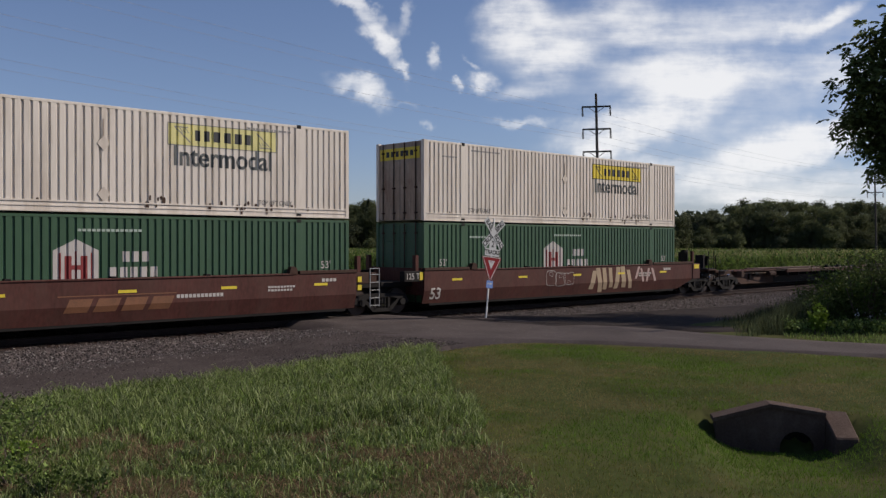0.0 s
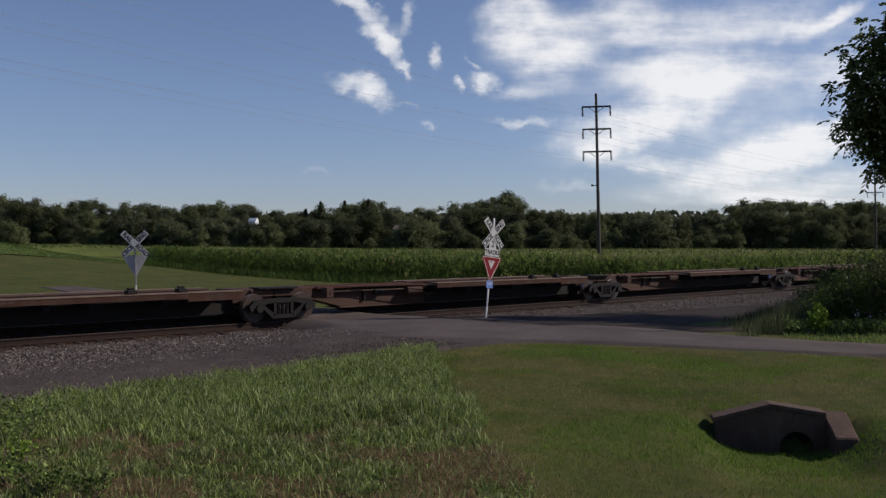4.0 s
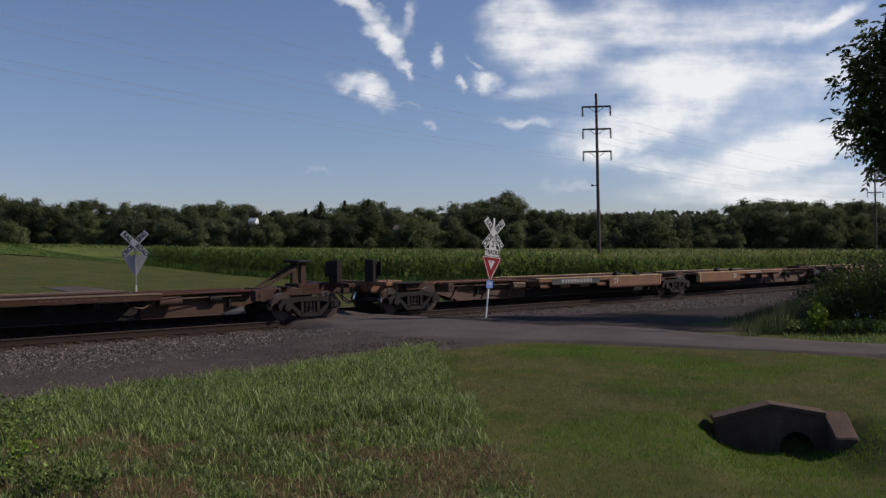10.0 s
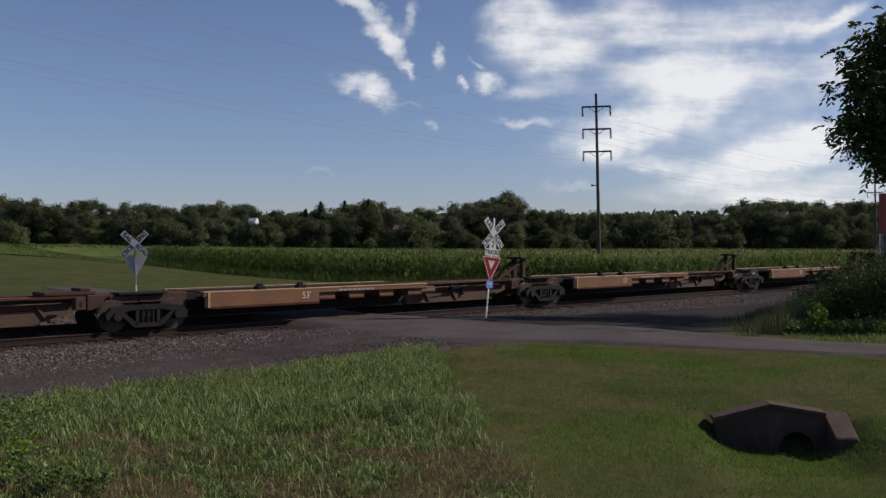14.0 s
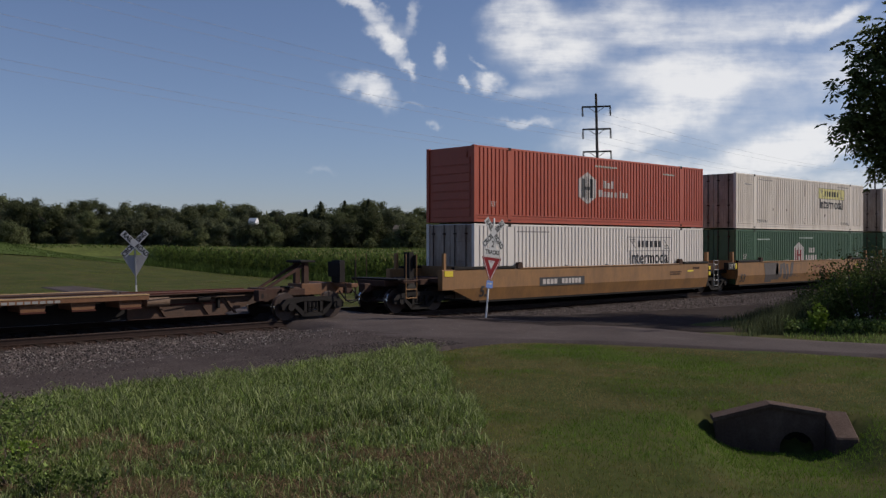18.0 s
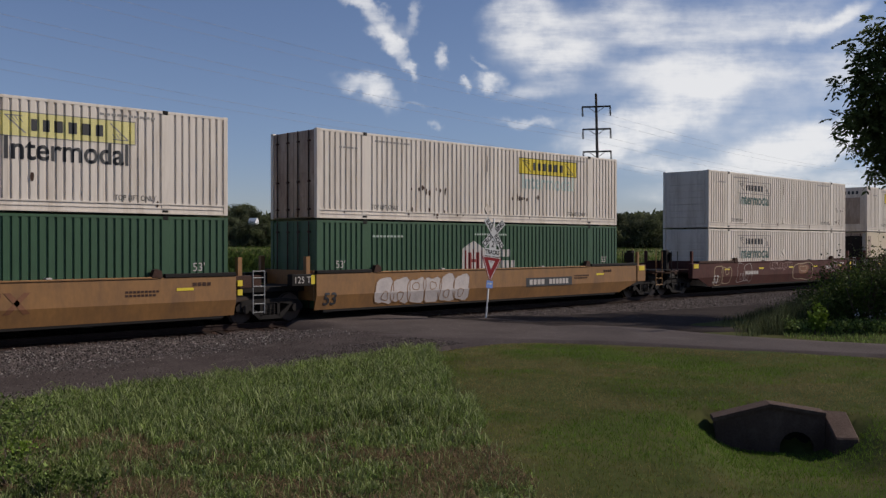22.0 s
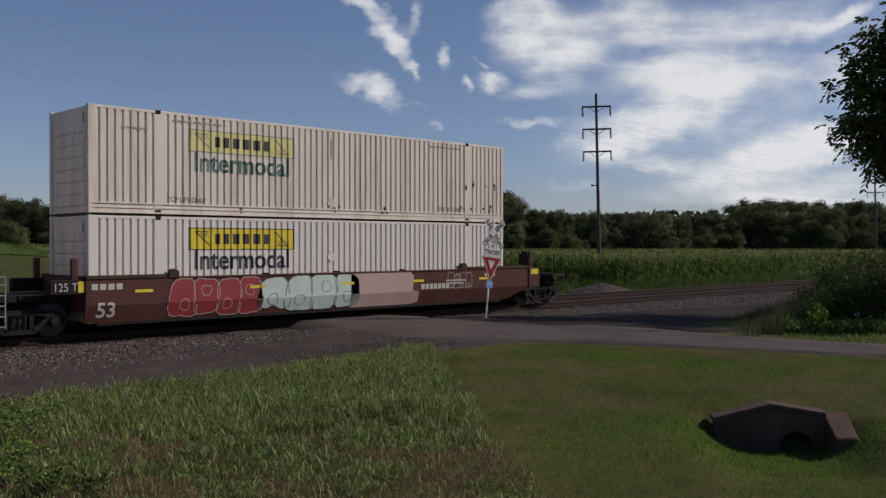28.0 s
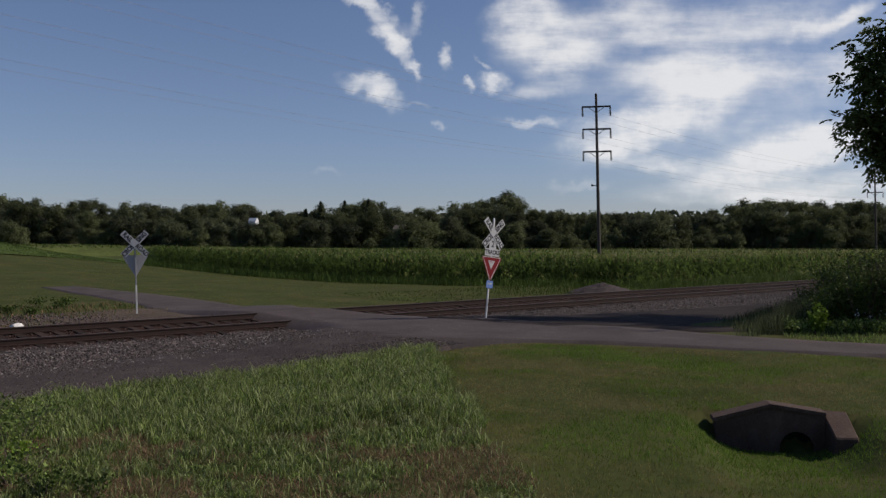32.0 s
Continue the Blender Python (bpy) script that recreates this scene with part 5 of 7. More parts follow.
            part("bearer_lip", boxes((*X(x - 0.32, x + 0.32), -1.2, -1.08, 0.67, 0.715), bevel=0.006), M_LIP, c)
        else:
            # Black in place of the shade these bearers get from deck and panel.
            part("cross_bearer", boxes((*X(x - 0.09, x + 0.09), -1.10, 1.10, 0.70, 0.96), bevel=0.01), M_DARK, c)
    # the bearing block beside the truck; a black plate stands for its slot's shade
    block = part("bearing_block", boxes((*X(L - 2.0, L - 1.72), -0.98, -0.70, 0.70, 1.03), bevel=0.015), M_SPINETAN, c)
    part("slot", boxes((*X(L - 1.90, L - 1.82), -0.984, -0.97, 0.78, 0.92)), M_DARK, block)
    # The pipe takes the pale tan too, for the sunlight along it.
    bm = bmesh.new()
    bend = [(8.9, 0.86), (9.6, 0.86), (9.9, 0.68), (10.2, 0.62), (10.6, 0.80), (11.2, 0.86), (L - 2.2, 0.88)]
    for (xa, za_), (xb_, zb_) in zip(bend, bend[1:]):
        rod(bm, (f(xa), -0.50, za_), (f(xb_), -0.50, zb_), 0.022, n=6)
    part("bent_pipe", bm, M_DECKTAN, c)
    part("air_tank", rods(((f(10.6), -0.62, 0.80), (f(11.3), -0.62, 0.80), 0.13), n=16), M_DECKTAN if yellow else M_SPINETAN, c)
    part("brake_cylinder", rods(((f(12.3), -0.48, 0.82), (f(12.7), -0.48, 0.82), 0.10), n=12), M_DARK, c)
    part("brake_lever", boxes((*X(13.0, 13.1), -0.44, -0.36, 0.52, 0.95), bevel=0.015), M_DARK, c)
    part("brake_pipe", rods(((f(1.8), -0.42, 0.86), (f(L - 1.8), -0.42, 0.9), 0.025), ((f(10.4), -0.9, 1.0), (f(L - 2), -0.5, 1.02), 0.018), n=6), M_SPINETAN, c)
    for x in (3.4, 4.9):
        part("guide_lug", boxes((*X(x, x + 0.3), -1.28, -1.05, 1.06, 1.19), (*X(x + 0.05, x + 0.25), -1.2, -1.1, 1.19, 1.26), bevel=0.02), M_DARK, c)
    for p in ((0.0 if first else -0.05, 0.9), (L - 0.9, L if last else L - 0.06)):
        part("end_bolster", boxes((*p, -0.60, 0.60, 0.80, 1.02), bevel=0.02), M_RUSTY, c)
    for p in ((0.1, 1.5), (L - 1.5, L - 0.1)):
        part("bearing_arm", boxes((*p, -0.5, 0.5, 0.62, 1.06), bevel=0.03), M_RUSTY, c)
    for p in ((-0.5 if not first else -0.9, 0.75), (L - 0.7, L - 0.52)):
        part("top_plate", boxes((*p, -0.75, -0.2, 1.04, 1.1), bevel=0.01), M_DARK, c)
    if yellow:
        if last:
            hitch(c, L + 0.25, -1, M_RUSTY)
        elif stands:
            hitch(c, L - 0.5, -1, M_RUSTY)
        elif not first:
            part("folded_hitch", boxes((L - 2.6, L - 1.2, -0.42, 0.42, 1.06, 1.16), (L - 1.6, L - 1.3, -0.3, 0.3, 1.16, 1.24), bevel=0.02), M_RUSTY, c)
        words_on("lettering", "53'", 0.30, f(5.2), -1.29, 0.84, M_MARKWHITE, c)
        if first:
            part("number_panel", boxes((*X(6.4, 9.6), -1.282, -1.272, 0.80, 1.035)), M_INK, c, "black painted number panel")
            part("number_strip", glyph_bars(*X(6.9, 9.0), 0.86, 1.0, 10, -1.286), M_INKGREY, c)
        else:
            part("stencil", glyph_bars(*X(6.5, 8.0), 0.93, 1.0, 8, -1.274), M_INKGREY, c)
    else:
        part("stencil", glyph_bars(7.0, 8.6, 0.95, 1.02, 8, -1.274), M_SPINETAN, c)
        if last:
            hitch(c, L + 0.25, -1, M_RUSTY)
    for o in c.children:
        if not o.name.startswith("hitch"):
            o.location.z -= 0.16
    truck(c, 0, a)
    if last:
        truck(c, L, a)
    for on, s, x in ((first, -1, 0.0), (last, 1, L)):
        if on:
            part("end_sill", boxes((*sorted((x, x + s * 1.7)), -0.4, 0.4, 0.62, 1.0), (*sorted((x + s * 1.3, x + s * 1.6)), -1.35, 1.35, 0.86, 1.0), bevel=0.02), side_m, c)
            part("brake_stand", boxes((*sorted((x + s * 1.35, x + s * 1.6)), -0.65, -0.2, 1.0, 1.75), (*sorted((x + s * 1.28, x + s * 1.34)), -0.75, -0.1, 1.2, 1.7), bevel=0.02), M_DARK, c)
            part("handrail", rods(((x + s * 1.5, -1.3, 0.45), (x + s * 1.5, -1.3, 1.7), 0.02), ((x + s * 1.1, -1.3, 0.45), (x + s * 1.5, -1.3, 0.45), 0.02), ((x + s * 1.1, -1.3, 0.45), (x + s * 1.1, -1.3, 1.0), 0.02), n=6), M_DARK, c)
            coupler(c, x + s * 1.3, s)
            hose(c, x + s * 1.4, s)
    on_train(c, a)


for yellow, trucks in ((False, (-165.3, -148.6, -131.8, -114.9, -98.2, -82.6)), (True, (-78.1, -61.2, -44.2, -27.0, -9.8, 6.3))):
    for i in range(5):
        spine_car(trucks[i], trucks[i + 1], yellow, i == 0, i == 4, (i == 0) if yellow else (i < 4), i > 1)


# ---- trees and fields ----
def leafy_crown(rng, lobes, n, size):
    """Leaf clumps over the outside of several lobes, thinner below, with gaps."""
    cs, os = [], []
    for (x, y, z, r, rz) in lobes:
        m = int(n * r * r / sum(l[3] ** 2 for l in lobes))
        d = rng.normal(size=(m, 3))
        d /= np.linalg.norm(d, axis=1)[:, None]
        d[:, 2] = np.where(d[:, 2] < -0.5, -d[:, 2], d[:, 2])
        k = rng.uniform(0.35, 1.3, m)[:, None]
        cs.append(np.array([[x, y, z]]) + d * k * np.array([[r, r, rz]]))
        os.append(d)
    c, o = np.concatenate(cs), np.concatenate(os)
    return leaf_cloud(c, size, rng, o)


def tree_kind(seed, h, w, dark):
    """One tree with a tapered trunk, limbs and a crown of leaf clumps."""
    rng = np.random.default_rng(seed)
    t = thing("tree", "full summer tree with dense green leaves" if not dark else "dark green leafy tree in the wood edge", "tree", "trees at the field's edge")
    bm = bmesh.new()
    rod(bm, (0, 0, -0.5), (0.1, 0, h * 0.55), w * 0.06, w * 0.03, n=7)
    for i in range(5):
        a = rng.uniform(0, 6.28)
        rod(bm, (0.05, 0, h * (0.25 + 0.07 * i)), (math.cos(a) * w * 0.3, math.sin(a) * w * 0.3, h * (0.45 + 0.09 * i)), w * 0.025, w * 0.01, n=5)
    part("trunk", bm, M_BARK, t)
    lobes = []
    for i in range(46):
        a, q = rng.uniform(0, 6.28), rng.uniform(0, 0.6) ** 0.8
        z = h * rng.uniform(0.12, 0.90)
        r = w * rng.uniform(0.09, 0.19) * (1.15 - 0.5 * abs(z / h - 0.5))
        lobes.append((math.cos(a) * w * 0.5 * q, math.sin(a) * w * 0.5 * q, z, r, r * rng.uniform(0.7, 1.0)))
    lobes.append((0, 0, h * 0.84, w * 0.15, h * 0.14))
    v, f = leafy_crown(rng, lobes, 11000, w * 0.028)
    me = mesh_tris("crown", v, f)
    part_of("crown", me, M_LEAF_DARK if dark else M_LEAF, t)
    return t


# tops of the wood's edge along the view, as heights in metres at a depth of 230 m
SKYLINE = [(-1.15, 14.3), (-1.0, 14.2), (-0.92, 13.0), (-0.81, 12.6), (-0.7, 12.0), (-0.62, 11.4), (-0.57, 12.2), (-0.49, 12.6), (-0.44, 12.2), (-0.42, 9.4), (-0.385, 10.4), (-0.34, 10.0), (-0.28, 11.8), (-0.23, 12.2),
           (-0.17, 13.0), (-0.11, 12.0), (-0.088, 8.6), (-0.055, 10.2), (0.02, 12.0), (0.06, 12.8), (0.10, 13.8), (0.13, 15.3), (0.165, 13.8), (0.19, 10.8), (0.28, 10.2), (0.40, 10.2), (0.52, 10.6), (0.585, 9.4), (0.63, 11.2), (0.72, 13.2),
           (0.81, 12.6), (0.91, 12.9), (1.0, 12.4), (1.15, 12.6)]


def skyline(px):
    for (x0, y0), (x1, y1) in zip(SKYLINE, SKYLINE[1:]):
        if px <= x1:
            return y0 + (y1 - y0) * max(0, px - x0) / (x1 - x0)
    return SKYLINE[-1][1]


kinds = [tree_kind(100 + i, 12.0, 10.0 if i % 2 else 8.0, i % 3 == 0) for i in range(6)]
shrub_kinds = [tree_kind(200 + i, 5.0, 6.5, i == 0) for i in range(3)]
rng = random.Random(7)
used = set()


def plant(kind_list, px, depth, h, base_h):
    x, y = spot(px, depth)
    i = rng.randrange(len(kind_list))
    k = kind_list[i]
    m = pose(x, y, ground_z(x, y) - 0.2, 0, 0, rng.uniform(0, 360)) @ Matrix.Diagonal((h / base_h * rng.uniform(0.85, 1.1), h / base_h * rng.uniform(0.85, 1.1), h / base_h, 1))
    if (id(kind_list), i) not in used:
        used.add((id(kind_list), i))
        k.matrix_basis = m
        return k
    c = copy_thing(k, m)
    c.scale = m.to_scale()
    return c


for row, (depth, n, k) in enumerate(((222, 62, 0.86), (240, 62, 1.0), (262, 40, 1.06))):
    for i in range(n):
        px = -1.14 + 2.28 * (i + rng.uniform(-0.3, 0.3)) / (n - 1)
        d = depth + rng.uniform(-8, 8)
        x, y = spot(px, d)
        top = 2.28 + (skyline(px) - 2.28) * d / 230
        plant(kinds, px, d, max(5.0, (top - ground_z(x, y) + 0.2) * (k if row else rng.uniform(0.68, 0.95)) * rng.uniform(0.93, 1.02)), 12.0)
for i in range(54):
    px = -1.12 + 2.24 * (i + rng.uniform(-0.5, 0.5)) / 53
    plant(shrub_kinds, px, 210 + rng.uniform(-5, 8), rng.uniform(3.2, 8.2), 5.0)

# a hill of woods behind
vs, ts, off = [], [], 0
nrng = np.random.default_rng(9)
cs = []
for i in range(15000):
    px = nrng.uniform(-1.2, 1.2)
    d = nrng.uniform(285, 420)
    x, y = spot(px, d)
    top = 9.5 + 4.5 * (0.5 + 0.5 * noise.noise((px * 3.0, 2.0, 0))) + (d - 285) * 0.018
    cs.append((x, y, top * nrng.uniform(0.15, 1.0) ** 0.5))
v, t = leaf_cloud(np.array(cs), 1.5, nrng)
me = mesh_tris("far_woods", v, t)
me.materials.append(M_LEAF_DARK)
tagged(new("far_woods", me), "distant dark green wooded hill behind the fields", "woods", kind="stuff")

# ---- corn ----
FIELD_EDGE = [(96, 150), (70, 116), (41, 55), (41, 42), (41, 34), (41.5, 26), (45, 17), (52.0, 10.2), (82, 12.5), (140, 12.0), (210, 13)]


def in_field(x, y):
    # behind the broken edge line: on the far side from the track and the lawn
    if y < 10:
        return False
    for (x0, y0), (x1, y1) in zip(FIELD_EDGE[:7], FIELD_EDGE[1:8]):
        if min(y0, y1) <= y <= max(y0, y1):
            return x > x0 + (x1 - x0) * (y - y0) / (y1 - y0)
    return x > 52 and y > 11.5


def corn_height(x, y):
    return 1.80 + 0.22 * noise.noise((x * 0.05, y * 0.05, 3)) + 0.12 * noise.noise((x * 0.4, y * 0.4, 5))


nrng = np.random.default_rng(21)
stalk_v, stalk_t, tass_v, tass_t = [], [], [], []
for (x0, y0), (x1, y1) in zip(FIELD_EDGE[1:], FIELD_EDGE[2:]):
    ln = math.hypot(x1 - x0, y1 - y0)
    dx, dy = (x1 - x0) / ln, (y1 - y0) / ln
    nx_, ny_ = -dy, dx
    if (nx_ * 1 + ny_ * 1) < 0:
        nx_, ny_ = -nx_, -ny_
    step = 0.28 if ln < 50 else 0.36
    for i in range(int(ln / step)):
        for row in range(7):
            s = i * step + nrng.uniform(-0.08, 0.08)
            x, y = x0 + dx * s + nx_ * (row * 0.76 + nrng.uniform(-0.1, 0.1)), y0 + dy * s + ny_ * (row * 0.76 + nrng.uniform(-0.1, 0.1))
            g, h = ground_z(x, y), corn_height(x, y) * nrng.uniform(0.9, 1.08)
            k = len(stalk_v)
            stalk_v += [(x - 0.02, y, g), (x + 0.02, y, g), (x, y, g + h)]
            stalk_t.append((k, k + 1, k + 2))
            for j in range(7 if row < 3 else 4):
                z = g + h * ((0.15 if row < 2 else 0.45) + (0.8 if row < 2 else 0.5) * j / 6)
                a = nrng.uniform(0, 6.28)
                c, q = math.cos(a), math.sin(a)
                k = len(stalk_v)
                r = nrng.uniform(0.35, 0.6)
                stalk_v += [(x - q * 0.045, y + c * 0.045, z), (x + q * 0.045, y - c * 0.045, z), (x + c * r * 0.6 - q * 0.05, y + q * r * 0.6 + c * 0.05, z + 0.24), (x + c * r * 0.6 + q * 0.05, y + q * r * 0.6 - c * 0.05, z + 0.24), (x + c * r * 1.2, y + q * r * 1.2, z + nrng.uniform(-0.25, 0.1))]
                stalk_t += [(k, k + 1, k + 3), (k, k + 3, k + 2), (k + 2, k + 3, k + 4)]
            if x > 50 or nrng.uniform() < 0.25:
                for j in range(3):
                    a = nrng.uniform(0, 6.28)
                    k = len(tass_v)
                    tass_v += [(x - 0.012, y, g + h * 0.95), (x + 0.012, y, g + h * 0.95), (x + math.cos(a) * 0.14, y + math.sin(a) * 0.14, g + h + 0.22)]
                    tass_t.append((k, k + 1, k + 2))
me = mesh_tris("corn", stalk_v, stalk_t)
me.materials.append(M_CORN)
tagged(new("corn", me), "tall green corn plants along the field's edge", "corn", kind="stuff")
# the field's inside: leaf tips over a closed canopy
pts, tps = [], []
for i in range(30000):
    d = 48 + 160 * nrng.uniform() ** 1.3
    x, y = spot(nrng.uniform(-1.1, 1.15), d)
    if in_field(x, y):
        (tps if nrng.uniform() < (0.6 if x > 80 and y < 100 else 0.2) else pts).append((x, y, ground_z(x, y) + corn_height(x, y) - 0.30))
for nm, p, m, lab in (("corn_tops", pts, M_CORN, "green corn leaves over the wide field"), ("corn_tassels", tps, M_TASSEL, "pale yellow corn tassels over the field")):
    p = np.array(p)
    n = len(p)
    blades(nm, p, nrng.uniform(0.35, 0.6, n), nrng.uniform(0.10, 0.22, n) if nm == "corn_tops" else nrng.uniform(0.05, 0.1, n), m, lab, "corn", nrng, 0.9)
me = mesh_tris("corn_flowers", tass_v, tass_t)
me.materials.append(M_TASSEL)
tagged(new("corn_flowers", me), "pale tassels on the corn at the edge", "corn", kind="stuff")
cx, cy = axis(42, 42, 130, 420, 1.6), axis(11, 11, 120, 420, 1.6)
vs = [(x, y, ground_z(x, y) + (corn_height(x, y) - 0.28 if in_field(x - 3.0, y - 1.0) and in_field(x, y - 3.5) and spot(0, 1)[0] < 5 else -0.4)) for y in cy for x in cx]
nx = len(cx)
fs = [(j * nx + i, j * nx + i + 1, (j + 1) * nx + i + 1, (j + 1) * nx + i) for j in range(len(cy) - 1) for i in range(nx - 1) if math.hypot(cx[i], cy[j]) < 330]
me = mesh_np("corn_field", vs, fs)
me.materials.append(M_CANOPY)
tagged(new("corn_field", me), "dense dark green inside of the corn field", "corn", kind="stuff")


# ---- farm buildings far off ----
def gable_house(name, label, px, depth, w, d, h, roof_h, wall_m, roof_m, turn):
    b = thing(name, label, "building")
    part("wall", boxes((-w / 2, w / 2, -d / 2, d / 2, -1, h)), wall_m, b)
    part("roof", plates([[(-w / 2 - 0.08, h), (w / 2 + 0.08, h), (0, h + roof_h)]], -d / 2 - 0.08, d / 2 + 0.08), roof_m, b)
    for x in (-w / 4, w / 4):
        win = part("window", boxes((x - 0.5, x + 0.5, -d / 2 - 0.06, -d / 2 + 0.02, h * 0.4, h * 0.75)), wall_m, b)
        part("pane", boxes((x - 0.42, x + 0.42, -d / 2 - 0.075, -d / 2 - 0.06, h * 0.42, h * 0.73)), M_DARK, win)
    x, y = spot(px, depth)
    b.matrix_basis = pose(x, y, ground_z(x, y), 0, 0, turn)


gable_house("barn", "small white barn with pale gable behind the trees", -0.428, 216, 1.3, 2.0, 7.4, 0.8, M_BARNWHITE, M_BARNWHITE, 22)
gable_house("house", "tan farmhouse half hidden by trees", -0.097, 214, 1.9, 2.6, 6.0, 1.0, M_TAN, M_TAN, 18)
for px, h in ((-0.448, 6.2), (-0.428, 6.9), (-0.418, 6.2), (-0.40, 6.6), (-0.12, 5.2), (-0.09, 3.6), (-0.07, 6.0)):
    plant(shrub_kinds, px, 209, h, 5.0)


def conifer(px, depth, h):
    """A spruce: a straight trunk with tiers of drooping needle sprays."""
    r = np.random.default_rng(int(px * 1000) + 900)
    t = thing("conifer", "dark pointed spruce rising over the wood's edge", "tree", "trees at the field's edge")
    part("trunk", rods(((0, 0, -0.5), (0, 0, h * 0.97), 0.22, 0.03), n=7), M_BARK, t)
    z = r.uniform(0.18, 1.0, 2600) ** 0.8
    tier = np.floor(z * 16) / 16
    a, q = r.uniform(0, 6.28, 2600), r.uniform(0.1, 1.0, 2600) ** 0.6
    rad = h * 0.25 * (1.03 - z) * q * (0.75 + 0.5 * ((a * 1.6 + tier * 40) % 1.0))
    c = np.stack([np.cos(a) * rad, np.sin(a) * rad, h * (tier + 0.06 - q * 0.035) + r.normal(size=2600) * 0.12], 1)
    v, f = leaf_cloud(c, 0.42, r)
    part_of("crown", mesh_tris("crown", v, f), M_LEAF_DARK, t)
    x, y = spot(px, depth)
    t.location = (x, y, ground_z(x, y))


for px, h in ((-0.276, 12.6), (-0.222, 12.8), (-0.168, 13.2), (-0.31, 10.6)):
    conifer(px, 232, h)

# ---- a low crop on the rise ----
crop = []
for i in range(100000):
    x, y = nrng.uniform(5, 66), 52 + 70 * nrng.uniform() ** 1.3
    if not in_field(x, y) and y > 53.4 + 0.5 * noise.noise((x * 0.2, 0, 4)):
        crop.append((x, y, ground_z(x, y) - 0.05))
fx, fy = list(np.linspace(0, 75, 60)), list(np.linspace(53.2, 150, 70))
me = mesh_np("crop_field", [(x, y + 0.5 * noise.noise((x * 0.2, 0, 4)), ground_z(x, y) + 0.06) for y in fy for x in fx], [(j * 60 + i, j * 60 + i + 1, (j + 1) * 60 + i + 1, (j + 1) * 60 + i) for j in range(69) for i in range(59)])
me.materials.append(M_CROPBED)
me.shade_smooth()
tagged(new("crop_field", me), "smooth light green crop field on the rise", "crop", kind="stuff")
crop = np.array(crop)
blades("crop", crop, nrng.uniform(0.12, 0.28, len(crop)), nrng.uniform(0.05, 0.12, len(crop)), M_CROP, "low green field crop on the rise", "crop", nrng, 0.9)


# ---- crossing signs ----
def crossbuck(name_label, x, y, z, turn, lean_x, lean_y, rear):
    """A crossbuck on its post with a triangular sign; rear: the triangle is seen from behind."""
    s = thing("crossing_sign", name_label, "sign", "crossing signs")
    H = 2.95 if rear else 3.25
    part("post", boxes((-0.03, 0.03, -0.02, 0.02, -0.5, 1.0 if rear else H), bevel=0.006), M_POSTPAINT, s)
    if rear:
        part("post", boxes((-0.028, 0.028, -0.018, 0.018, 1.0, H - 0.25), bevel=0.006), M_GALV, s)
    cz = H - 0.40 if rear else H - 0.5
    for i, (a, words) in enumerate(((-45, ("RAIL", "ROAD")), (45, ("CROS", "SING")))):
        b = part("blade", boxes((-0.61, 0.61, -0.004, 0.004, -0.115, 0.115), bevel=0.002), M_SIGN, s)
        rot = Matrix.Translation((0, -0.032 - 0.012 * (1 - i), cz)) @ Matrix.Rotation(radians(-a), 4, 'Y')
        b.matrix_basis = rot
        for k, w in zip((-1, 1), words):
            me = text_mesh(w, 0.23, bold=0.010, squeeze=0.86)
            o = part_of("lettering", me, M_SIGNBLACK, b)
            o.location = (k * 0.35, -0.0065, 0)
    if not rear:
        p = part("count_plate", boxes((-0.34, 0.34, -0.004, 0.004, -0.12, 0.12), bevel=0.002), M_SIGN, s)
        p.location = (0.0, -0.034, cz - 0.62)
        words_on("lettering", "TRACKS", 0.18, 0, -0.0065, 0, M_SIGNBLACK, p, bold=0.008)
        p = part("count_plate", plates([[(-0.16, -0.17), (0.16, -0.17), (0.16, 0.08), (0.0, 0.2), (-0.16, 0.08)]], -0.004, 0.004), M_SIGN, s)
        p.location = (0, -0.03, cz - 0.33)
        words_on("lettering", "2", 0.28, 0, -0.0065, -0.03, M_SIGNBLACK, p, bold=0.006)
    tz = cz - 0.76 if not rear else cz - 0.42
    tri = [(-0.42, 0), (0.42, 0), (0.45, -0.05), (0.045, -0.76), (-0.045, -0.76), (-0.45, -0.05)]
    t = part("yield_plate", plates([tri], -0.004, 0.004), M_ALU if rear else M_SIGNRED, s, "bare aluminium back of a sign" if rear else "red and white triangular yield sign")
    t.location = (0, 0.03 if rear else -0.034, tz)
    if not rear:
        part("white_centre", plates([[(-0.16, -0.13), (0.16, -0.13), (0.0, -0.41)]], -0.0065, -0.004), M_SIGN, t)
        words_on("lettering", "YIELD", 0.085, 0, -0.009, -0.18, M_SIGNRED, t)
        part("border", join(*[plates([q], -0.0065, -0.004) for q in ([(-0.41, -0.01), (0.41, -0.01), (0.40, -0.03), (-0.40, -0.03)], [(-0.42, -0.03), (-0.40, -0.03), (-0.015, -0.73), (-0.035, -0.74)], [(0.42, -0.03), (0.40, -0.03), (0.015, -0.73), (0.035, -0.74)])]), M_SIGN, t)
        n = part("notice_plate", boxes((-0.15, 0.15, -0.004, 0.004, -0.12, 0.12), bevel=0.002), M_SIGNBLUE, s, "small blue notice plate")
        n.location = (0, -0.034, tz - 0.9)
        part("text_strip", glyph_bars(-0.11, 0.11, 0.0, 0.05, 4, -0.0065), M_SIGN, n)
    s.matrix_basis = pose(x, y, z, lean_x, lean_y, turn)
    return s


crossbuck("leaning white crossbuck with two-tracks plate and red yield sign", 21.90, -4.65, -0.1, 0, 1, 6.0, False)
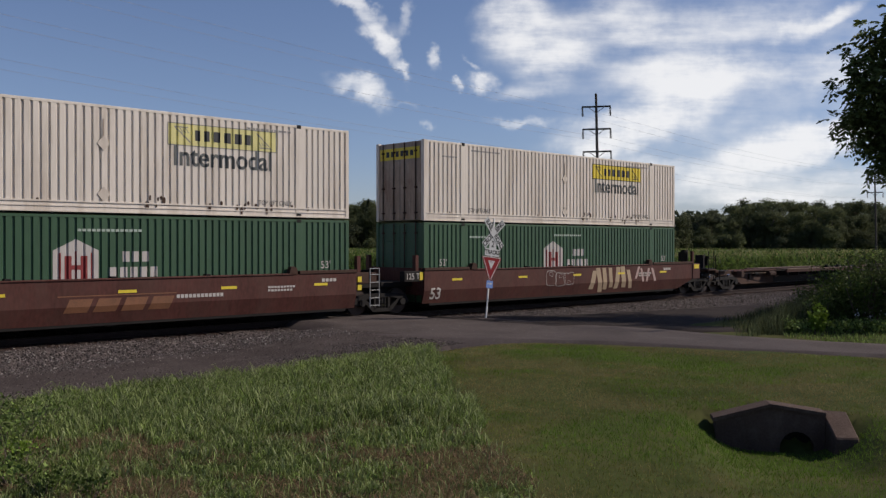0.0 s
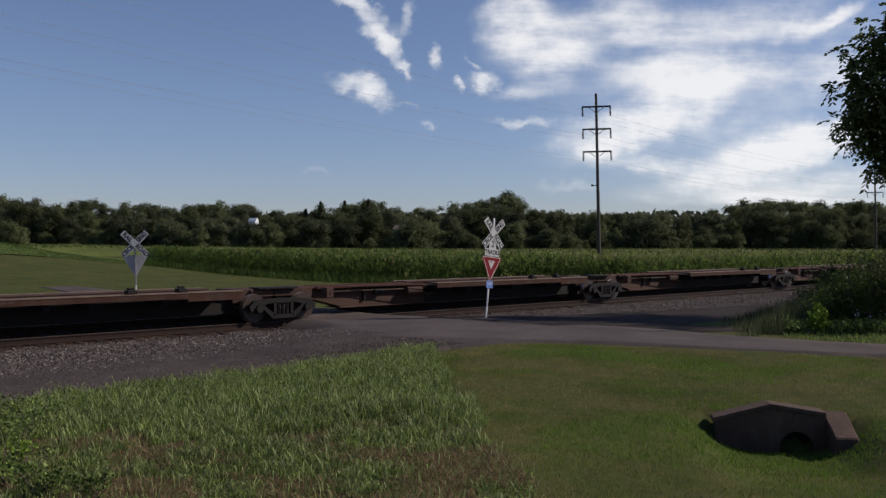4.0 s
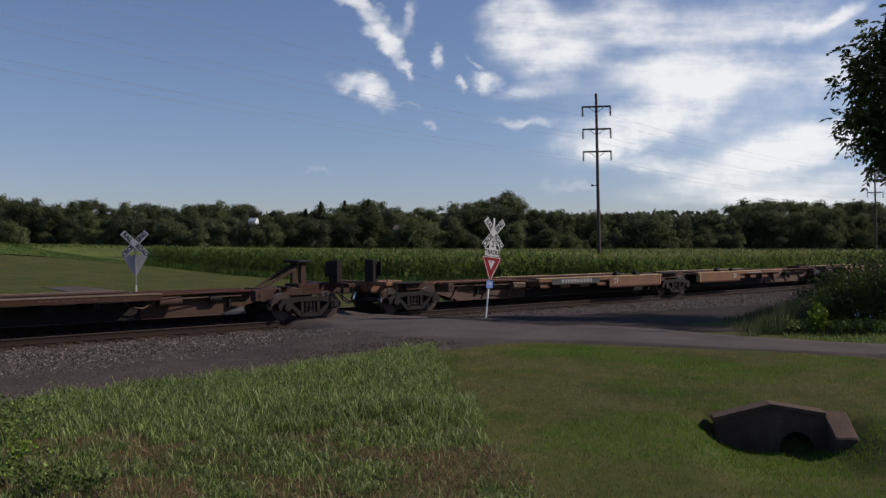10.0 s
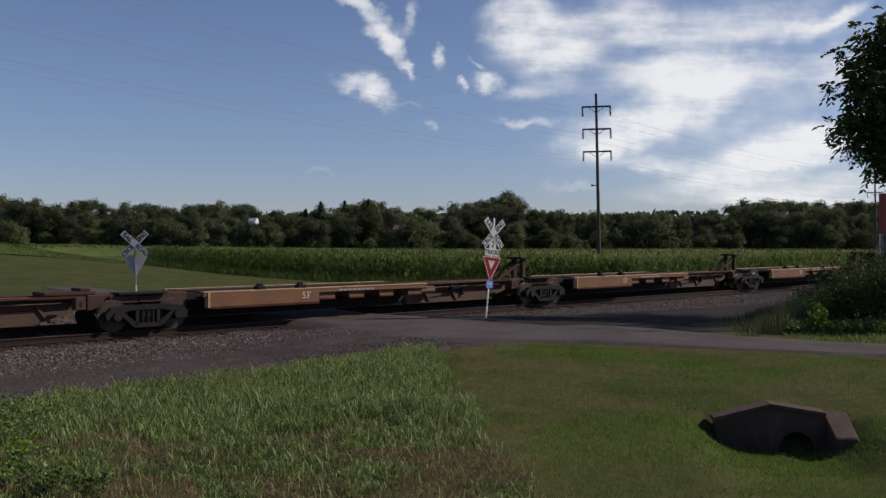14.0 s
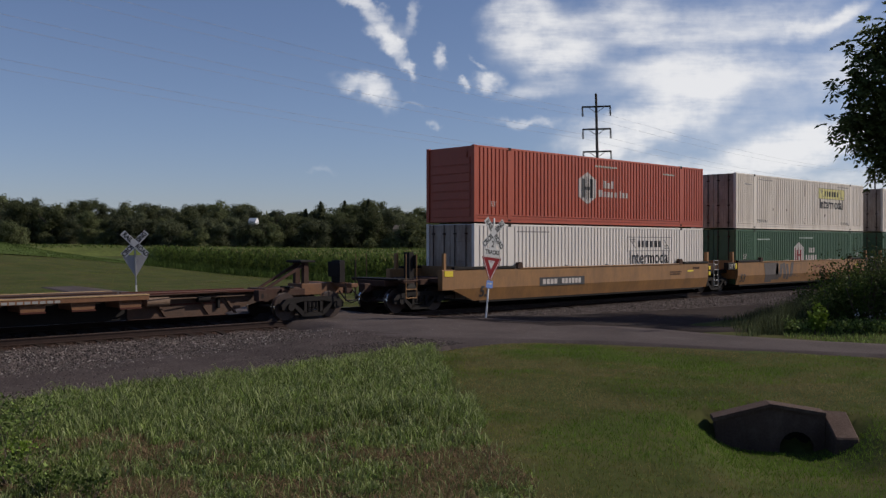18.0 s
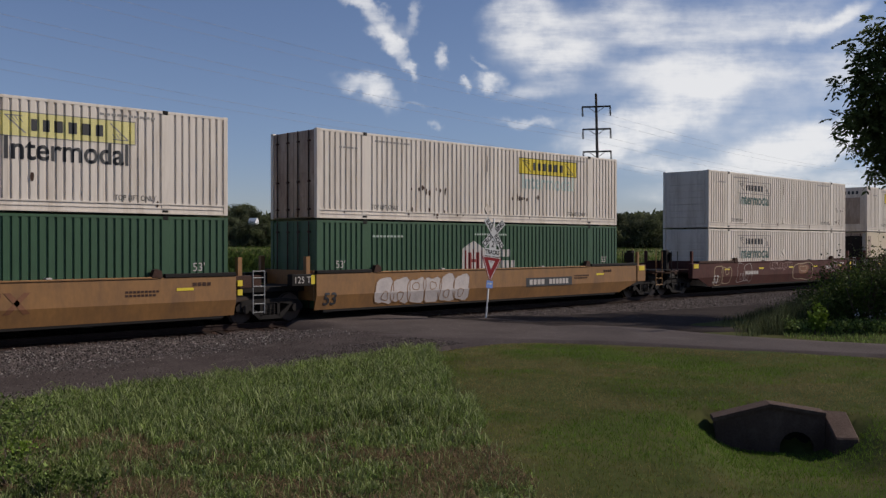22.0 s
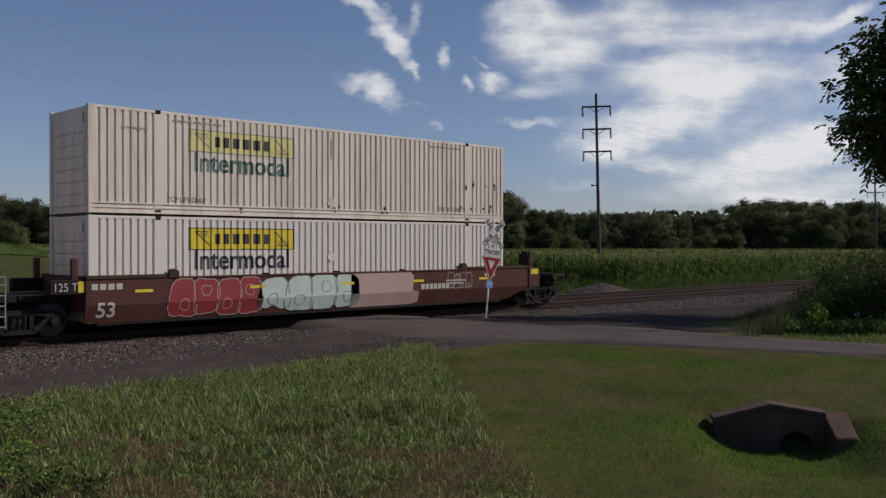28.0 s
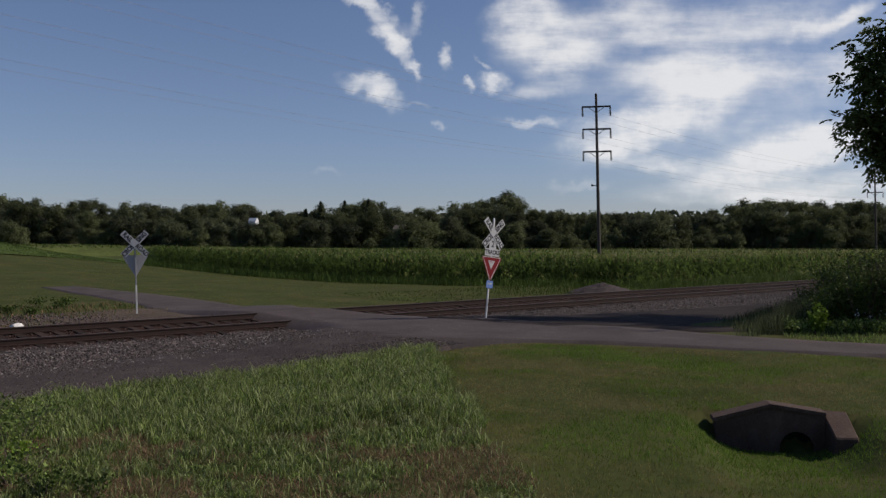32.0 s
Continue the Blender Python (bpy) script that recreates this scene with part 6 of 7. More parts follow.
crossbuck("white crossbuck on post seen from behind, grey triangle", 15.9, 7.6, -0.25, -26, 0, -1.6, True)


# ---- utility poles and cables ----
def power_pole(x, y, h, turn, lean=0.0):
    p = thing("utility_pole", "tall wooden power pole with three crossarms", "utility pole", "power poles")
    part("pole", rods(((0, 0, -1), (0, 0, h), 0.23, 0.15), n=12), M_POLE, p)
    for z in ARMS:
        a = part("crossarm", boxes((-1.75, 1.75, -0.09, 0.09, h - z - 0.1, h - z + 0.1), bevel=0.02), M_POLE, p)
        part("brace", rods(((-0.9, 0.1, h - z - 0.1), (0, 0.16, h - z - 0.75), 0.035), ((0.9, 0.1, h - z - 0.1), (0, 0.16, h - z - 0.75), 0.035), n=6), M_POLE, a)
        for s in (-1.68, 1.68):
            bm = bmesh.new()
            for i in range(7):
                rod(bm, (s, 0, h - z - 0.14 - i * 0.15), (s, 0, h - z - 0.22 - i * 0.15), 0.16, 0.09, n=10)
            rod(bm, (s, 0, h - z - 0.1), (s, 0, h - z - 1.2), 0.03, n=6)
            part("insulator", bm, M_INSUL, a)
    part("step_bracket", boxes((-0.75, 0.1, -0.05, 0.05, h - 11.3, h - 11.2), (-0.8, -0.6, -0.08, 0.08, h - 11.35, h - 11.1)), M_POLE, p)
    p.matrix_basis = pose(x, y, ground_z(x, y), 0, lean, turn)
    return Vector((x, y, ground_z(x, y) + h))


ARMS = (1.6, 4.35, 7.1)
d1, d2 = Vector(spot((1061 - 784) / 784, 114)), Vector(spot((1551 - 784) / 784, 205))
line_dir = (d1 - d2).normalized()
d0 = d1 + line_dir * 118
line_side = Vector((-line_dir.y, line_dir.x, 0))
turn = -math.degrees(HEADING) - 4
tops = [power_pole(d.x, d.y, 21.3, turn, -1.2) for d in (d1, d2)]
tops.insert(0, Vector((d0.x, d0.y, 24.5)))
tops.append(tops[2] - (tops[1] - tops[2]))
arm = Vector((math.cos(radians(turn)), math.sin(radians(turn)), 0))
for z in ARMS:
    for s in (-1.68, 1.68):
        for a, b in zip(tops, tops[1:]):
            p, q = a + arm * s - Vector((0, 0, z + 1.2)), b + arm * s - Vector((0, 0, z + 1.2))
            bm = bmesh.new()
            pts = [p.lerp(q, i / 24) - Vector((0, 0, 1.3 * 4 * (i / 24) * (1 - i / 24))) for i in range(25)]
            rings = [[bm.verts.new(c + Vector((0, 0, 0.011)) * math.cos(k * 2.094) + line_side * 0.011 * math.sin(k * 2.094)) for k in range(3)] for c in pts]
            for u, v in zip(rings, rings[1:]):
                for k in range(3):
                    bm.faces.new((u[k], u[(k + 1) % 3], v[(k + 1) % 3], v[k]))
            me = bpy.data.meshes.new("cable")
            bm.to_mesh(me)
            bm.free()
            me.materials.append(M_WIRE)
            tagged(new("cable", me), "thin dark overhead power cable between poles", "cable", "overhead cables")

# ---- culvert ----
culvert = thing("culvert", "weathered brown concrete culvert headwall with round pipe", "culvert")
bm = bmesh.new()
outer = [(-1.02, -0.95), (0.62, -0.95), (0.62, -0.04), (-0.2, 0.07), (-1.02, -0.145)]
hole = [(0.2 + 0.26 * math.cos(i * math.pi / 8), -0.58 + 0.26 * math.sin(i * math.pi / 8)) for i in range(16)]
edges = []
for loop in (outer, hole):
    vs = [bm.verts.new((x, 0, z)) for x, z in loop]
    edges += [bm.edges.new((vs[i], vs[(i + 1) % len(vs)])) for i in range(len(vs))]
bmesh.ops.triangle_fill(bm, use_beauty=True, edges=edges)
r = bmesh.ops.extrude_face_region(bm, geom=bm.faces[:])
bmesh.ops.translate(bm, vec=(0, 0.3, 0), verts=[g for g in r["geom"] if isinstance(g, bmesh.types.BMVert)])
bmesh.ops.recalc_face_normals(bm, faces=bm.faces)
part("headwall", bm, M_CONCRETE, culvert)
part("coping", join(plates([[(-1.06, -0.14), (-0.2, 0.085), (-0.2, 0.035), (-1.06, -0.20)]], -0.05, 0.34), plates([[(-0.2, 0.085), (0.62, -0.025), (0.62, -0.075), (-0.2, 0.035)]], -0.05, 0.34)), M_CONCRETE, culvert)
bm = bmesh.new()
w = [(0.62, 0.3, -0.03), (1.0, 0.3, -0.05), (0.98, -0.52, -0.30), (0.64, -0.52, -0.30)]
top = [bm.verts.new(v) for v in w]
low = [bm.verts.new((x, y, -0.95)) for x, y, z in w]
bm.faces.new(top)
bm.faces.new(low[::-1])
for i in range(4):
    bm.faces.new((top[i], low[i], low[(i + 1) % 4], top[(i + 1) % 4]))
bmesh.ops.recalc_face_normals(bm, faces=bm.faces)
bmesh.ops.bevel(bm, geom=bm.edges[:], offset=0.02, segments=1, affect='EDGES')
part("wing_wall", bm, M_CONCRETE, culvert)
bm = bmesh.new()
for i in range(16):
    a, b = i * math.pi / 8, (i + 1) * math.pi / 8
    q = [(0.2 + 0.256 * math.cos(t), y, -0.58 + 0.256 * math.sin(t)) for t, y in ((a, 0.02), (b, 0.02), (b, 0.26), (a, 0.26))]
    bm.faces.new([bm.verts.new(v) for v in q])
part("pipe", bm, M_CONCRETE, culvert)
# Added black plate behind the mouth: stands for the shade deep in the pipe.
part("pipe_end", boxes((-0.12, 0.52, 0.22, 0.26, -0.90, -0.26)), M_DARK, culvert)
culvert.matrix_basis = pose(CULVERT.x, CULVERT.y, -0.03, 0, 0, -53) @ Matrix.Diagonal((0.9, 0.9, 0.95, 1))

# ---- pale rock ----
bm = bmesh.new()
bmesh.ops.create_icosphere(bm, subdivisions=2, radius=0.22)
for v in bm.verts:
    v.co *= 1 + 0.35 * noise.noise(v.co * 6)
    v.co.z *= 0.55
rock = tagged(part("rock", bm, M_POSTPAINT, None), "pale rock lying in the dirt beyond the track", "rock")
rock.location = (10.55, 4.6, -0.28)

# ---- gravel pile ----
bm = bmesh.new()
bmesh.ops.create_grid(bm, x_segments=40, y_segments=30, size=1)
for v in bm.verts:
    r = math.hypot(v.co.x, v.co.y)
    v.co.z = 0.72 * max(0, 1 - r) ** 0.8 + 0.05 * noise.noise(v.co * 9) - 0.03
    v.co.x *= 2.3
    v.co.y *= 1.6
pile = tagged(part("gravel_pile", bm, M_BALLAST, None), "low heap of grey gravel beyond the track", "gravel pile")
pile.location = (44.5, 7.4, ground_z(44.5, 7.4))
pile.rotation_euler = (0, 0, radians(-46))

# ---- the tree beside the road ----
TREE = Vector((35.6, -15.2, 0))
near_tree = thing("tree", "leafy roadside tree with long compound leaves", "tree")
near_tree.location = (TREE.x, TREE.y, ground_z(TREE.x, TREE.y))
bm = bmesh.new()
rod(bm, (0, 0, -0.3), (-0.1, 0.1, 4.2), 0.26, 0.19, n=12)
rod(bm, (-0.1, 0.1, 4.2), (0.2, 0.3, 9.4), 0.19, 0.06, n=10)
part("trunk", bm, M_BARK, near_tree)
nrng = np.random.default_rng(33)
BOUGHS = []
LEFT = Vector((-math.cos(HEADING), math.sin(HEADING), 0))


def compound_leaf(base, d, length, vs, ts, wide=0.21):
    """A drooping stem with pairs of pointed leaflets."""
    d = d / np.linalg.norm(d)
    side = np.cross(d, (0, 0, 1.0))
    side /= max(1e-6, np.linalg.norm(side))
    for j in range(5):
        k = (j + 1) / 5
        p = base + d * length * k + np.array((0, 0, -0.5 * length * k * k))
        for s in (-1, 1):
            dr = side * s * 0.75 + d * 0.65 + np.array((0, 0, -0.3))
            dr /= np.linalg.norm(dr)
            w = np.cross(dr, nrng.normal(size=3))
            w /= np.linalg.norm(w)
            L = length * 0.46 * nrng.uniform(0.8, 1.2)
            n = len(vs)
            vs += [p, p + dr * L * 0.45 + w * L * wide, p + dr * L, p + dr * L * 0.45 - w * L * wide]
            ts += [(n, n + 1, n + 2), (n, n + 2, n + 3)]


def bough(start, tip, n, spread, droop):
    b = bmesh.new()
    start, tip = Vector(start), Vector(tip)
    mid = start.lerp(tip, 0.5) + Vector((0, 0, 0.5))
    rod(b, (0, 0, 0), mid - start, 0.09, 0.05, n=7)
    rod(b, mid - start, tip - start, 0.05, 0.015, n=6)
    ob = part("bough", b, M_BARK, near_tree)
    ob.location = start
    vs, ts = [], []
    for i in range(int(n * 0.36)):
        k = nrng.uniform(0.25, 1.02)
        c = np.array(mid.lerp(tip, (k - 0.5) * 2) if k > 0.5 else start.lerp(mid, k * 2)) - np.array(start)
        c = c + nrng.normal(size=3) * spread * np.array((1, 1, 0.8)) * (0.45 + 0.55 * k) + np.array((0, 0, -droop * nrng.uniform() ** 2))
        for q in range(6):
            d = nrng.normal(size=3) + np.array((0, 0, -0.15))
            compound_leaf(c + nrng.normal(size=3) * 0.04, d, nrng.uniform(0.32, 0.56), vs, ts)
    me = mesh_tris("leaves", np.array(vs), ts)
    part_of("leaves", me, M_LEAF_NEAR, ob)
    BOUGHS.append((ob, start))


L = LEFT
for z0, reach, z1, away, n, sp, dr in ((4.4, 3.75, 5.3, 0.0, 150, 0.26, 0.35), (4.8, 3.95, 6.1, 0.3, 170, 0.30, 0.35), (5.0, 4.6, 7.0, 0.2, 230, 0.30, 0.35), (5.6, 4.65, 8.1, -0.4, 260, 0.30, 0.3), (6.6, 3.6, 9.5, 0.3, 260, 0.42, 0.4), (6.9, 3.3, 10.4, -0.3, 240, 0.45, 0.4), (7.2, 1.4, 9.2, 0.0, 180, 0.7, 0.4), (7.6, 0.6, 9.4, 0.5, 160, 0.8, 0.4),
                                       (5.2, 2.6, 6.2, -1.2, 160, 0.55, 0.5), (6.0, -3.2, 8.2, 0.6, 200, 0.8, 0.5), (5.0, -3.4, 6.4, -0.8, 180, 0.7, 0.5), (7.0, -2.6, 8.8, 0.2, 160, 0.8, 0.4), (6.5, 0.3, 8.4, 3.2, 200, 0.8, 0.4), (6.5, 0.2, 8.6, -3.2, 200, 0.8, 0.4)):
    A = Vector((math.sin(HEADING), math.cos(HEADING), 0))
    bough((-0.05, 0.1, z0), L * reach + A * away + Vector((0, 0, z1)), n, sp, dr)


# ---- shrubs and weeds ----
M_LEAF_SHRUB = mat("shrub_leaf", (0.060, 0.074, 0.028), 0.65, vary=0.35, scale=1.2, grain=6, bump=0, thin=0.35, rnd=0.4, isl=True, spec=0.08)


def shrub(label, x, y, w, d, h, n, size, material, seed, stems=7, turn=0):
    r = np.random.default_rng(seed)
    s = thing("shrub", label, "shrub", "roadside shrubs")
    bm = bmesh.new()
    tips = []
    for i in range(stems):
        a = r.uniform(0, 6.28)
        q = r.uniform(0.15, 0.48)
        tip = (math.cos(a) * w * q, math.sin(a) * d * q, h * r.uniform(0.55, 0.95))
        tips.append(tip)
        rod(bm, (tip[0] * 0.2, tip[1] * 0.2, -0.05), tip, 0.02 * h, 0.006 * h, n=5)
    part("stem", bm, M_BARK, s)
    c = np.array([tips[i % stems] for i in range(n)]) * (r.uniform(0.15, 1.0, n) ** 0.6)[:, None] + r.normal(size=(n, 3)) * np.array([[w * 0.13, d * 0.13, h * 0.13]])
    c[:, 2] = np.abs(c[:, 2]) + 0.03
    v, t = leaf_cloud(c, size, r)
    part_of("leaves", mesh_tris("leaves", v, t), material, s)
    s.matrix_basis = pose(x, y, ground_z(x, y), 0, 0, turn)


for i, (px, depth, w, h, n, m) in enumerate(((0.90, 27.2, 1.9, 1.5, 2200, M_WEED), (0.95, 26.6, 2.3, 1.9, 3400, M_WEED), (1.03, 26.0, 2.8, 2.5, 3400, M_LEAF_SHRUB), (0.98, 29.0, 2.8, 2.5, 3200, M_LEAF_SHRUB), (1.12, 27.0, 3.4, 3.2, 3000, M_LEAF_SHRUB), (0.90, 31.0, 2.4, 1.9, 2400, M_WEED), (0.835, 30.0, 1.6, 1.2, 1300, M_WEED), (0.86, 26.6, 1.3, 1.0, 900, M_WEED))):
    x, y = spot(px, depth)
    shrub("dense dark green shrub beside the road", x, y, w, w * 0.8, h * 0.9, int(n * 1.4), 0.055, m, 300 + i, stems=22)
x, y = spot(0.838, 25.2)
shrub("small bright yellow-green weed beside the shrubs", x, y, 0.75, 0.6, 0.75, 420, 0.08, M_WEED_BRIGHT, 320)
for px in (0.80, 0.90, 0.97):
    x, y = spot(px, 25.3)
    shrub("low green weeds at the road's edge", x, y, 1.5, 0.7, 0.38, 700, 0.05, M_TALL, 321 + int(px * 100))
for i, (px, depth, w, h, n, m) in enumerate(((-0.98, 11.2, 1.0, 0.42, 500, M_TALL), (-0.97, 9.4, 0.9, 0.36, 460, M_TALL), (-0.90, 9.0, 0.6, 0.26, 260, M_WEED), (-0.92, 12.6, 0.8, 0.4, 300, M_TALL), (-1.03, 13.0, 1.0, 0.45, 360, M_WEED), (-0.955, 10.2, 0.4, 0.3, 180, M_WEED_BRIGHT), (-0.80, 8.8, 0.5, 0.22, 160, M_WEED))):
    x, y = spot(px, depth)
    shrub("leafy green weeds in the rough grass", x, y, w, w, h, n, 0.034, m, 330 + i, stems=16)
heads = []
hr = np.random.default_rng(77)
for i in range(16):
    x, y = spot(0.93 + 0.07 * hr.uniform(), 25.4 + hr.uniform(0, 0.8))
    at = np.array((x, y, ground_z(x, y) + hr.uniform(0.25, 0.6)))
    heads += [at + hr.normal(size=3) * 0.014 for _ in range(8)]
v, t = leaf_cloud(np.array(heads), 0.018, hr)
me = mesh_tris("flowers", v, t)
me.materials.append(M_BARNWHITE)
tagged(new("flowers", me), "small white flower heads among the roadside weeds", "flowers", kind="stuff")
for i in range(14):
    x, y = random.Random(i).uniform(8, 16.5), 11.0 + random.Random(i + 50).uniform(0, 3.6)
    shrub("scrubby weeds growing in the dirt", x, y, 0.9, 0.8, 0.35, 220, 0.06, M_WEED, 400 + i)

# ---- grass ----
nrng = np.random.default_rng(50)


def scatter(n, x0, x1, y0, y1, keep):
    xs, ys = nrng.uniform(x0, x1, n), nrng.uniform(y0, y1, n)
    return np.array([(x, y, ground_z(x, y) - 0.01) for x, y in zip(xs, ys) if keep(x, y)])


def mown_side(x, y):
    """True to the right of the line where the mowing ends."""
    return (x - 14.6) * (-9.5) - (y + 9.6) * (-7.4) < 4.0 * noise.noise((x * 0.9, y * 0.9, 3))


def road_side(y):
    return lerp_table([(-42, 34), (-24, 23.6), (-17.7, 20.3), (-14.6, 19.0), (-11.4, 18.0), (-9.2, 16.2), (-8.0, 15.6)], y)


def off_road(x, y):
    if y > -9.0 - 0.35 * noise.noise((x * 0.6, 0, 8)) and x < 15.2:
        return False
    return x < road_side(y) - 0.05 + 0.22 * noise.noise((x * 1.4, y * 1.4, 8))


def near_eye(x, y):
    return math.hypot(x - EYE.x, y - EYE.y) < 6.5


def in_culvert(x, y):
    u = Vector((x, y, 0)) - CULVERT
    along, side = u.dot(Vector((-0.80, -0.60, 0))), u.dot(Vector((0.60, -0.80, 0)))
    return -0.4 < along < 0.12 and -1.15 < side < 1.1


def patch(x, y):
    """Where the meadow is worn and dry."""
    a = (x - EYE.x) * AHEAD.x + (y - EYE.y) * AHEAD.y
    near = 0.46 if a < 10.6 else 0.46 - (a - 10.4) * 0.24
    return 1.3 * noise.noise((x * 1.1, y * 1.1, 12)) + 1.0 * noise.noise((x * 2.6, y * 2.6, 3)) + near + 0.9 * math.exp(-((x - 7.4) ** 2 + (y + 18.3) ** 2) / 0.7)


def tuft(x, y):
    """Uneven growth: tall clumps and low hollows."""
    return 1.0 + 0.55 * noise.noise((x * 1.9, y * 1.9, 41)) + 0.5 * noise.noise((x * 4.6, y * 4.6, 42))


tall = scatter(230000, -1, 17, -21, -8.6, lambda x, y: not mown_side(x, y) and off_road(x, y) and not near_eye(x, y))
dry_mask = np.array([patch(x, y) for x, y, _ in tall])
green = tall[dry_mask < 0.42 + nrng.uniform(-0.3, 0.3, len(tall))]
gf = np.clip((np.array([(x - EYE.x) * AHEAD.x + (y - EYE.y) * AHEAD.y for x, y, _ in green]) - 9.0) / 5.0, 0.3, 1.0) * np.clip([tuft(x, y) for x, y, _ in green], 0.3, 1.7)
low = nrng.uniform(size=len(green)) < 0.45
blades("tall_grass", green[low], (nrng.uniform(0.10, 0.28, len(green)) * gf)[low], nrng.uniform(0.006, 0.014, low.sum()), M_TALL, "tall rough green grass in the meadow", "grass", nrng, 2.2)
arched_blades("bowed_grass", green[~low], (nrng.uniform(0.10, 0.27, len(green)) * gf)[~low], nrng.uniform(0.008, 0.018, (~low).sum()), M_TALL, "broad green grass blades bowing over", nrng)
dry = tall[dry_mask > 0.40 + nrng.uniform(-0.25, 0.25, len(tall))]
blades("dry_grass", dry, nrng.uniform(0.03, 0.10, len(dry)), nrng.uniform(0.006, 0.013, len(dry)), M_DRY, "dry brown cut grass lying in patches", "grass", nrng, 2.6)
stalks = dry[nrng.uniform(size=len(dry)) < 0.10]
arched_blades("dry_stalks", stalks, nrng.uniform(0.06, 0.2, len(stalks)), nrng.uniform(0.005, 0.01, len(stalks)), M_TIP, "pale dry stalks over the cut grass", nrng)
lawn = scatter(430000, 5, 31, -24, -8.6, lambda x, y: mown_side(x, y) and off_road(x, y) and not near_eye(x, y) and not in_culvert(x, y))
tone = np.array([1.2 * noise.noise((x * 0.45, y * 0.45, 21)) + 0.7 * noise.noise((x * 1.5, y * 1.5, 22)) - 0.9 * math.exp(-((x - CULVERT.x + 0.9) ** 2 + (y - CULVERT.y + 0.7) ** 2) / 2.2) + 0.9 * math.exp(-max(0.0, road_side(y) - x) / 0.4) + 0.7 * math.exp(-((x - 11.3) ** 2 + (y + 14.8) ** 2) / 1.8) for x, y, _ in lawn]) + nrng.uniform(-0.3, 0.3, len(lawn))
for nm, sel, m, lab in (("lawn", (tone >= -0.22) & (tone < 0.24), M_LAWN, "short mown green lawn round the culvert"), ("dry_lawn", tone >= 0.24, M_LAWN_DRY, "dry brownish patches in the mown lawn"), ("lush_lawn", tone < -0.22, M_LAWN_LUSH, "fresh bright green patches in the lawn")):
    p = lawn[sel]
    fine_grass(nm, p, nrng.uniform(0.02, 0.06, len(p)) * (1.3 if nm == "lush_lawn" else 1.0), nrng.uniform(0.005, 0.013, len(p)), m, lab, nrng)
tips = green[nrng.uniform(size=len(green)) < 0.3]
tf = np.clip((np.array([(x - EYE.x) * AHEAD.x + (y - EYE.y) * AHEAD.y for x, y, _ in tips]) - 8.0) / 5.0, 0.4, 1.0) * np.clip([tuft(x, y) for x, y, _ in tips], 0.4, 1.7)
arched_blades("grass_tips", tips, nrng.uniform(0.14, 0.32, len(tips)) * tf, nrng.uniform(0.007, 0.014, len(tips)), M_TIP, "pale bowed blades in the tall grass", nrng)
edge = scatter(24000, 22.5, 36, -21, -11.5, lambda x, y: ((x * 0.7195 - (y + 25.348) * 0.6944) / (x * 0.6944 + (y + 25.348) * 0.7195)) / 0.4762 > 0.775 + 0.02 * noise.noise((x, y, 3)) and x > 23.1 + max(0, -16.0 - y) * 0.45 + 0.25 * noise.noise((x, y, 5)) and y < -13.2 + 0.1 * (x - 23))
blades("roadside_grass", edge, nrng.uniform(0.05, 0.16, len(edge)), nrng.uniform(0.010, 0.02, len(edge)), M_TALL, "rough grass under the roadside shrubs", "grass", nrng, 0.7)


def road_left(y):
    """Where the road's edge runs beyond the track."""
    return lerp_table([(2, 16.2), (8, 16.8), (12, 18.0), (17, 18.5), (26.5, 19.3)], y)


def view_share(x, y):
    """Share of the view's width at which a place lies, from -1 to 1."""
    return ((x * 0.7195 - (y + 25.348) * 0.6944) / (x * 0.6944 + (y + 25.348) * 0.7195)) / 0.4762


reeds = scatter(60000, 22.0, 34, -16.5, -8.6, lambda x, y: view_share(x, y) > 0.65 + 0.22 * nrng.uniform() + 0.08 * noise.noise((x * 0.9, y * 0.9, 9)) and y > -13.6 + 0.1 * (x - 23) + 0.4 * noise.noise((x, y, 4)) and x * 0.6944 + (y + 25.348) * 0.7195 < 31.5)
tallness = np.clip((np.array([view_share(x, y) for x, y, _ in reeds]) - 0.64) / 0.30, 0.12, 1.0)
shoot = nrng.uniform(0.25, 1.0, len(reeds)) ** 1.3
blades("reeds", reeds, 0.15 + 1.75 * shoot * tallness, nrng.uniform(0.008, 0.022, len(reeds)), M_REED, "tall dark reeds beside the gravel pad", "grass", nrng, 0.55)
far_lawn = scatter(120000, 5, 75, 5.2, 75, lambda x, y: not in_field(x, y) and not (y < 12.6 + 1.6 * noise.noise((x * 0.5, 2, 2)) + (max(0, x - 12) * 0.9) and x < 18.5) and not (y < 9.3 and x < 23) and not (y < 26 and road_left(y) - 0.2 < x < 22.3) and (x - EYE.x) * 0.72 - (y - EYE.y) * 0.694 < 30)
fine_grass("far_grass", far_lawn, nrng.uniform(0.03, 0.08, len(far_lawn)), nrng.uniform(0.015, 0.03, len(far_lawn)), M_LAWN, "mown green grass beyond the track", nrng)
margin = scatter(60000, 38, 56, 9, 60, lambda x, y: in_field(x + 2.2, y + 0.6) and not in_field(x - 0.6, y - 0.5))
blades("margin_grass", margin, nrng.uniform(0.15, 0.9, len(margin)), nrng.uniform(0.02, 0.05, len(margin)), M_MARGIN, "uneven tall grass along the corn", "grass", nrng, 0.8)
verge = scatter(34000, 30, 130, 5.4, 14, lambda x, y: not in_field(x, y - 0.6) and y > 5.6 + 0.8 * noise.noise((x * 0.3, 1, 1)))
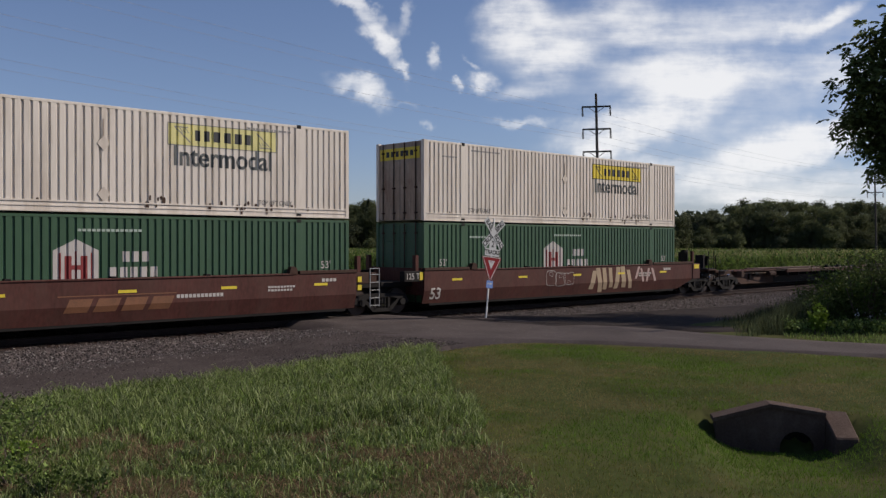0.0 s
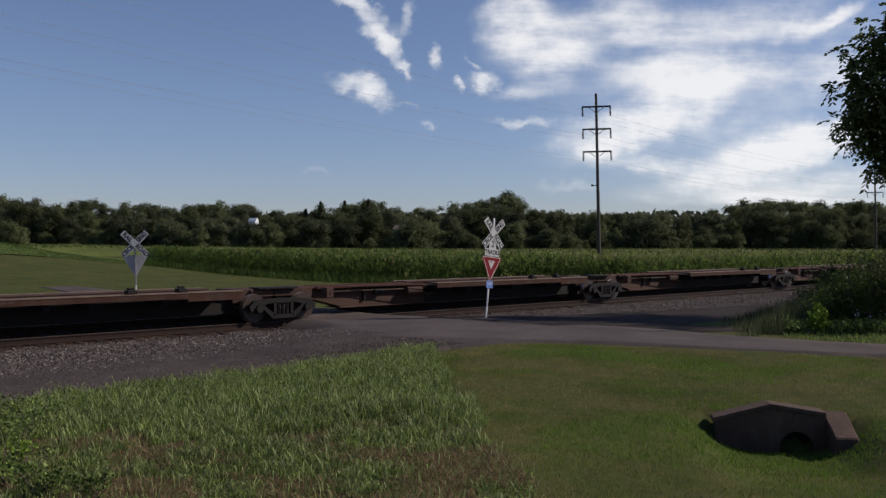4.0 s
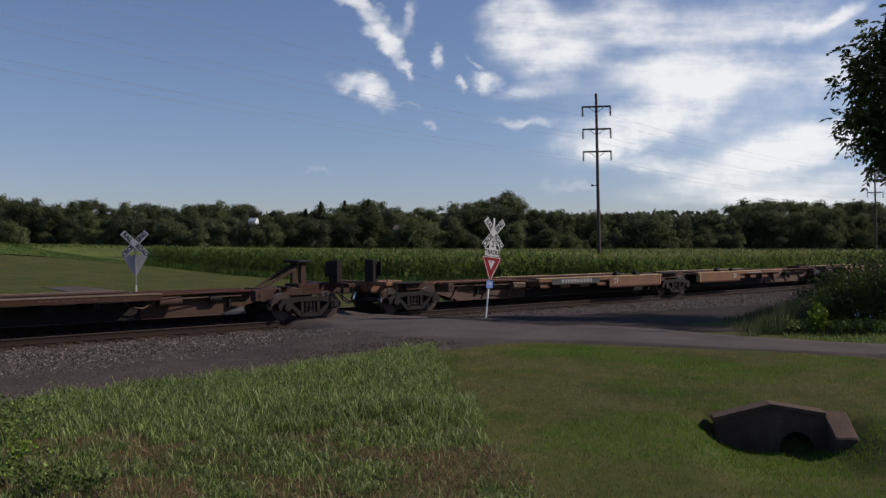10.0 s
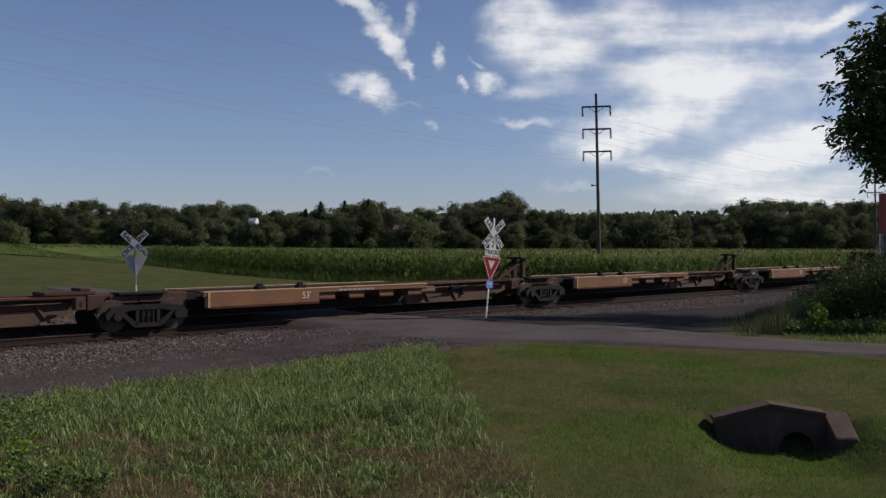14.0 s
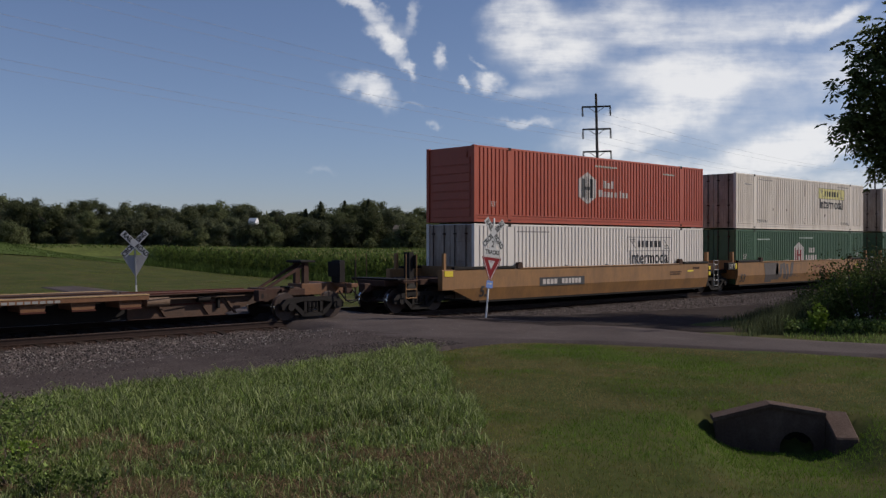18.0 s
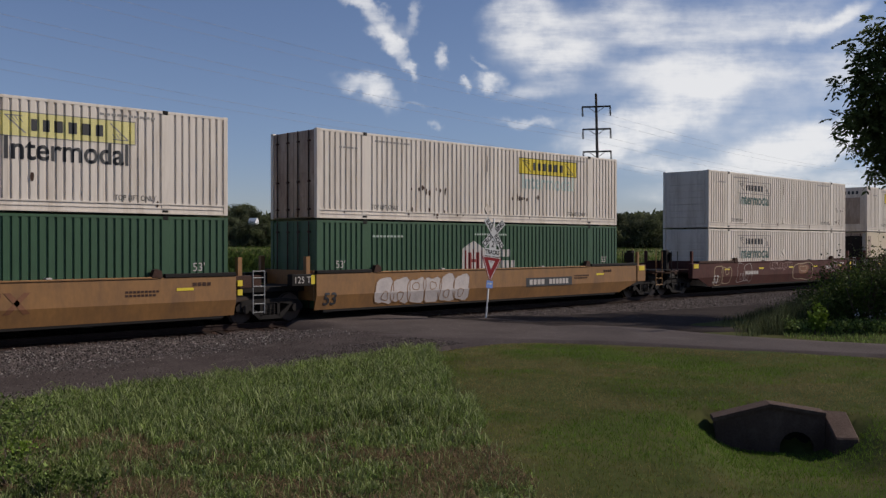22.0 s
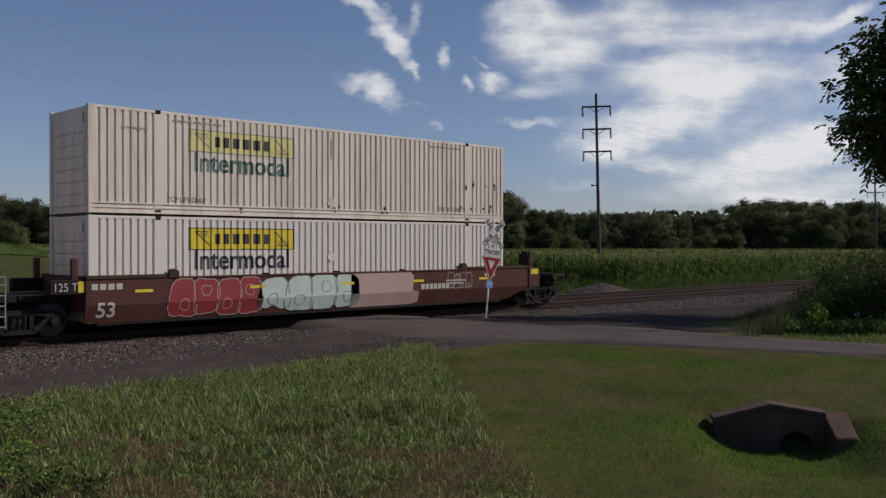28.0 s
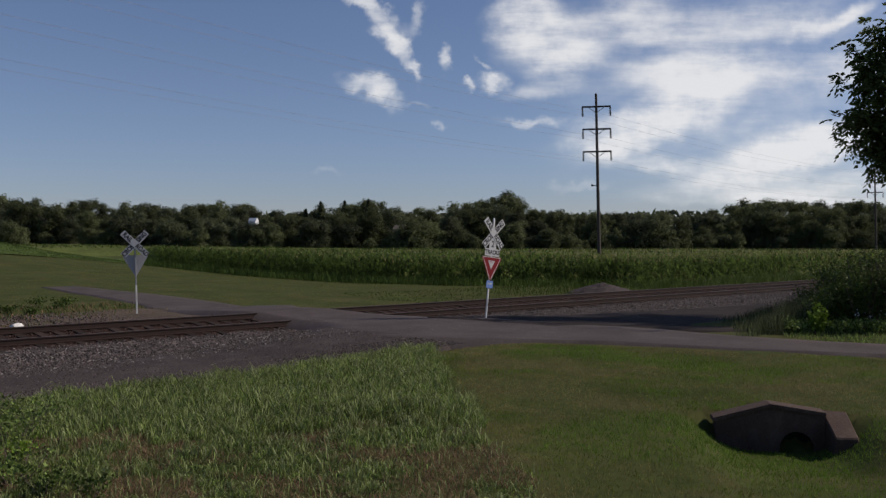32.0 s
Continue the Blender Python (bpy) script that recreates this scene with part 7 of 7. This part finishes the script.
blades("verge_grass", verge, nrng.uniform(0.25, 0.95, len(verge)) * np.clip((verge[:, 0] - 34) / 28, 0.12, 1.0), nrng.uniform(0.02, 0.05, len(verge)), M_WEED, "tall weedy grass between track and corn", "grass", nrng, 0.6)


weeds = scatter(9000, 5, 18, 2.8, 13.5, lambda x, y: 0.9 * noise.noise((x * 0.8, y * 0.8, 31)) + 0.04 * (y - 4) > 0.05)
weeds[:, 2] = np.maximum(weeds[:, 2], -0.46)
half_n = len(weeds) // 2
blades("dry_weeds", weeds[:half_n], nrng.uniform(0.06, 0.3, half_n), nrng.uniform(0.010, 0.03, half_n), M_DRY, "dry straggling weeds on the bare dirt", "grass", nrng, 1.2)
blades("dirt_weeds", weeds[half_n:], nrng.uniform(0.06, 0.28, len(weeds) - half_n), nrng.uniform(0.012, 0.04, len(weeds) - half_n), M_WEED, "green weeds on the bare dirt", "grass", nrng, 1.1)


# ---- loose stones ----
def stones(name, n, x0, x1, y0, y1, zf, lo, hi, material, label, keep=lambda x, y: True):
    """Broken stones: skewed octahedra half sunk in the bed."""
    xs, ys = nrng.uniform(x0, x1, n), nrng.uniform(y0, y1, n)
    c = np.array([(x, y, zf(x, y)) for x, y in zip(xs, ys) if keep(x, y)])
    m = len(c)
    s = nrng.uniform(lo, hi, m)[:, None, None]
    o = np.array([(1, 0, 0), (-1, 0, 0), (0, 1, 0), (0, -1, 0), (0, 0, 1), (0, 0, -1)], dtype=float)[None] * nrng.uniform(0.55, 1.2, (m, 6, 1)) + nrng.normal(size=(m, 6, 3)) * 0.22
    v = c[:, None, :] + o * s
    t = np.array([(0, 2, 4), (2, 1, 4), (1, 3, 4), (3, 0, 4), (2, 0, 5), (1, 2, 5), (3, 1, 5), (0, 3, 5)])[None] + np.arange(m)[:, None, None] * 6
    me = mesh_tris(name, v.reshape(-1, 3), t.reshape(-1, 3))
    me.materials.append(material)
    tagged(new(name, me), label, "stones", kind="stuff")


def off_crossing(x, y):
    return not (16.55 + 0.3 * noise.noise((x * 3, y * 3, 1)) < x < 19.8 - 0.75 * y * (y < 0)) and not (abs(abs(y) - 0.755) < 0.06)


stones("rusty_stones", 16000, 3, 52, -1.05, 1.05, lambda x, y: ballast_z(x, y) + 0.005, 0.014, 0.034, M_STONE_RUST, "rust-stained ballast stones between the rails", off_crossing)
stones("dirt_stones", 5000, 4, 17, 2.6, 12.0, lambda x, y: -0.43 + 0.02 * (12 - y), 0.01, 0.04, M_STONE, "scattered stones on the bare dirt")
stones("ballast_stones", 62000, 3, 52, -6.0, -1.05, lambda x, y: ballast_z(x, y) + 0.005, 0.014, 0.036, M_STONE, "loose broken grey ballast stones", off_crossing)
stones("apron_stones", 42000, 2, 16, -9.6, -4.0, lambda x, y: max(apron_z(x), ballast_z(x, y) if y > -4.6 else -9) + 0.004, 0.007, 0.02, M_STONE, "small loose stones on the cinder track", lambda x, y: not (-7.7 < y + 0.35 * noise.noise((x * 0.7, y * 0.7, 6)) < -5.6) or nrng.uniform() < 0.12)
stones("pale_stones", 3600, 2, 46, -6.0, -1.4, lambda x, y: max(ballast_z(x, y), apron_z(x) if y < -4.3 and x < 16 else -9) + 0.012, 0.012, 0.032, M_PALE, "scattered pale stones in the ballast", off_crossing)
stones("road_grit", 900, 14.8, 26, -12.5, -2.0, lambda x, y: -0.075 + 0.008 * (y + 8), 0.005, 0.011, M_PALE, "loose grit on the crossing road", lambda x, y: x > road_side(y) + 0.3 and y > -11 + 0.3 * (x - 20))

# ---- clouds ----
# each: centre across and down, half length and half width, turn, thickness
CLOUDS = [(636, 8, 52, 20, 30, 0.8), (672, 44, 48, 30, 48, 0.85), (696, 80, 28, 22, 50, 0.85), (726, 30, 18, 40, 15, 0.6), (724, 122, 15, 38, -18, 0.85), (776, 106, 17, 25, 0, 0.8), (662, 162, 52, 32, 30, 0.85), (628, 148, 60, 18, 5, 0.6), (818, 152, 13, 11, 0, 0.75), (862, 146, 34, 22, 20, 0.9), (842, 112, 20, 6, 22, 0.5), (763, 218, 16, 9, 30, 0.5), (733, 190, 30, 7, 10, 0.4),
          (952, 62, 100, 82, 12, 1.05), (905, 30, 70, 50, 0, 0.65), (1000, 108, 80, 40, -10, 0.8), (1105, 36, 100, 56, 5, 0.7), (1290, 50, 250, 42, -6, 0.42), (1215, 122, 150, 40, -6, 0.8), (1185, 196, 178, 50, -25, 1.25), (1110, 235, 80, 36, -15, 0.8), (1090, 262, 60, 20, -8, 0.7), (1400, 268, 240, 44, -16, 1.25), (1520, 235, 110, 36, -18, 0.8), (1150, 290, 110, 16, 4, 0.65), (1430, 325, 270, 30, -3, 0.7),
          (1420, 352, 320, 16, 0, 0.6), (1478, 32, 78, 15, -32, 1.0), (1415, 52, 44, 18, -30, 0.5), (1460, 118, 170, 40, -5, 0.5), (925, 212, 66, 10, 5, 0.5), (945, 165, 80, 20, -5, 0.5), (1035, 238, 70, 30, -12, 0.5), (1300, 150, 420, 240, -12, 0.46), (570, 306, 36, 9, 0, 0.3), (1010, 330, 60, 12, 0, 0.3)]
cm = bpy.data.materials.new("cloud")
cm.use_nodes = True
n, l = cm.node_tree.nodes, cm.node_tree.links
n.clear()
uv = n.new("ShaderNodeUVMap")
uv.uv_map = "plan"


def warp(scale, amount, detail, base, z):
    mp = n.new("ShaderNodeMapping")
    mp.inputs["Scale"].default_value = scale
    mp.inputs["Location"].default_value = (z, z * 2, 0)
    l.new(uv.outputs[0], mp.inputs[0])
    t = n.new("ShaderNodeTexNoise")
    t.inputs["Scale"].default_value, t.inputs["Detail"].default_value, t.inputs["Roughness"].default_value = base, detail, 0.56
    l.new(mp.outputs[0], t.inputs["Vector"])
    return t


w1 = warp((1, 1, 1), 0, 5, 7.0, 0.3)
sub = n.new("ShaderNodeVectorMath")
sub.operation = 'SUBTRACT'
sub.inputs[1].default_value = (0.5, 0.5, 0.5)
l.new(w1.outputs["Color"], sub.inputs[0])
mul = n.new("ShaderNodeVectorMath")
mul.operation = 'SCALE'
mul.inputs["Scale"].default_value = 0.085
l.new(sub.outputs[0], mul.inputs[0])
addv = n.new("ShaderNodeVectorMath")
addv.operation = 'ADD'
l.new(uv.outputs[0], addv.inputs[0])
l.new(mul.outputs[0], addv.inputs[1])
w4 = warp((1, 1, 1), 0, 6, 20.0, 1.9)
sub2 = n.new("ShaderNodeVectorMath")
sub2.operation = 'SUBTRACT'
sub2.inputs[1].default_value = (0.5, 0.5, 0.5)
l.new(w4.outputs["Color"], sub2.inputs[0])
mul2 = n.new("ShaderNodeVectorMath")
mul2.operation = 'SCALE'
mul2.inputs["Scale"].default_value = 0.075
l.new(sub2.outputs[0], mul2.inputs[0])
addv2 = n.new("ShaderNodeVectorMath")
addv2.operation = 'ADD'
l.new(uv.outputs[0], addv2.inputs[0])
l.new(mul2.outputs[0], addv2.inputs[1])
clear = None
for cx, cy, rx, ry, rot, strength in CLOUDS:
    mp = n.new("ShaderNodeMapping")
    mp.vector_type = 'TEXTURE'
    mp.inputs["Location"].default_value = ((cx - 784) / 784, (441 - cy) / 784, 0)
    mp.inputs["Rotation"].default_value = (0, 0, radians(-rot))
    mp.inputs["Scale"].default_value = (rx / 784, ry / 784, 1)
    l.new((addv if rx > 75 else addv2).outputs[0], mp.inputs[0])
    ln = n.new("ShaderNodeVectorMath")
    ln.operation = 'LENGTH'
    l.new(mp.outputs[0], ln.inputs[0])
    mr = n.new("ShaderNodeMapRange")
    mr.interpolation_type = 'SMOOTHSTEP'
    mr.inputs["From Min"].default_value, mr.inputs["From Max"].default_value = 1.3, 0.2
    mr.inputs["To Min"].default_value, mr.inputs["To Max"].default_value = 1.0, max(0.0, 1.0 - strength * 0.8)
    l.new(ln.outputs["Value"], mr.inputs["Value"])
    if clear is None:
        clear = mr.outputs[0]
    else:
        mx = n.new("ShaderNodeMath")
        mx.operation = 'MULTIPLY'
        l.new(clear, mx.inputs[0])
        l.new(mr.outputs[0], mx.inputs[1])
        clear = mx.outputs[0]
inv = n.new("ShaderNodeMath")
inv.operation = 'SUBTRACT'
inv.inputs[0].default_value = 1.0
l.new(clear, inv.inputs[1])
total = inv.outputs[0]
w2 = warp((0.5, 3.2, 1), 0, 9, 6.0, 2.7)
for node in n:
    if node.type == 'MAPPING' and node.outputs[0].is_linked and node.outputs[0].links[0].to_node == w2:
        node.inputs["Rotation"].default_value = (0, 0, radians(-22))
w3 = warp((1, 1.3, 1), 0, 8, 16.0, 5.1)
both = n.new("ShaderNodeMath")
both.operation = 'ADD'
l.new(w2.outputs["Fac"], both.inputs[0])
calm = n.new("ShaderNodeMapRange")
calm.inputs["To Min"].default_value, calm.inputs["To Max"].default_value = 0.22, 0.78
l.new(w3.outputs["Fac"], calm.inputs["Value"])
l.new(calm.outputs[0], both.inputs[1])
mr = n.new("ShaderNodeMapRange")
mr.clamp = False
mr.inputs["From Min"].default_value, mr.inputs["From Max"].default_value = 0.70, 1.30
mr.inputs["To Min"].default_value, mr.inputs["To Max"].default_value = 0.35, 1.35
l.new(both.outputs[0], mr.inputs["Value"])
dens = n.new("ShaderNodeMath")
dens.operation = 'MULTIPLY'
l.new(total, dens.inputs[0])
l.new(mr.outputs[0], dens.inputs[1])
soft = n.new("ShaderNodeMapRange")
soft.interpolation_type = 'SMOOTHSTEP'
soft.inputs["From Min"].default_value, soft.inputs["From Max"].default_value = 0.04, 0.9
soft.inputs["To Max"].default_value = 0.88
l.new(dens.outputs[0], soft.inputs["Value"])
em = n.new("ShaderNodeEmission")
em.inputs["Color"].default_value, em.inputs["Strength"].default_value = (0.86, 0.855, 0.86, 1), 1.03
tr = n.new("ShaderNodeBsdfTransparent")
ms = n.new("ShaderNodeMixShader")
l.new(soft.outputs[0], ms.inputs[0])
l.new(tr.outputs[0], ms.inputs[1])
l.new(em.outputs[0], ms.inputs[2])
out = n.new("ShaderNodeOutputMaterial")
l.new(ms.outputs[0], out.inputs["Surface"])
R, half = 3600.0, math.tan(radians(25.46))
vs, fs, uvs = [], [], []
NU, NV = 48, 24
right, upv = Vector((math.cos(HEADING), -math.sin(HEADING), 0)), Vector((0, 0, 1))
flat = Vector((math.sin(HEADING), math.cos(HEADING), 0))
for j in range(NV + 1):
    for i in range(NU + 1):
        u, v = -1.3 + 2.6 * i / NU, -0.02 + 0.72 * j / NV
        d = (flat + right * u * half + upv * (v * half + math.tan(PITCH))).normalized()
        vs.append(tuple(d * R))
        uvs.append((u, v))
fs = [(j * (NU + 1) + i, j * (NU + 1) + i + 1, (j + 1) * (NU + 1) + i + 1, (j + 1) * (NU + 1) + i) for j in range(NV) for i in range(NU)]
me = mesh_np("clouds", vs, fs)
lay = me.uv_layers.new(name="plan")
for p in me.polygons:
    for li, vi in zip(p.loop_indices, p.vertices):
        lay.data[li].uv = uvs[vi]
me.materials.append(cm)
clouds = tagged(new("clouds", me), "scattered white summer clouds in a blue sky", "clouds", kind="structure")
clouds.location = EYE



def look_lean(x, y, z, degrees):
    """A pose upright at a place, leaning to one side of the view."""
    return Matrix.Translation((x, y, z)) @ Matrix.Rotation(radians(degrees), 4, Vector((math.sin(HEADING), math.cos(HEADING), 0)))


def motions():
    """The train rolls along the track on turning wheels; the clouds drift and the boughs sway."""
    steps = [i * 0.5 for i in range(65)]
    for ob, u in TRAIN:
        walk(ob, [(t, pose(u - travelled(t), 0, 0)) for t in steps])
    for ob, x, u in WHEELSETS:
        rows = [(0.0, pose(x, 0, 0.42))]
        for k in range(1, 960):
            t = k / 30
            at = u + x - travelled(t)
            if 5 < at < 44:
                if len(rows) == 1:
                    rows.append(((k - 1) / 30, rows[0][1])) if k > 1 else None
                    start = at
                rows.append((t, pose(x, 0, 0.42, 0, math.degrees((at - start) / 0.425), 0)))
        rows.append((32.0, rows[-1][1]))
        walk(ob, rows)
    walk(clouds, [(t, pose(EYE.x, EYE.y, EYE.z, 0, 0, 0.35 - 0.7 * t / 32)) for t in (0.0, 16.0, 32.0)])
    x, y, z = near_tree.location
    walk(near_tree, [(t, look_lean(x, y, z, 0.9 * math.sin(t * 0.53 + 3.4) + 0.5 * math.sin(t * 1.7))) for t in steps])
    for i, (ob, at) in enumerate(BOUGHS):
        walk(ob, [(t, pose(at.x, at.y, at.z, 1.2 * math.sin(t * 1.9 + i), 1.0 * math.sin(t * 1.4 + 2 * i), 1.5 * math.sin(t * 1.1 + i * 1.7))) for t in steps])


motions()
